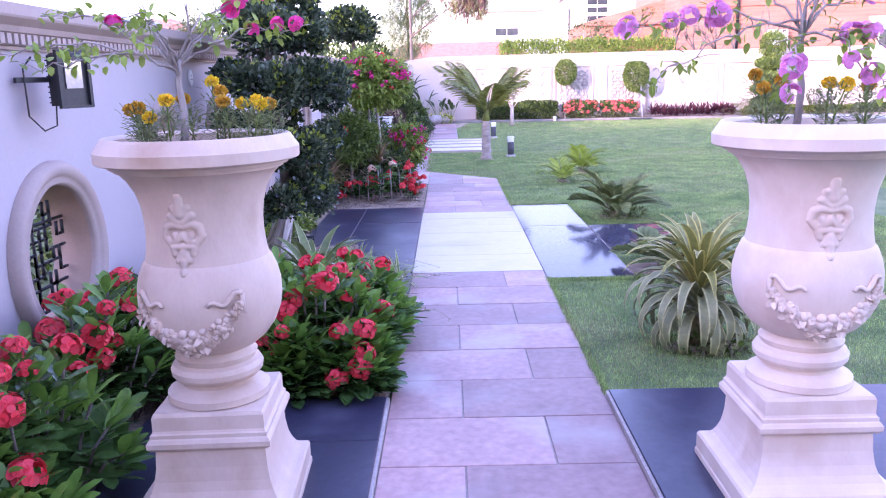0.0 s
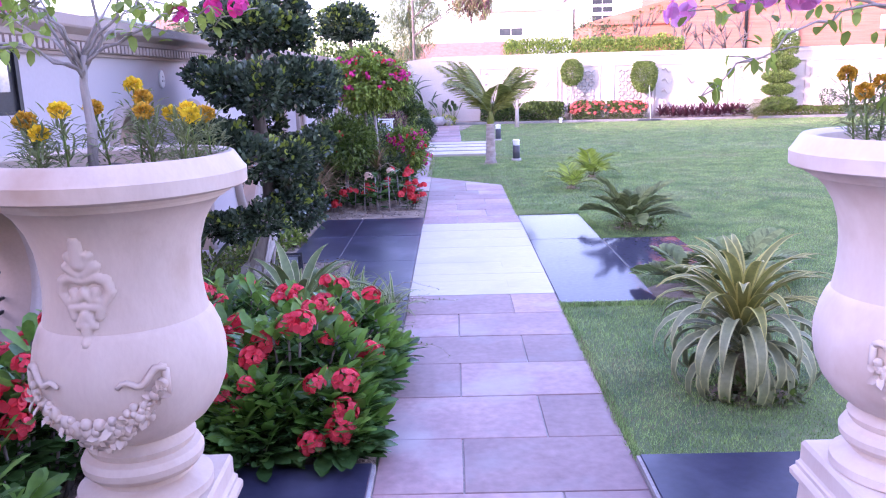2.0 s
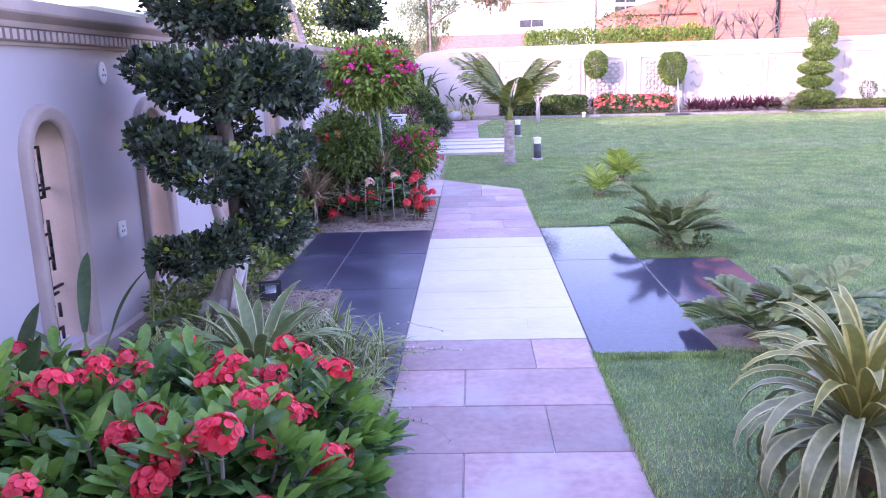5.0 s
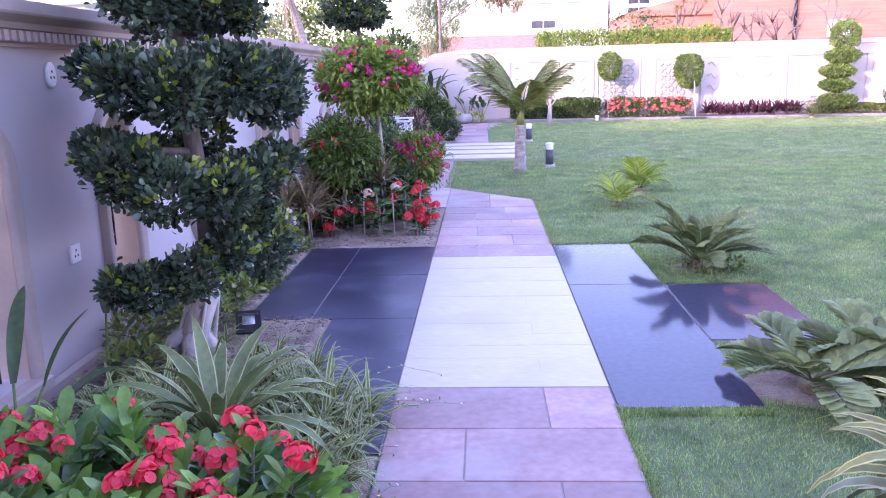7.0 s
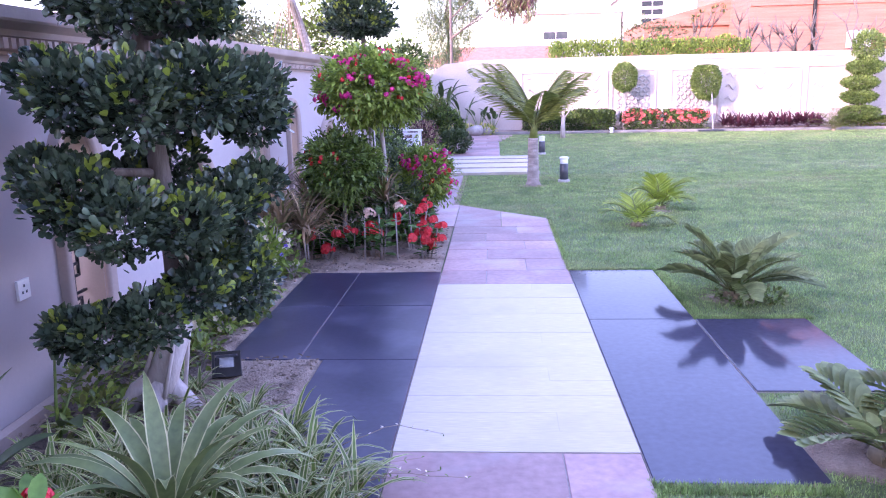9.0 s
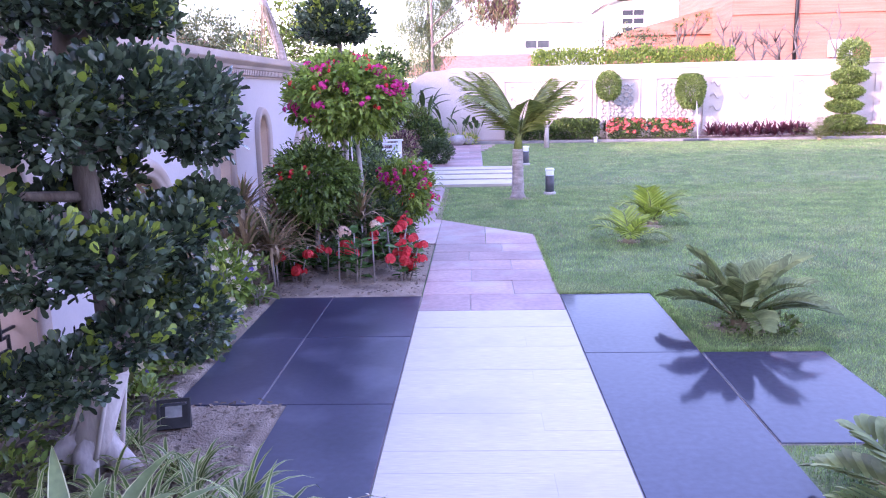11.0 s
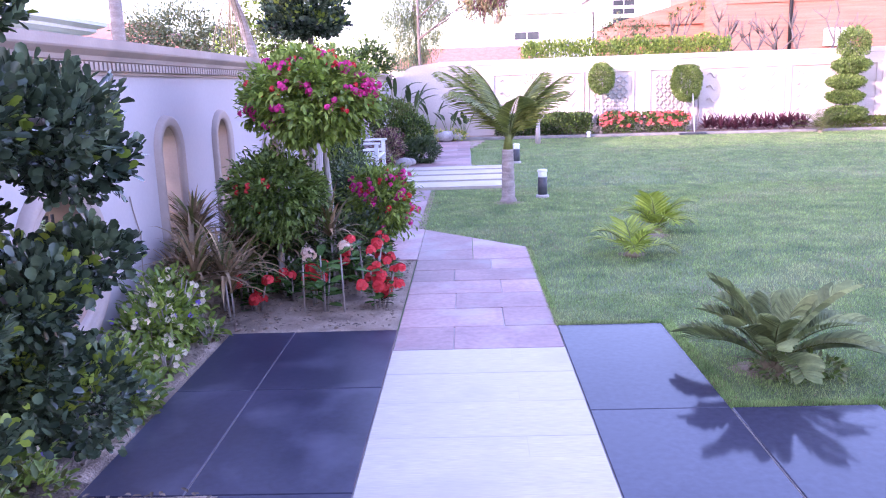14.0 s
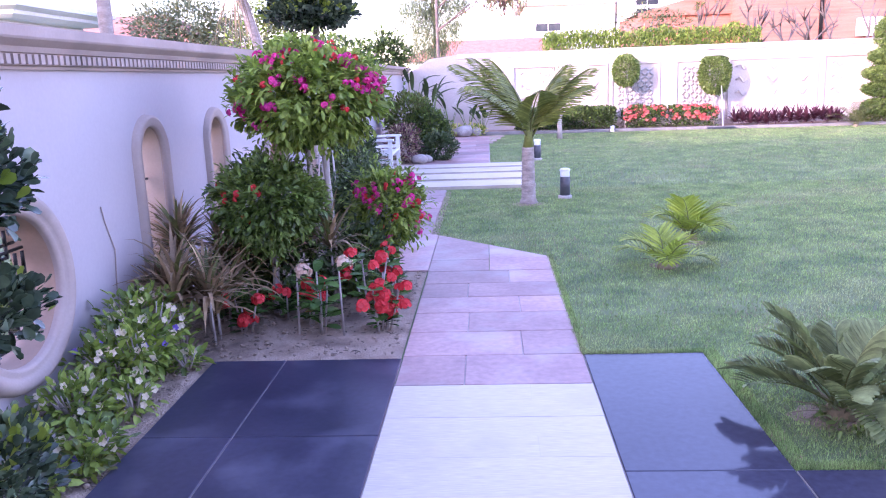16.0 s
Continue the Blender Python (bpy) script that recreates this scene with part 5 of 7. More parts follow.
def frond(t, p, a, length, rise, fall, wide, lw, pairs, mat, r, vee=0.35, droop=0.25, rib=0.006, pieces=False):
    m, lets = Mesh(), []
    d = Vector((math.cos(a), math.sin(a), 0))
    s = Vector((-d.y, d.x, 0))
    p, ang, run = Vector(p), rise, []
    for j in range(pairs + 1):
        run.append((p.copy(), ang))
        p = p + (d * math.cos(ang) + Vector((0, 0, math.sin(ang)))) * (length / pairs)
        ang -= fall / pairs * (0.4 + 1.2 * j / pairs)
    m.tube([q for q, _ in run], rib, rib * 0.35, n=4, mat=1)
    first = int(pairs * 0.28) if pieces else 7 if pairs > 30 else 2
    for j, (q, an) in enumerate(run[first:], first):
        f = j / pairs
        tn = d * math.cos(an) + Vector((0, 0, math.sin(an)))
        nn = Vector((-d.x * math.sin(an), -d.y * math.sin(an), math.cos(an)))
        L = wide * 2 * (math.sin(math.pi * min(0.97, 0.12 + 0.83 * f)) ** 0.6) * r.uniform(0.85, 1.1)
        if pieces:      # blunt leaf: leaflets nearly as long at the tip
            L = wide * 2 * min(1.0, 0.55 + 1.6 * (f - 0.28)) * (1 - 0.35 * max(0, f - 0.75) / 0.25) * r.uniform(0.88, 1.1)
        for sg in (-1, 1):
            o = (s * sg * (1.0 - (0.25 if pieces else 0.45) * f) + tn * (0.50 + 0.35 * f if pieces else 0.35 + 0.6 * f) + nn * vee).normalized()
            wd = lw * r.uniform(0.85, 1.15)
            if pieces:
                lets.append((q, o, nn, L, wd))
            else:
                m.leaf(q, o, nn, L, wd, 0, 0.12, droop)
    if not pieces:
        return tagged(part("frond", m, [M[mat], M["olive"]], t), "", "", "", "stuff")
    fr = part("frond", m, [M[mat], M["olive"]], t)
    for q, o, nn, L, wd in lets:
        sx = o.cross(nn).normalized()
        ob = part("leaflet", LEAFLET, [], fr)
        ob.matrix_basis = Matrix.Translation(q) @ Matrix((sx, o, sx.cross(o))).transposed().to_4x4() @ Matrix.Diagonal((wd, L, L * 0.6, 1))


one = Mesh()
paddle(one, Vector((0, 0, 0)), (0, 1, 0), 1.0, 1.0, random.Random(4), 0, 0.30)
LEAFLET = one.data("leaflet", [M["cycad_piece"]])
cycad(1.64, 7.96, 18, 0.46, 71, "dark green cycad with arching feather leaves on the lawn", wide=0.066, lw=0.031, pairs=24, rise=(0.40, 1.28), fall=0.85)
cycad(1.54, 5.66, 9, 0.42, 72, "cardboard cycad with broad olive leaflets beside the wet slate", wide=0.072, lw=0.066, pairs=13, rise=(0.22, 0.80), fall=0.75)
cycad(1.92, 5.92, 9, 0.40, 76, "cardboard cycad with broad dark olive leaflets on the lawn", wide=0.070, lw=0.060, pairs=13, rise=(0.25, 0.95), fall=0.75)
cycad(1.94, 11.75, 8, 0.42, 73, "small bright green young palm on the lawn", "young_palm", wide=0.11, lw=0.024, pairs=15, rise=(0.6, 1.5), fall=1.4, base=0.03)
cycad(1.50, 10.70, 7, 0.35, 74, "small bright green young palm on the lawn", "young_palm", wide=0.10, lw=0.024, pairs=13, rise=(0.4, 1.45), fall=1.4, base=0.03)
cycad(8.9, 24.2, 12, 0.75, 75, "small grey-green young palm beside the far bed", "olive", wide=0.11, lw=0.016, pairs=13, rise=(0.3, 1.4), fall=1.3, base=0.05)

# soil patches round the cycads
for x, y, rx, ry in ((1.68, 7.98, .26, .16), (1.56, 5.72, .36, .26), (1.3, 3.98, .22, .15), (1.92, 11.6, .14, .12), (1.52, 10.8, .14, .12), (0.63, 14.0, .22, .18)):
    m, k = Mesh(), 30
    ring = [(x + rx * math.cos(2 * math.pi * i / k) * (1 + 0.2 * noise.noise((x + i * 0.5, y, 0))), y + ry * math.sin(2 * math.pi * i / k) * (1 + 0.25 * noise.noise((x, y + i * 0.5, 3)))) for i in range(k)]
    m.add([(x, y, 0.006)] + [(a, b, -0.014) for a, b in ring], [(0, 1 + i, 1 + (i + 1) % k) for i in range(k)])
    setting("soil_patch", m, M["soil"], "bare soil patch in the lawn", "soil", True)


def palm_tree(x, y):
    r = random.Random(81)
    t = thing("palm_tree", x, y, 0, "young palm with pale ringed trunk and arching olive fronds", "tree")
    w = Mesh()
    n, k = 14, []
    prof = [(0.118, -0.02), (0.098, 0.03)]
    for j in range(15):
        z = 0.06 + j * 0.040
        rr = 0.082 - 0.014 * j / 14
        prof += [(rr, z), (rr * 1.07, z + 0.03), (rr * 0.98, z + 0.034)]
    w.lathe(prof, n=14)
    part("trunk", w, M["palmtrunk"], t, "grey-brown trunk with old leaf scars")
    b = Mesh()
    b.tube([(0, 0, 0.63), (0.01, 0, 0.78), (0.02, 0, 0.95)], 0.066, 0.028, n=9, wob=0.05)
    part("crownshaft", b, M["palm"], t, "olive green leaf bases")
    for a, L, rise, fall in ((3.30, 1.38, 1.02, 0.80), (2.95, 1.30, 1.16, 0.75), (0.05, 1.18, 1.02, 0.70), (-0.40, 1.05, 0.95, 0.85), (3.75, 1.22, 0.92, 0.95), (0.45, 1.08, 1.20, 0.65), (2.5, 1.1, 1.25, 0.8), (-1.3, .8, 1.25, 1.0), (3.1, 1.15, 1.32, .75), (-0.1, 1.0, 1.3, 0.8)):
        frond(t, (0.02, 0, 0.72), a, L * 0.90, rise + 0.10, fall * 0.95, 0.19, 0.028, 38, "palm", r, vee=-0.05, droop=0.45, rib=0.013)


palm_tree(0.63, 14.03)


def bollard(x, y, h):
    t = thing("bollard_light", x, y, 0, "short grey bollard light with opal head on the lawn", "garden light", "bollard lights on the lawn")
    b, s, g2, c = Mesh(), Mesh(), Mesh(), Mesh()
    b.lathe([(0.085, -0.03), (0.085, 0.018), (0.078, 0.028), (0.06, 0.03)], n=24)
    s.lathe([(0.06, 0.03), (0.062, 0.035), (0.062, h * 0.70), (0.058, h * 0.71)], n=24)
    g2.lathe([(0.056, h * 0.71), (0.057, h * 0.72), (0.057, h * 0.90), (0.054, h * 0.905)], n=24)
    c.lathe([(0.064, h * 0.905), (0.066, h * 0.915), (0.064, h * 0.96), (0.045, h * 0.99), (0.01, h)], n=24)
    part("base", b, M["concrete"], t, "pale concrete foot")
    part("post", s, M["greymetal"], t, "dark grey post")
    part("diffuser", g2, M["opal"], t, "opal diffuser")
    part("cap", c, M["plastic"], t, "pale domed cap")


bollard(1.09, 14.36, 0.36)
bollard(1.04, 18.9, 0.36)


def floodlight(x, y, z, turn, tilt, bracket, label):
    t = thing("floodlight", x, y, z, label, "floodlight")
    t.matrix_basis = pose(x, y, z, 0, 0, turn)
    b, l, k = Mesh(), Mesh(), Mesh()
    w, h, d = (0.074, 0.118, 0.036) if bracket else (0.056, 0.047, 0.026)
    b.box((-w, -d, -h), (w, d, h), bevel=0.012)
    rim = sweep([(-w, -h), (-w, h), (w, h), (w, -h)], [(0.0, 0), (0.0, 0.015), (-0.02, 0.015), (-0.024, 0)], lambda u, v, q: (u, -d - q, v), True)
    body = part("housing", b, M["blackmetal"], t, "finned black housing", smooth=False)
    body.rotation_euler = (tilt, 0, 0)
    for i in range(9):
        fin = Mesh()
        fin.box((-w * 0.9, d, -h * 0.9 + i * h * 0.2), (w * 0.9, d + 0.02, -h * 0.9 + i * h * 0.2 + 0.006))
        part("fin", fin, M["blackmetal"], body, smooth=False)
    l.box((-w * 0.62, -d - 0.006, -h * 0.35), (w * 0.62, -d - 0.001, h * 0.70))
    part("glass", l, M["lens"], body, "bright reflector behind glass", smooth=False)
    part("bezel", rim, M["blackmetal"], body, "", smooth=False)
    if bracket:
        k.box((-w - 0.16, 0.04, -0.012), (-w + 0.02, 0.06, 0.012))
        k.tube([(-w * 0.5, 0.05, -h), (-w * 0.5, 0.06, -h - 0.09), (-w - 0.04, 0.05, -h - 0.11), (-w - 0.12, 0.04, -h - 0.04), (-w - 0.13, 0.03, 0.05), (-w - 0.09, 0.02, 0.10)], 0.004, n=5)
    else:
        k.box((-w - 0.012, -0.012, -h - 0.02), (-w, 0.012, h * 0.4))
        k.box((w, -0.012, -h - 0.02), (w + 0.012, 0.012, h * 0.4))
        k.box((-w - 0.012, -0.02, -h - 0.028), (w + 0.012, 0.02, -h - 0.018))
    part("bracket", k, M["blackmetal"], t, "", smooth=False)


floodlight(-1.78, 3.69, 1.455, 66, 0.0, True, "black floodlight on a bracket arm fixed to the wall")
floodlight(-1.255, 6.50, 0.074, 14, -0.42, False, "small black floodlight standing on the soil")


def socket_plate(y, z, round_, label):
    t = thing("socket_plate", WALL_X + 0.002, y, z, label, "socket")
    m, s = Mesh(), Mesh()
    if round_:
        m.add([(w, 0.045 * math.cos(a * 0.2618) * q, 0.06 * math.sin(a * 0.2618) * q) for w, q in ((0, 1), (0.008, 1), (0.012, 0.85)) for a in range(24)],
              [(j * 24 + i, j * 24 + (i + 1) % 24, (j + 1) * 24 + (i + 1) % 24, (j + 1) * 24 + i) for j in range(2) for i in range(24)] + [tuple(48 + i for i in range(24))])
    else:
        m.box((0, -0.043, -0.043), (0.012, 0.043, 0.043))
    part("plate", m, M["plastic"], t, "", smooth=False)
    for dy, dz in ((-0.014, -0.012), (0.014, -0.012), (0, 0.016)):
        s.box((0.011, dy - 0.005, dz - 0.006), (0.0135, dy + 0.005, dz + 0.006))
    part("socket_face", s, M["greymetal"], t, "", smooth=False)


socket_plate(5.99, 1.465, True, "white oval cover plate on the garden wall")
socket_plate(6.0, 0.60, False, "white electric socket low on the garden wall")

# ---- white garden seat and the far corner planting ----
def garden_bench(x, y, turn):
    t = thing("garden_bench", x, y, 0, "white painted slatted garden bench with armrests", "bench", "", turn)
    for sx in (-0.52, 0.52):
        for yy, h in ((-0.22, 0.58), (0.24, 0.66)):
            m = Mesh()
            m.box((sx - 0.03, yy - 0.03, 0), (sx + 0.03, yy + 0.03, h), bevel=0.006)
            part("leg", m, M["plastic"], t, smooth=False)
        m = Mesh()
        m.box((sx - 0.045, -0.28, 0.58), (sx + 0.045, 0.28, 0.61), bevel=0.008)
        part("armrest", m, M["plastic"], t, smooth=False)
        for z in (0.14, 0.27, 0.40):
            m = Mesh()
            m.box((sx - 0.012, -0.2, z), (sx + 0.012, 0.22, z + 0.05))
            part("side_slat", m, M["plastic"], t, smooth=False)
    for k in range(5):
        m = Mesh()
        m.box((-0.5, -0.24 + k * 0.09, 0.36), (0.5, -0.165 + k * 0.09, 0.385), bevel=0.005)
        part("seat_slat", m, M["plastic"], t, smooth=False)
    for k in range(3):
        m = Mesh()
        m.box((-0.5, 0.225, 0.44 + k * 0.09), (0.5, 0.25, 0.50 + k * 0.09), bevel=0.005)
        part("back_slat", m, M["plastic"], t, smooth=False)


garden_bench(-1.52, 17.1, 90)


def shrub(x, y, c, rad, n, size, mats, seed, label, name="shrub", category="shrub", lump=0.16, trunk=None, group="", aspect=0.5, kind="", low=-1.0, heads=None, nheads=0, young=None):
    r = random.Random(seed)
    t = thing(name, x, y, 0, label, category, group)
    if trunk:
        w = Mesh()
        w.tube([(0, 0, -0.02), (0.01, 0, c[2] * 0.5), (0, 0, c[2])], trunk, trunk * 0.7, n=7, wob=0.1)
        part("trunk", w, M["bark"], t)
    m = Mesh()
    crown(m, c, rad, n, size, r, tuple((i, 1 / len(mats)) for i in range(len(mats))), shell=0.6, lump=lump, aspect=aspect, low=low)
    part("crown" if trunk else "foliage", m, [M[q] for q in mats], t)
    for k in range(nheads):
        d = rand_dir(r)
        d.y = -abs(d.y)
        d.z = abs(d.z) * 0.9
        ob = part("flower_head", r.choice(heads), [], t)
        ob.matrix_basis = Matrix.LocRotScale(Vector(c) + Vector((d.x * rad[0], d.y * rad[1], d.z * rad[2])), d.to_track_quat("Z", "Y"), (1.5, 1.5, 1.5))
    return t


shrub(-1.35, 20.2, (0, 0, .75), (.50, .5, .45), 4200, .06, ("green", "olive"), 601, "rounded green shrub with bronze tips")
shrub(-1.0, 20.0, (0, 0, .50), (.46, .45, .42), 3900, .06, ("green", "dark"), 602, "rounded green shrub beside the far path")
shrub(-0.75, 19.4, (0, 0, .22), (.36, .34, .26), 2400, .05, ("dark",), 603, "low dark green shrub beside the far path")
shrub(-1.35, 18.9, (0, 0, .34), (.32, .3, .36), 1800, .05, ("purple", "straw"), 604, "purple-leaved shrub beside the far path")
shrub(-1.75, 16.4, (0, 0, .42), (.30, .4, .45), 2600, .05, ("dark",), 605, "dark green shrub beside the bench")
shrub(-1.7, 15.3, (0, 0, .35), (.32, .4, .4), 2600, .05, ("dark", "green"), 606, "dark green shrub beside the path")
for k, (x, y, s) in enumerate([(-1.3, 25.0, .30), (-0.75, 25.1, .28), (-0.2, 25.2, .25), (-1.0, 24.5, .22)]):
    shrub(x, y, (0, 0, s * 0.5), (s * 1.3, s, s * 0.6), 350, .07, ("cream_leaf", "bright"), 610 + k, "low yellow-green variegated ground cover", name="ground_cover", category="plant", group="yellow ground cover in the corner")
for k, (x, y, h) in enumerate([(-1.3, 25.3, 1.7), (-1.7, 25.0, 1.9), (-0.8, 25.6, 1.3), (-0.35, 25.6, .9), (-1.6, 24.2, 1.2), (0.05, 25.75, .8)]):
    r0 = random.Random(640 + k)
    banana_plant(x, y, [(r0.uniform(0, 6.28), h * r0.uniform(0.45, 0.8), h * 0.34, 0.11, 0.20) for _ in range(9)], 640 + k, "tall dark paddle-leaved plant in the garden corner")
for k, (x, y, s) in enumerate([(-0.45, 25.0, .26), (-0.15, 25.15, .18), (-0.95, 19.0, .12), (-1.05, 18.75, .16)]):
    m, rk = Mesh(), random.Random(650 + k)
    blob(m, (0, 0, s * 0.5), s, s * 0.8, s * 0.6, 10)
    m.v = [tuple(c * (1 + 0.2 * noise.noise((a * 6 + k, b * 6, c2 * 6))) for c in (a, b, c2)) for a, b, c2 in m.v]
    ob = part("boulder", m, M["rock"], None, "pale grey boulder in the planting bed")
    ob.location = (x, y, 0)
    tagged(ob, "", "rock", "boulders in the corner bed")

# weeds round the cycads, ground cover under the ficus
for k, (x, y, rx, h, mt) in enumerate([(1.66, 7.86, .17, .11, "fern"), (1.84, 7.84, .10, .08, "fern"), (1.85, 5.62, .12, .08, "fern"), (1.24, 3.88, .10, .10, "greyleaf"), (1.40, 3.86, .10, .09, "greyleaf")]):
    shrub(x, y, (0, 0, h * 0.5), (rx, rx * 0.7, h * 0.6), int(1500 * rx), .034, (mt, "green"), 760 + k, "low tangled green weeds round the plant's foot", name="weed_clump", category="weed", lump=.4, group="weeds on the lawn")
for k, (x, y, rx, h) in enumerate([(-1.72, 6.95, .16, .16), (-1.58, 7.25, .13, .13), (-1.50, 6.72, .12, .12), (-1.64, 6.55, .14, .18), (-1.45, 7.50, .08, .10), (-1.78, 6.20, .14, .20), (-1.62, 5.85, .14, .16)]):
    shrub(x, y, (0, 0, h * 0.5), (rx, rx, h * 0.6), int(rx * 1700), .045, ("bright", "green", "olive"), 780 + k, "low yellow-green leafy ground cover on the soil", name="ground_cover", category="plant", lump=.4, group="ground cover under the ficus")

# ---- far bed planting ----
def bed_y(x, f=0.45):
    return KB(x) + 0.1 + (BW(x) - KB(x) - 0.1) * f


def hedge(name, x0, x1, h, dep, n, size, mats, seed, label, heads=None, nheads=0, f=0.45, z0=0.0, yy=None):
    r = random.Random(seed)
    ym = (lambda x: yy) if yy else (lambda x: bed_y(x, f))
    t = thing(name, (x0 + x1) / 2, ym((x0 + x1) / 2), z0, label, "hedge")
    m = Mesh()
    for _ in range(n):
        u = r.uniform(x0, x1)
        top = h * (0.9 + (0.05 if h > 2 else 0.22) * noise.noise((u * 2.1, seed, 0)))
        a = r.uniform(-0.3, math.pi + 0.3)
        q = r.uniform(0.8, 1.0)
        p = Vector((u - (x0 + x1) / 2, ym(u) - ym((x0 + x1) / 2) - math.cos(a) * dep * q, max(0.03, top * (0.45 + 0.55 * math.sin(a) * q) if math.sin(a) > 0 else top * r.uniform(0.05, 0.45))))
        s = size * r.uniform(0.7, 1.3)
        m.leaf(p, Vector((0, -math.cos(a), math.sin(a))) + rand_dir(r) * 0.8 + Vector((0, 0, 0.3)), rand_dir(r) + Vector((0, 0, 1)), s, s * 0.5, r.randrange(len(mats)))
    part("foliage", m, [M[q] for q in mats], t)
    for k in range(nheads):
        u = r.uniform(x0, x1)
        a = r.uniform(0.15, 1.6)
        ob = part("flower_head", r.choice(heads), [], t)
        ob.matrix_basis = Matrix.LocRotScale((u - (x0 + x1) / 2, ym(u) - ym((x0 + x1) / 2) - math.cos(a) * dep, h * (0.3 + 0.62 * math.sin(a))), Euler((1.2 - a * 0.6, 0, 0)), (1.6, 1.6, 1.6))
    return t


hedge("hedge", 0.9, 3.45, 0.64, 0.36, 8000, .075, ("dark", "dark", "green"), 701, "dark green hedge at the foot of the far wall")
hedge("flowering_hedge", 3.66, 4.72, 0.62, 0.32, 3200, .06, ("dark", "green"), 702, "low hedge covered in coral red flowers", CORAL_HEADS, 46)
hedge("flowering_hedge", 4.82, 5.95, 0.60, 0.32, 3200, .06, ("dark", "green"), 703, "low hedge covered in coral red flowers", CORAL_HEADS, 50)
hedge("hedge", 9.3, 12.6, 0.30, 0.24, 4000, .07, ("green", "olive"), 705, "low clipped green hedge along the far wall")
hedge("hedge", 12.6, 15.8, 0.34, 0.24, 3500, .07, ("green", "dark"), 706, "low green hedge along the far wall")
for k in range(14):
    x = 6.42 + 0.19 * k
    spiky("cordyline", x, bed_y(x, 0.35), 44, 0.46, 0.05, 0.16, 720 + k, ("purple", "purple"), "dark purple cordyline at the foot of the far wall", "plant", 1.3, 1, 0, "purple cordylines in the far bed")


def standard_topiary(x, ct, rad, seed, label, flat=False):
    y = bed_y(x, 0.3)
    t = thing("topiary_tree", x, y, 0.03, label, "topiary", "topiary along the far wall")
    w, m, r = Mesh(), Mesh(), random.Random(seed)
    for k in range(4):
        a = k * 1.57
        w.tube([(0.03 * math.cos(a + z * 5) , 0.03 * math.sin(a + z * 5), z * ct) for z in (0, .2, .4, .6, .8, 1)], 0.018, 0.014, n=6)
    part("trunk", w, M["palebark"], t, "braided pale trunk")
    crown(m, (0, 0, ct), rad, int(2400 * rad[0] * rad[2] * 18), 0.05, r, ((0, 0.6), (1, 0.4)), shell=0.8, lump=0.06, aspect=0.5)
    if flat:
        m.v = [(a, b, min(c, ct + rad[2] * 0.86 + 0.04 * (c - ct))) for a, b, c in m.v]
    part("crown", m, [M["clipped"], M["green"]], t, "clipped green crown")


standard_topiary(3.70, 1.46, (.33, .32, .39), 741, "round clipped topiary standard on a braided trunk")
standard_topiary(5.88, 1.30, (.385, .36, .50), 742, "barrel-shaped clipped topiary standard on a braided trunk", True)


def spiral_topiary(x, f):
    y = bed_y(x, f)
    t = thing("spiral_topiary", x, y, 0.03, "tall clipped spiral topiary beside the far wall", "topiary", "topiary along the far wall")
    w, r = Mesh(), random.Random(745)
    w.tube([(0, 0, -0.02), (0, 0, 2.2)], 0.04, 0.02, n=7)
    part("trunk", w, M["bark"], t)
    for k, (dx, z, rx, rz) in enumerate([(0.0, 0.38, .50, .19), (-0.05, 0.80, .45, .16), (-0.04, 1.17, .46, .18), (0.06, 1.58, .46, .19), (0.10, 2.12, .40, .40)]):
        m = Mesh()
        crown(m, (dx, 0, z), (rx, rx * 0.9, rz), int(900 * rx * 10), 0.055, r, ((0, 0.6), (1, 0.4)), shell=0.45, lump=0.08, aspect=0.5)
        part("foliage_tier", m, [M["clipped"], M["green"]], t)


spiral_topiary(9.85, 0.25)
shrub(11.35, bed_y(11.35, .4), (0, 0, .55), (.24, .24, .25), 500, .05, ("dark",), 746, "small dark ball topiary", name="topiary_tree", category="topiary", trunk=.02, lump=.05)

# young tree on the lawn near the far bed, and a broom by the kerb
t = thing("young_tree", 1.84, 23.5, 0, "slender young tree with thin feathery foliage on the lawn", "tree")
w, m, r = Mesh(), Mesh(), random.Random(750)
w.tube([(0, 0, -0.02), (0.01, 0, 0.4), (0.0, 0, 1.1)], 0.07, 0.03, n=8, wob=0.1)
for a in range(5):
    w.tube([(0, 0, 0.45), (0.3 * math.cos(a * 1.3), 0.3 * math.sin(a * 1.3), 0.85 + 0.1 * a)], 0.02, 0.008, n=5)
crown(m, (0, 0, 1.05), (.5, .5, .55), 420, .11, r, ((0, .5), (1, .5)), shell=.2, lump=.4, aspect=.15)
part("trunk", w, M["palebark"], t)
part("crown", m, [M["olive"], M["green"]], t)
t = thing("broom", 5.98, KB(5.98) - 0.1, 0, "long-handled lawn broom leaning at the kerb", "broom")
w, m = Mesh(), Mesh()
w.tube([(0.02, 0.05, 0.06), (0.0, 0.25, 1.05)], 0.014, n=6)
m.box((-0.38, -0.05, 0.0), (0.30, 0.06, 0.05), bevel=0.01)
part("handle", w, M["plastic"], t, "pale handle")
part("head", m, M["greymetal"], t, "wide grey head", smooth=False)
t = thing("garden_spotlight", 3.3, KB(3.3) - 0.15, 0, "small white garden spotlight at the kerb", "garden light")
m = Mesh()
m.lathe([(0.05, 0), (0.05, 0.05), (0.035, 0.06), (0.06, 0.09), (0.06, 0.14), (0.03, 0.15)], n=14)
part("body", m, M["plastic"], t)


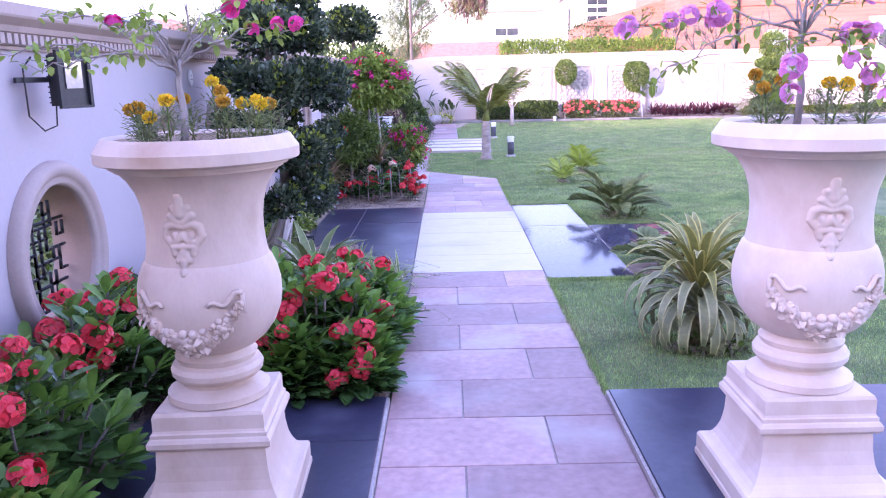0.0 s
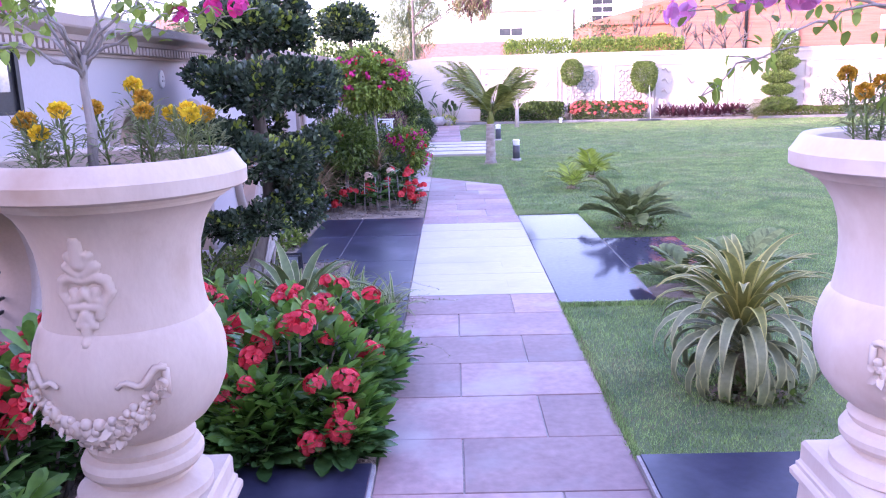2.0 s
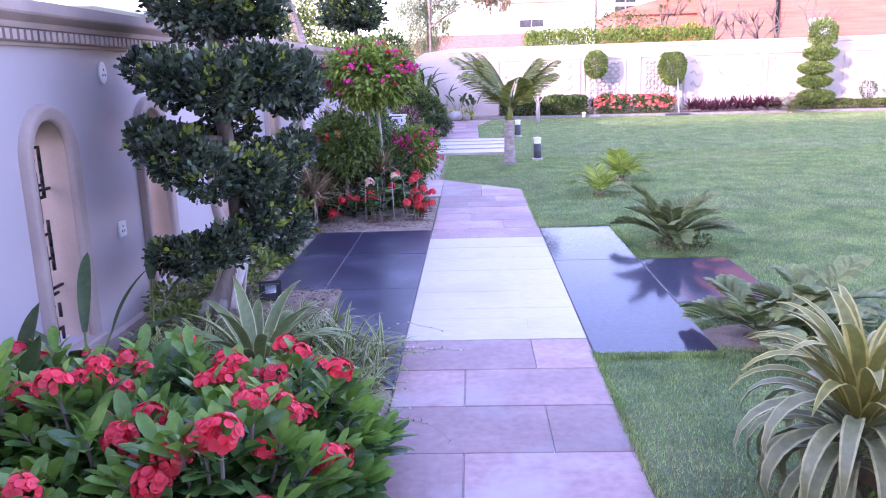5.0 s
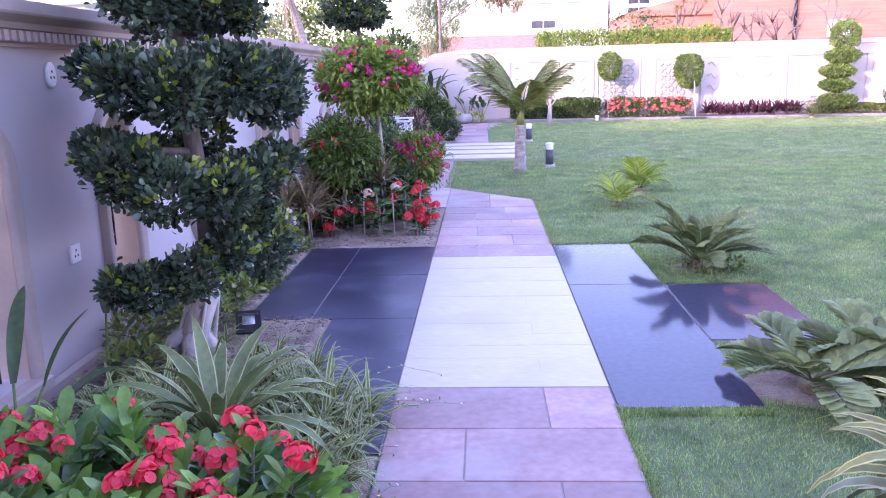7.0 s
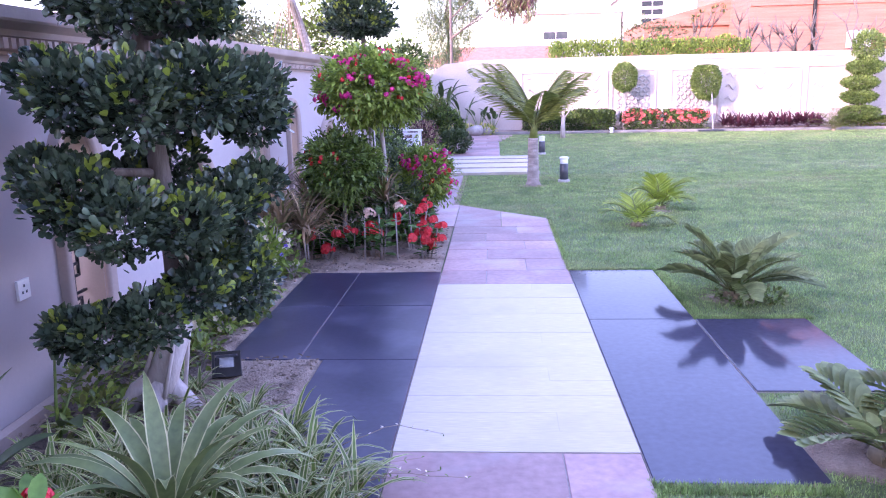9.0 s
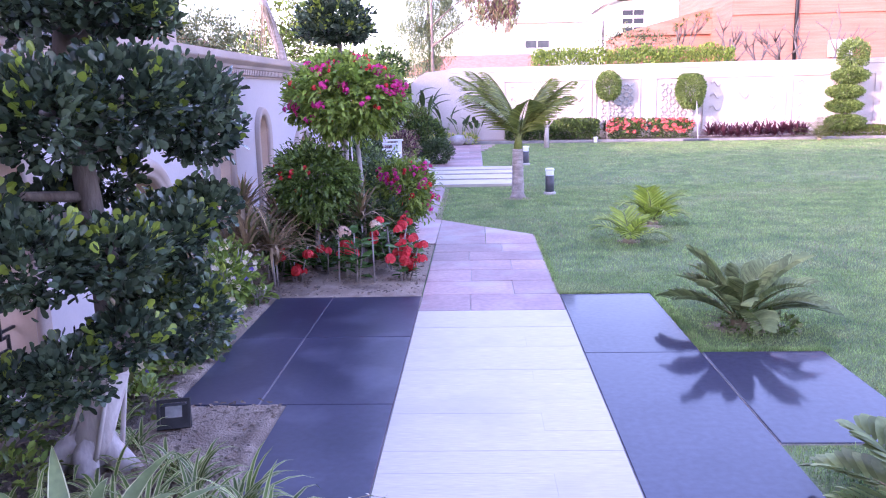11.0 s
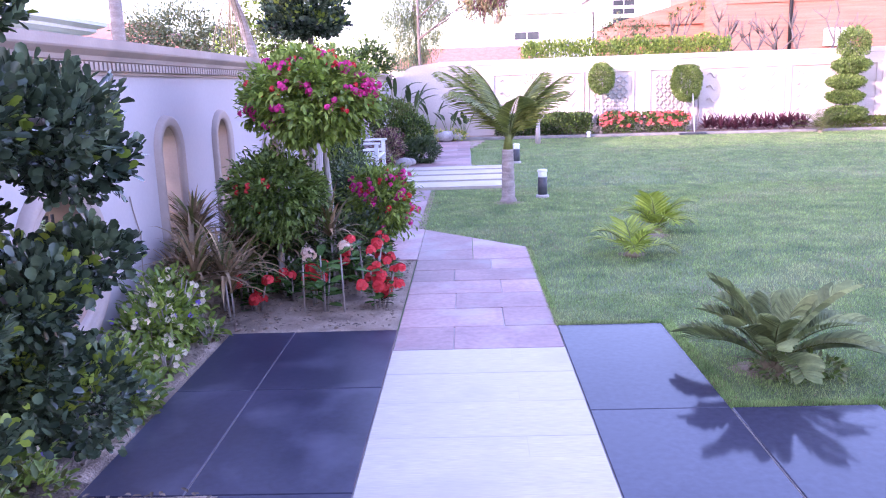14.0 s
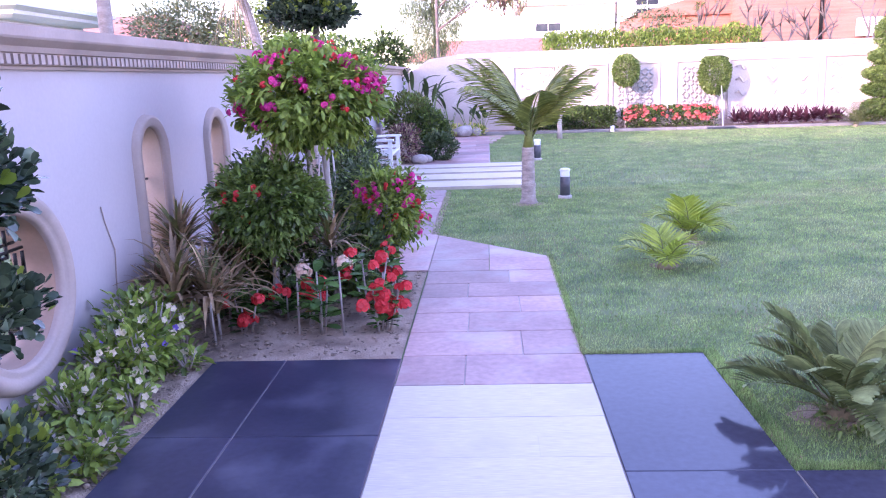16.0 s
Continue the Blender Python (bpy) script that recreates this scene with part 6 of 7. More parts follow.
# ---- beyond the walls ----
hedge("hedge", 1.75, 7.6, 2.86, 0.34, 16000, .08, ("bright", "bright", "green"), 801, "bright green clipped hedge rising behind the far wall", yy=27.35)


def limb_tree(x, y, h, lobes, seed, mats, size, n, trunk, label, name="tree", bark="bark", limbs=6, hang=0, lean=0.0):
    """A tree with a tapered trunk, limbs into each clump of leaves, and hanging sprays if asked."""
    r = random.Random(seed)
    t = thing(name, x, y, -0.02, label, "tree")
    w, m = Mesh(), Mesh()
    w.tube([(0, 0, 0), (lean * 0.3, 0, h * 0.3), (lean * 0.6, 0.05, h * 0.6), (lean, 0, h)], trunk, trunk * 0.55, n=9, wob=0.1)
    for c, rad in lobes:
        c = Vector(c)
        s = Vector((lean * 0.7, 0, h * r.uniform(0.6, 0.95)))
        w.tube([s, s.lerp(c, 0.5) + rand_dir(r) * 0.15, c], trunk * 0.4, trunk * 0.12, n=6)
        for _ in range(4):
            w.tube([s.lerp(c, 0.6), c + Vector([a * b for a, b in zip(rand_dir(r), rad)]) * 0.8], trunk * 0.15, trunk * 0.05, n=4)
        crown(m, c, rad, int(n * rad[0] * rad[2] * 5), size, r, tuple((i, 1 / len(mats)) for i in range(len(mats))), shell=0.3, lump=0.35, aspect=0.35 if hang else 0.5)
        for _ in range(hang):
            d = rand_dir(r)
            p = c + Vector((d.x * rad[0], d.y * rad[1], d.z * rad[2] * 0.5))
            k = r.randrange(len(mats))
            for j in range(r.randint(4, 12)):
                p = p + Vector((r.uniform(-.06, .06), r.uniform(-.06, .06), r.uniform(-0.10, -0.03)))
                m.leaf(p, Vector((r.uniform(-1, 1), r.uniform(-1, 1), -0.9)), (0, 0, 1), size * 1.9, size * 0.36, k)
    part("trunk", w, M[bark], t)
    part("crown", m, [M[q] for q in mats], t)


limb_tree(-1.5, 31.5, 4.4, [((0.0, 0, 4.7), (.8, .6, .5)), ((-0.6, 0, 3.9), (.55, .5, .5)), ((0.6, 0, 4.1), (.6, .5, .6)), ((0.1, 0, 3.3), (.8, .5, .5)), ((-0.3, 0, 2.7), (.7, .5, .4)), ((1.0, 0, 5.0), (.7, .5, .4)), ((-0.2, 0, 5.4), (1.2, .6, .5))], 811, ("willow", "fern"), .058, 420, .06, "weeping tree with thin hanging foliage behind the wall", bark="darkbark", hang=300)
limb_tree(-1.35, 30.6, 4.8, [((2.0, 0, 4.3), (.5, .4, .45)), ((2.5, 0, 4.5), (.4, .4, .35)), ((1.7, 0, 4.9), (.6, .4, .4))], 812, ("bronze", "purple", "fern"), .09, 60, .07, "tree with brown hanging seed pods behind the wall", bark="darkbark", hang=150)
limb_tree(-5.6, 20.5, 2.3, [((0, 0, 2.75), (.9, .7, .55)), ((.6, 0, 2.45), (.7, .6, .4)), ((-.7, 0, 2.6), (.6, .6, .45))], 813, ("willow", "greyleaf"), .070, 1300, .08, "small grey-green tree beyond the garden wall")
limb_tree(-4.5, 22.0, 2.5, [((0, 0, 2.5), (.9, .8, .6)), ((.8, 0, 2.6), (.8, .7, .7)), ((.2, 0, 3.2), (.6, .5, .5))], 814, ("olive", "bright"), .09, 520, .08, "yellow-green tree beyond the garden wall")
limb_tree(-2.6, 17.5, 1.8, [((0.1, 0, 1.85), (.5, .4, .3)), ((.5, .6, 1.9), (.4, .4, .3))], 815, ("dark", "green"), .08, 1100, .05, "dark green shrub rising behind the garden wall")
limb_tree(-2.6, 25.0, 2.2, [((0.3, 0, 2.05), (.55, .5, .6))], 816, ("dark", "green"), .09, 1500, .07, "dense dark green small tree beyond the wall")
limb_tree(-4.1, 19.0, 2.1, [((0, 0, 2.3), (.5, .5, .35)), ((0.4, 0.2, 2.0), (.5, .4, .3))], 817, ("olive", "bright"), .08, 300, .05, "yellow-green shrub beyond the garden wall")
# palm trunks beyond the left wall
for x, y, h, tr, le in ((-2.95, 11.3, 4.2, .065, 0.02), (-2.37, 14.6, 5.0, .065, -1.6)):
    t = thing("tall_palm", x, y, -0.02, "bare pale palm trunk rising beyond the garden wall", "tree", "palms beyond the wall")
    w, m, r = Mesh(), Mesh(), random.Random(int(h * 10))
    w.tube([(le * f * f, 0, h * f) for f in [i / 12 for i in range(13)]], tr, tr * 0.8, n=12, wob=0.06)
    part("trunk", w, M["palmtrunk"], t)
    for k in range(9):
        frond(t, (le, 0, h), k * 2.4, 1.5, 0.2 + 0.13 * k, 1.5, 0.25, 0.03, 18, "palm", r, rib=0.015)
    if le < 0:
        for k in range(34):
            a = r.uniform(0, 6.28)
            m.blade((le * 0.3, 0, h * 0.56), (math.cos(a), math.sin(a)), r.uniform(0.6, 1.1), 0.014, -1.1, 0.5, 5)
        part("dry_frond_skirt", m, M["straw"], t, "hanging dry fronds")

# young palms behind the far hedge
for k, x in enumerate((2.25, 3.3)):
    t = thing("palm_tree", x, 28.6, 0, "small dark palm behind the far wall", "tree", "palms behind the far wall")
    w, r = Mesh(), random.Random(830 + k)
    w.tube([(0, 0, -0.02), (0, 0, 2.3)], 0.09, 0.07, n=8)
    part("trunk", w, M["bark"], t)
    for j in range(15):
        frond(t, (0, 0, 2.3), j * 2.4, .62, 0.1 + 0.09 * j, 2.0, 0.11, 0.022, 12, "dark", r)


def bare_tree(x, y, h, seed, lean=0.0, leaves=0):
    r = random.Random(seed)
    t = thing("frangipani_tree", x, y, -0.02, "bare pale frangipani tree with forked branches", "tree", "bare trees behind the far wall")
    w, m = Mesh(), Mesh()

    def grow(p, d, L, rad, level):
        q = p + d * L
        w.tube([p, p.lerp(q, 0.5) + rand_dir(r) * L * 0.06, q], rad, rad * 0.75, n=6)
        if level:
            for k in range(r.choice((2, 3))):
                grow(q, (d + rand_dir(r) * 0.65 + Vector((0, 0, 0.25))).normalized(), L * r.uniform(0.62, 0.85), rad * 0.7, level - 1)
        elif leaves:
            for k in range(leaves):
                m.leaf(q, rand_dir(r) + Vector((0, 0, 0.4)), (0, 0, 1), 0.16, 0.05)
    grow(Vector((0, 0, 0)), Vector((lean, 0, 1)).normalized(), h * 0.42, 0.06, 3)
    part("branchwork", w, M["darkbark"], t)
    if m.v:
        part("leaf_mass", m, M["olive"], t)


bare_tree(7.3, 28.6, 3.2, 841, 0.1)
bare_tree(6.4, 29.0, 3.2, 842, -0.1, 6)
bare_tree(8.8, 28.8, 3.0, 843, 0.1)
bare_tree(9.9, 29.2, 3.1, 844)
bare_tree(11.0, 29.4, 3.2, 845, 0.1)
limb_tree(5.0, 30.0, 2.6, [((0, 0, 2.9), (1.1, .8, .5)), ((.9, 0, 2.8), (.8, .6, .4))], 846, ("dark", "greyleaf"), .10, 160, .08, "dark spreading tree behind the far wall")


# ---- buildings ----
def facade_window(t, u0, u1, z0, z1, place, trim="bldg", bars=1):
    fr = part("window_frame", sweep([(u0, z0), (u0, z1), (u1, z1), (u1, z0)], [(0.0, 0.0), (0.0, 0.08), (-0.10, 0.08), (-0.10, -0.02)], place, True), M[trim], t, smooth=False)
    p = Mesh()
    p.add([place(u, v, 0.01) for u, v in ((u0, z0), (u1, z0), (u1, z1), (u0, z1))], [(0, 1, 2, 3)])
    part("pane", p, M["glass"], fr, "dark glass", smooth=False)
    for k in range(bars):
        b = Mesh()
        uu = u0 + (u1 - u0) * (k + 1) / (bars + 1)
        b.add([place(uu + a, v, 0.05) for v in (z0, z1) for a in (-0.03, 0.03)], [(0, 1, 3, 2)])
        part("mullion", b, M[trim], fr, smooth=False)


BY = 38.0
t = thing("brick_house", 22.0, BY, 0, "large red brick house behind the far wall, sunlit", "house")
w = Mesh()
w.box((-11.2, 0, -0.2), (16, 9, 9.5))
part("wall", w, M["brick"], t, "red brick wall", smooth=False)
for z0, z1 in ((4.30, 4.42), (6.7, 6.9)):
    w = Mesh()
    w.box((-11.2, -0.07, z0), (16, -0.002, z1))
    part("brick_band", w, M["brick"], t, smooth=False)
rf = Mesh()
rf.box((-11.7, -0.5, 9.5), (16.5, 9.5, 9.75))
rf.add([(-11.6, -0.4, 9.75), (16.4, -0.4, 9.75), (16.4, 9.4, 9.75), (-11.6, 9.4, 9.75), (-7, 4.5, 12), (12, 4.5, 12)], [(0, 1, 5, 4), (1, 2, 5), (2, 3, 4, 5), (3, 0, 4)])
part("roof", rf, M["tile_roof"], t, "hipped tiled roof", smooth=False)
ex = Mesh()
ex.box((-15.0, 3.0, -0.2), (-11.2, 9, 3.9))
ex.add([(-15.2, 2.8, 3.9), (-11.2, 2.8, 4.9), (-11.2, 9, 4.9), (-15.2, 9, 3.9), (-15.2, 2.8, 3.75), (-11.2, 2.8, 3.75)], [(0, 1, 2, 3), (4, 5, 1, 0)])
part("side_wing", ex, M["brick"], t, "low brick side wing with sloping roof", smooth=False)
place_b = lambda u, v, q: (u, -q, v)
facade_window(t, -2.0, -1.2, 1.7, 3.1, place_b, "bldg", 1)
lint = Mesh()
lint.box((-2.5, -0.05, 3.1), (-0.7, 0.02, 3.7))
part("lintel", lint, M["bldg"], t, "pale stone lintel", smooth=False)
pp = Mesh()
pp.tube([(-8.6, -0.12, 0), (-8.6, -0.12, 9.4)], 0.075, n=8)
part("drainpipe", pp, M["iron"], t, "dark red-brown drainpipe")
ac = Mesh()
ac.box((-7.2, -0.40, 2.5), (-6.35, -0.02, 3.2), bevel=0.04)
aco = part("air_conditioner", ac, M["plastic"], t, "pale wall-hung air conditioner", smooth=False)
for k in range(8):
    sl = Mesh()
    sl.box((-7.1, -0.415, 2.57 + 0.07 * k), (-6.6, -0.402, 2.60 + 0.07 * k))
    part("slat", sl, M["plastic"], aco, smooth=False)

t = thing("white_building", 14.9, 70.0, 0, "distant white apartment block with ribbon windows", "building")
w = Mesh()
w.box((-4.0, 0, 0), (4.6, 10, 8.3))
w.add([(-4.4, -0.5, 8.1), (-3.0, -0.5, 8.65), (5.0, -0.5, 8.65), (5.0, 10, 8.65), (-3.0, 10, 8.65), (-4.4, 10, 8.1), (-4.4, -0.5, 7.95), (-2.9, -0.5, 8.45), (5.0, -0.5, 8.45)], [(0, 1, 4, 5), (1, 2, 3, 4), (6, 7, 1, 0), (7, 8, 2, 1)], 1)
part("tower", w, [M["bldg"], M["trim"]], t, "white tower with a dark eave", smooth=False)
w = Mesh()
w.box((-11.5, 2, 0), (-4.21, 12, 6.9))
part("wing", w, M["bldg"], t, smooth=False)
w = Mesh()
w.box((-12.0, 1.6, 6.9), (-4.21, 12.4, 7.15))
part("eave", w, M["trim"], t, smooth=False)
for z in (5.0, 5.8, 6.5, 7.15):
    facade_window(t, -2.9, -1.2, z, z + 0.42, lambda u, v, q: (u, -q, v), "bldg", 1)
facade_window(t, -10.6, -8.6, 4.9, 5.5, lambda u, v, q: (u, 2 - q, v), "bldg", 1)

t = thing("pavilion", -9.2, 19.5, 0, "white pavilion with moulded cornice beyond the garden wall", "building")
w = Mesh()
w.box((-1.6, -1.5, -0.2), (1.2, 1.5, 2.72))
part("wall", w, M["bldg"], t, smooth=False)
c = Mesh()
c.square([(1.50, 2.72), (1.62, 2.78), (1.62, 2.84), (1.78, 2.90), (1.78, 2.98), (1.2, 3.05)])
part("cornice", c, M["bldg"], t, smooth=False)
part("window", sweep(arch_path(0.3, 0.3, 1.6, 2.55), [(0.0, 0.0), (0.0, 0.05), (0.08, 0.05), (0.1, 0.0)], lambda u, v, q: (u, -1.5 - q, v), False), M["trim"], t)
pg = Mesh()
pa = arch_path(0.3, 0.3, 1.6, 2.55)
pg.add([(u, -1.512, v) for u, v in pa], [tuple(range(len(pa)))])
part("pane", pg, M["glass"], t, "dark glass", smooth=False)
t = thing("tiled_roof_house", -12.0, 33.0, 0, "far house with red tiled roof beyond the garden wall", "house")
w, rf = Mesh(), Mesh()
w.box((-4, -3, -0.2), (3.2, 3, 2.5))
rf.add([(-4.6, -3.5, 2.5), (3.8, -3.5, 2.5), (3.8, 3.5, 2.5), (-4.6, 3.5, 2.5), (-2.2, 0, 4.0), (1.0, 0, 4.0)], [(0, 1, 5, 4), (1, 2, 5), (2, 3, 4, 5), (3, 0, 4), (3, 2, 1, 0)])
part("wall", w, M["bldg"], t, smooth=False)
part("roof", rf, M["tile_roof"], t, "red tiled hip roof", smooth=False)
t = thing("tiled_roof_house", 4.0, 62.0, 0, "far low house with terracotta roof", "house")
w, rf = Mesh(), Mesh()
w.box((-9, -3, -0.2), (2, 3, 2.6))
rf.add([(-9.6, -3.5, 2.6), (2.6, -3.5, 2.6), (2.6, 3.5, 2.6), (-9.6, 3.5, 2.6), (-7, 0, 4.0), (0, 0, 4.0)], [(0, 1, 5, 4), (1, 2, 5), (2, 3, 4, 5), (3, 0, 4), (3, 2, 1, 0)])
part("wall", w, M["bldg"], t, smooth=False)
part("roof", rf, M["tile_roof"], t, "terracotta hip roof", smooth=False)
# planting seen through the wall's openings
for k, (y, s) in enumerate([(3.4, .5), (4.6, .6), (5.6, .6), (6.9, .6), (8.4, .6), (9.8, .6), (11.2, .6), (2.2, .5)]):
    shrub(-3.3, y, (0, 0, s * 0.8), (.5, .6, s), 700, .08, ("green", "olive", "dark"), 860 + k, "green shrub growing beyond the garden wall", group="shrubs beyond the wall")

# ---- grass ----
def grass_patch(name, n, x0, x1, y0, y1, size, seed, label, keep):
    g0 = np.random.default_rng(seed)
    p = np.c_[g0.uniform(x0, x1, n), g0.uniform(y0, y1, n)]
    p = p[keep(p[:, 0], p[:, 1])]
    n = len(p)
    a, L = g0.uniform(0, 2 * np.pi, n), size * g0.uniform(0.5, 1.2, n)
    lean = g0.uniform(0.1, 0.9, n)
    w = 0.0028 * (size / 0.03)
    vx = np.zeros((n, 3, 3))
    vx[:, 0] = np.c_[p[:, 0] - w * np.sin(a), p[:, 1] + w * np.cos(a), np.full(n, -0.013)]
    vx[:, 1] = np.c_[p[:, 0] + w * np.sin(a), p[:, 1] - w * np.cos(a), np.full(n, -0.013)]
    vx[:, 2] = np.c_[p[:, 0] + L * lean * np.cos(a), p[:, 1] + L * lean * np.sin(a), -0.013 + L * (1 - 0.4 * lean)]
    me = bpy.data.meshes.new(name)
    me.from_pydata(vx.reshape(-1, 3).tolist(), [], np.arange(3 * n).reshape(-1, 3).tolist())
    me.materials.append(M["grass"])
    me.materials.append(M["straw"])
    me.polygons.foreach_set("material_index", (g0.random(n) < 0.04 + 0.12 * (np.sin(p[:, 0] * 2.3) * np.sin(p[:, 1] * 1.7 + p[:, 0]) > 0.55)).astype(int).tolist())
    ob = new(name, me)
    return tagged(ob, label, "grass", "", "stuff")


def on_lawn(x, y):
    slate = ((x < 1.30) & (y > 5.46) & (y < 8.80)) | ((x < 1.95) & (y > 6.34) & (y < 7.51))
    bare = ((((x - 1.56) / .30) ** 2 + ((y - 5.72) / .20) ** 2) < 1) | ((((x - 1.3) / .16) ** 2 + ((y - 3.98) / .10) ** 2) < 1) | ((((x - 1.68) / .18) ** 2 + ((y - 7.98) / .10) ** 2) < 1)
    edge = np.where(y < 11.17, 0.645, np.maximum(-0.40, 0.645 - (y - 11.17) * 0.98))
    return (x > edge + 0.004) & ~slate & ~bare & ~((y < 3.345) & (x < 2.12))


grass_patch("grass", 330000, 0.64, 4.2, 2.6, 9.5, 0.022, 1, "short mown lawn grass beside the path", on_lawn)
grass_patch("grass", 260000, -0.5, 8.0, 9.5, 15.3, 0.028, 2, "short mown lawn grass", on_lawn)
grass_patch("grass", 220000, -0.4, 13.0, 15.3, 25.0, 0.036, 3, "short mown lawn grass towards the far bed", lambda x, y: (y < 25.35 - 0.085 * x) & ((x > 0.82) | ((x > 0.2) & (y > 18.4))))
grass_patch("grass_edge", 5000, 0.635, 0.68, 2.8, 5.5, 0.030, 4, "ragged grass edge along the path", lambda x, y: y > 3.35)
grass_patch("grass_edge", 5000, 0.635, 0.68, 8.8, 11.2, 0.030, 5, "ragged grass edge along the path", lambda x, y: y > 8.8)
grass_patch("grass_edge", 5000, 1.285, 1.36, 7.5, 8.85, 0.030, 6, "ragged grass edge along the slate", lambda x, y: y > 7.5)
grass_patch("grass_edge", 4000, 1.3, 2.0, 7.495, 7.56, 0.030, 7, "ragged grass edge along the slate", lambda x, y: y > 7.5)
grass_patch("grass_edge", 4000, 0.65, 1.3, 8.79, 8.85, 0.030, 8, "ragged grass edge along the slate", lambda x, y: y > 8.5)
grass_patch("grass_edge", 3000, 0.65, 1.3, 5.41, 5.475, 0.030, 9, "ragged grass edge along the slate", lambda x, y: y > 5)

# dry leaf litter on the bed and twigs over the path
r = random.Random(900)
m = Mesh()
for _ in range(3200):
    x, y = r.uniform(-1.9, -0.36), r.uniform(4.6, 10.6)
    if -1.38 < x and 6.77 < y < 8.77 or x > -0.84 and y < 6.8 or y > 9.0 and r.random() < 0.4:
        continue
    a = r.uniform(0, 6.28)
    m.leaf((x, y, 0.025), (math.cos(a), math.sin(a), r.uniform(-0.1, 0.3)), (0, 0, 1), r.uniform(0.016, 0.045), 0.016, 0, 0.3, 0.1)
tagged(part("leaf_litter", m, M["litter"], None, "scattered dry brown leaves on the soil"), "", "leaves", "", "stuff")
m = Mesh()
for _ in range(1500):
    x, y = r.uniform(-1.9, -0.37), r.uniform(4.4, 10.7)
    if -1.39 < x and 6.76 < y < 8.78 or x > -0.85 and 5.03 < y < 6.8:
        continue
    q = r.uniform(0.004, 0.014)
    blob(m, (x, y, 0.008 + q * 0.3), q * r.uniform(0.8, 1.4), q, q * 0.7, 5)
tagged(part("soil_clods", m, M["soil"], None, "loose clods and pebbles on the soil"), "", "soil", "", "stuff")
t = thing("trailing_weed", -0.55, 4.75, 0, "thin trailing weed with tiny white flowers over the path", "weed")
w, f = Mesh(), Mesh()
for k in range(16):
    p, a = Vector((r.uniform(-.25, .1), r.uniform(-0.5, 0.95), 0.03)), r.uniform(-0.5, 0.7)
    run = [p.copy()]
    for j in range(7):
        p = p + Vector((math.cos(a) * 0.07, math.sin(a) * 0.05, r.uniform(0.0, 0.025) if j < 3 else r.uniform(-0.03, 0.005)))
        p.z = max(p.z, 0.008)
        a += r.uniform(-.3, .3)
        run.append(p.copy())
        for q in range(2):
            f.leaf(p, rand_dir(r) + Vector((0, 0, .6)), (0, 0, 1), 0.016, 0.007, 0 if r.random() < 0.8 else 1)
    w.tube(run, 0.0018, 0.001, n=4)
part("stem_tangle", w, M["straw"], t)
part("leaf_mass", f, [M["green"], M["whitefl"]], t)

# ---- paving bases ----
def flat_base(name, x0, y0, x1, y1, label, z=-0.006):
    m = Mesh()
    m.box((x0, y0, -0.05), (x1, y1, z))
    return setting(name, m, M["grout"], label, "paving")


PX0, PX1 = -0.325, 0.648
path_near = flat_base("path_1", PX0, -1.6, PX1, 5.705, "path of pink sandstone slabs with pale joints")
path_mid = flat_base("path_2", PX0, 5.715, PX1, 8.37, "cream travertine crossing of narrow planks")
path_far = flat_base("path_3", PX0, 8.378, PX1, 10.72, "path of pink sandstone slabs with pale joints")
slate_west = flat_base("slate_paving_1", -1.37, 6.78, PX0 - 0.004, 8.765, "dark slate slabs with pale joints")
slate_west_b = flat_base("slate_paving_2", -0.835, 5.05, PX0 - 0.004, 6.775, "dark slate slabs beside the travertine")
slate_east = flat_base("slate_paving_3", PX1 + 0.004, 5.475, 1.285, 8.79, "wet dark slate slabs mirroring the sky")
slate_east_b = flat_base("slate_paving_4", 1.29, 6.35, 1.94, 7.495, "wet dark slate slabs mirroring the sky")
slate_near_w = flat_base("slate_paving_5", -1.35, 0.6, PX0 - 0.001, 3.31, "raised dark slate plinth under the urn", 0.02)
slate_near_e = flat_base("slate_paving_6", PX1 + 0.001, 0.6, 2.1, 3.34, "raised dark slate plinth under the urn", 0.02)

# ---- paving pieces ----
tile_rng = random.Random(3)


def paver(name, x0, y0, x1, y1, mat, parent, z=0.0, joint=0.006, bevel=0.002, tilt=0.0009):
    m = Mesh()
    w, d = x1 - x0 - joint, y1 - y0 - joint
    m.box((-w / 2, -d / 2, -0.03), (w / 2, d / 2, 0), bevel=bevel)
    ob = part(name, m, mat, parent, smooth=False)
    ob.matrix_basis = Matrix.Translation(((x0 + x1) / 2, (y0 + y1) / 2, z + tile_rng.uniform(-0.001, 0.001))) @ pose(0, 0, 0, tile_rng.gauss(0, tilt) * 57, tile_rng.gauss(0, tilt) * 57, 0)
    return ob


def pink_rows(edges, splits, parent):
    for k in range(len(edges) - 1):
        cuts = [PX0] + splits[k % len(splits)] + [PX1]
        for a, b in zip(cuts, cuts[1:]):
            paver("sandstone_slab", a, edges[k], b, edges[k + 1], M["pink"], parent)


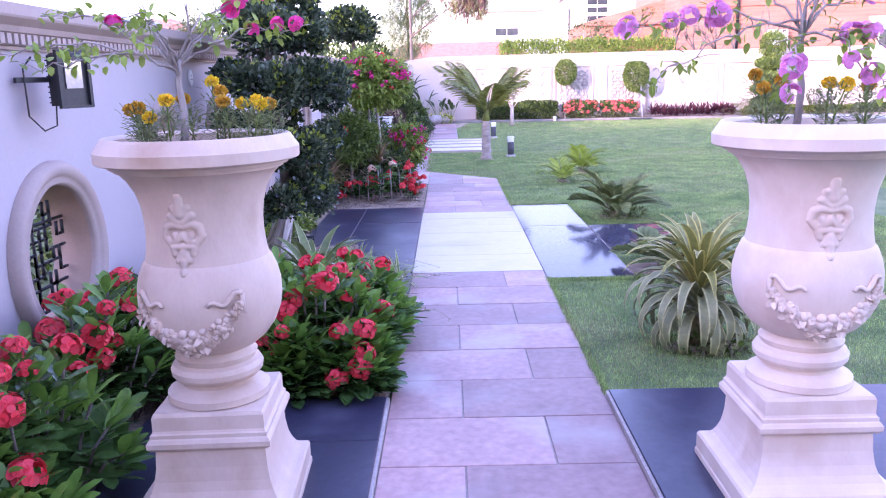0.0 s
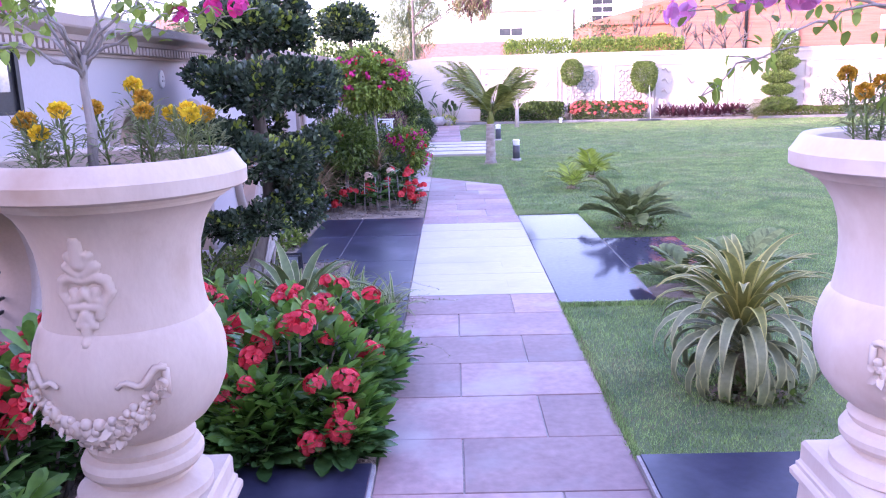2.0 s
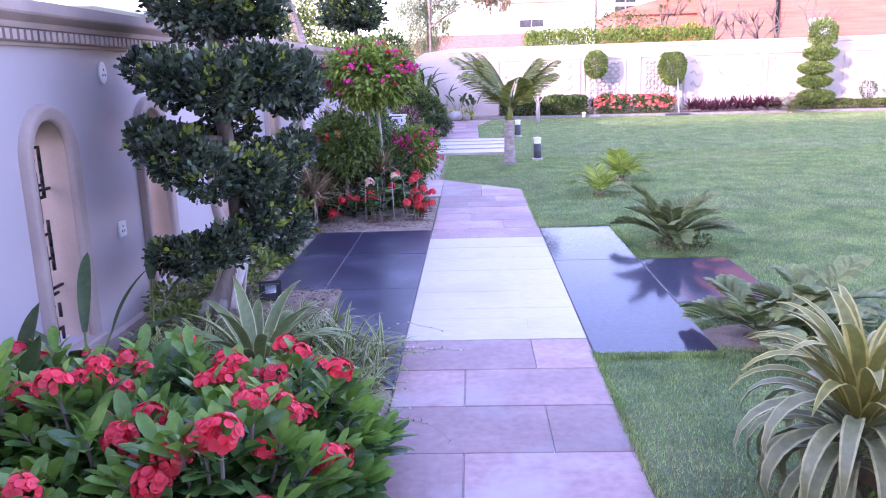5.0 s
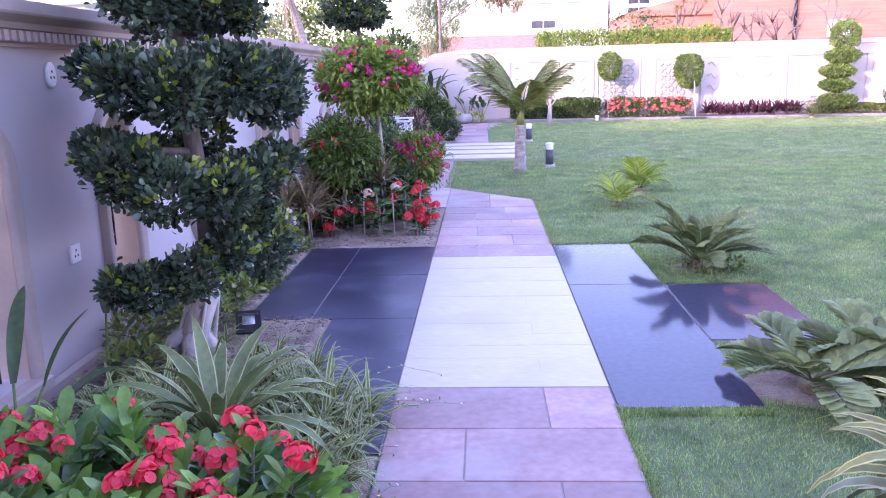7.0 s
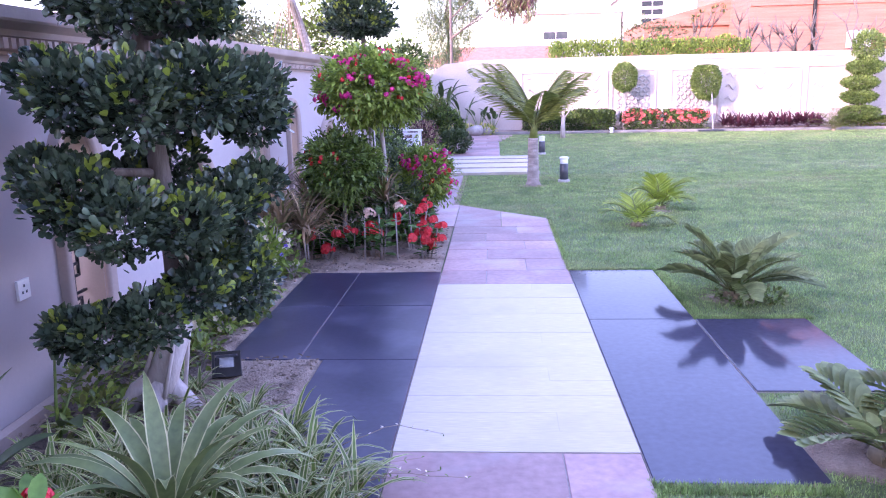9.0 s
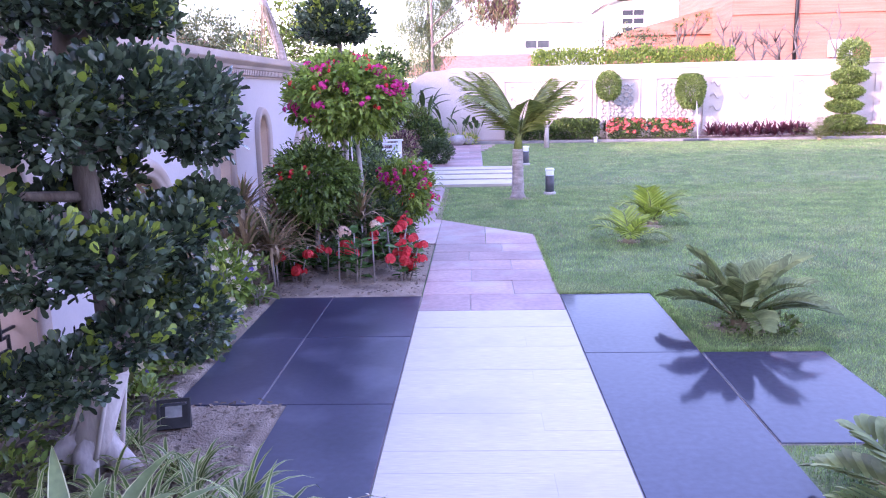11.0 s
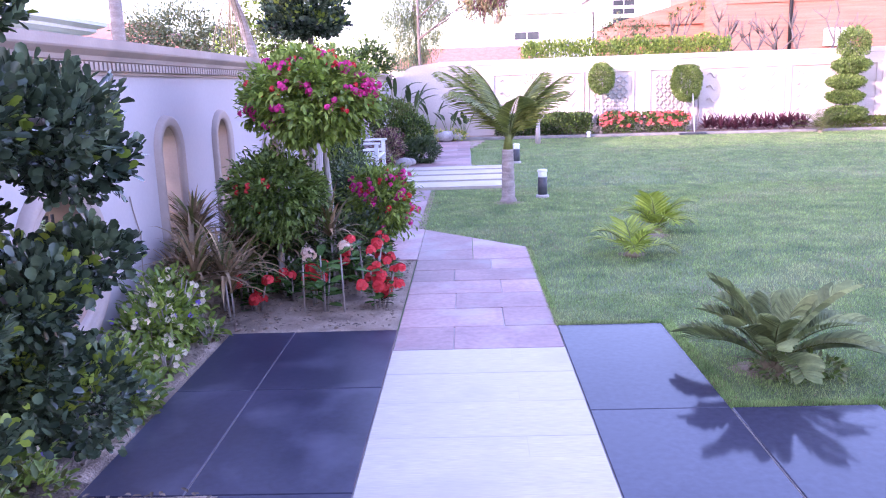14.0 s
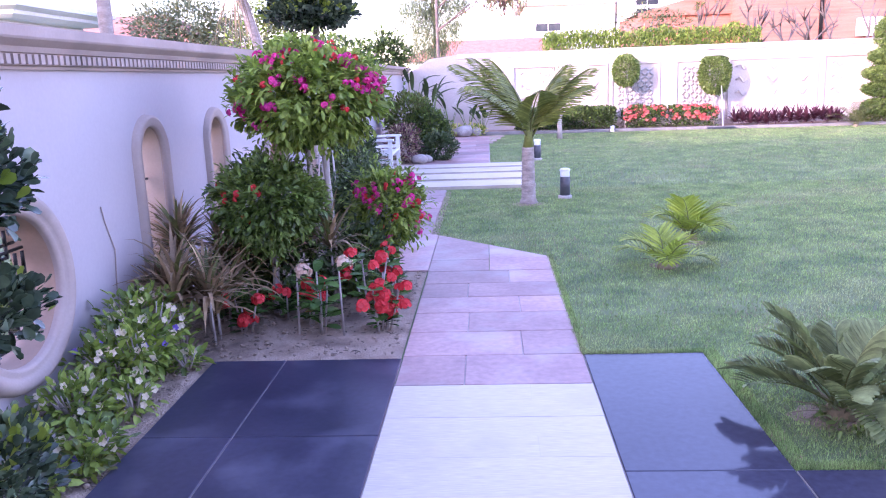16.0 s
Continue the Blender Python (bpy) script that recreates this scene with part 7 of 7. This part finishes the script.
near_edges = [5.705 - 0.43 * k for k in range(18)][::-1]
pink_rows(near_edges, [[0.345], [0.0]], path_near)
pink_rows([8.378, 8.80, 9.21, 9.60, 9.97, 10.34, 10.715], [[0.02], [0.33], [0.02], [0.35], [0.0], [0.30]], path_far)
y, k = 5.715, 0
while y < 8.36:
    d = min(0.19, 8.37 - y)
    c = [PX0] + ([0.16 + 0.22 * math.sin(k * 2.1)] if k % 3 == 1 else []) + [PX1]
    for a, b in zip(c, c[1:]):
        paver("travertine_plank", a, y, b, y + d, M["white"], path_mid, joint=0.0004, bevel=0.0002, tilt=0.0001)
    y, k = y + d, k + 1


def slates(xs, ys, parent, z=0.0, joint=0.004, mat="black"):
    for a, b in zip(xs, xs[1:]):
        for c, d in zip(ys, ys[1:]):
            paver("slate_slab", a, c, b, d, M[mat], parent, z, joint, 0.003, 0.0002 if mat == "wet" else 0.0012)


slates([-1.37, -0.965, PX0 - 0.004], [6.78, 7.82, 8.765], slate_west)
slates([-0.835, PX0 - 0.004], [5.05, 6.775], slate_west_b)
slates([PX1 + 0.004, 1.285], [5.475, 7.495, 8.79], slate_east, joint=0.004, mat="wet")
slates([1.29, 1.94], [6.35, 7.495], slate_east_b, joint=0.004, mat="wet")
slates([-1.35, -0.84, PX0 - 0.012], [0.6, 1.74, 2.87, 3.31], slate_near_w, 0.028)
slates([PX1 + 0.012, 2.1], [0.6, 2.0, 3.34], slate_near_e, 0.028)


# bent stretch of the far path, stepping strips and the path to the corner
def polygon_slab(name, pts, mat, parent, z=0.0, thick=0.03):
    m = Mesh()
    n = len(pts)
    m.add([(x, y, z - thick) for x, y in pts] + [(x, y, z) for x, y in pts], [tuple(range(n, 2 * n))] + [(i, (i + 1) % n, n + (i + 1) % n, n + i) for i in range(n)])
    return part(name, m, mat, parent, smooth=False)


m = Mesh()
m.box((-1.45, 10.725, -0.06), (-0.40, 15.3, -0.011))
path_bend = setting("path_4", m, M["grout"], "bent stretch of pink sandstone path", "paving")
J = 0.004
polygon_slab("sandstone_slab", [(-0.325, 10.72), (0.15, 10.72), (0.15, 11.10), (-0.325, 11.10)], M["pink"], path_bend)
polygon_slab("sandstone_slab", [(0.156, 10.72), (0.645, 10.72), (0.645, 11.17), (0.156, 11.68)], M["pink"], path_bend)
polygon_slab("sandstone_slab", [(-0.325, 11.106), (0.15, 11.106), (0.15, 11.686), (-0.325, 12.18)], M["pink"], path_bend)
polygon_slab("sandstone_slab", [(-0.95, 10.80), (-0.331, 10.76), (-0.331, 12.19), (-0.42, 12.25), (-0.95, 12.25)], M["pink"], path_bend)
for k in range(6):
    polygon_slab("sandstone_slab", [(-1.2, 12.256 + 0.51 * k), (-0.41, 12.256 + 0.51 * k), (-0.41, 12.76 + 0.51 * k), (-1.2, 12.76 + 0.51 * k)], M["pink"], path_bend)
m = Mesh()
m.box((-1.9, 15.45, -0.06), (0.8, 18.35, -0.02))
strips = setting("stepping_strips", m, M["blackgravel"], "white stone stepping strips across dark gaps", "paving")
for y0, y1 in ((15.42, 16.02), (16.25, 16.85), (17.08, 17.60), (17.80, 18.30)):
    polygon_slab("stone_strip", [(-1.85, y0), (0.80, y0), (0.80, y1), (-1.85, y1)], M["white"], strips, 0.03, 0.06)
m = Mesh()
m.box((-1.35, 18.36, -0.06), (0.2, 25.2, -0.011))
path_end = setting("path_5", m, M["grout"], "pink sandstone path to the garden corner", "paving")
for k in range(11):
    y0 = 18.37 + 0.61 * k
    s = -0.5 if k % 2 else -0.1
    x1 = 0.18 + 0.10 * max(0, k - 6)
    polygon_slab("sandstone_slab", [(-0.95, y0), (s, y0), (s, y0 + 0.60), (-0.95, y0 + 0.60)], M["pink"], path_end)
    polygon_slab("sandstone_slab", [(s + 0.008, y0), (x1, y0), (x1, y0 + 0.60), (s + 0.008, y0 + 0.60)], M["pink"], path_end)

# dentils of the cornice
m = Mesh()
m.box((0, -0.017, -0.022), (0.024, 0.017, 0.022))
dent = m.data("dentil", [M["trim"]], False)
for k in range(290):
    part("dentil", dent, [], cornice, at=(WALL_X + 0.035, 2.4 + 0.055 * k, 1.63))
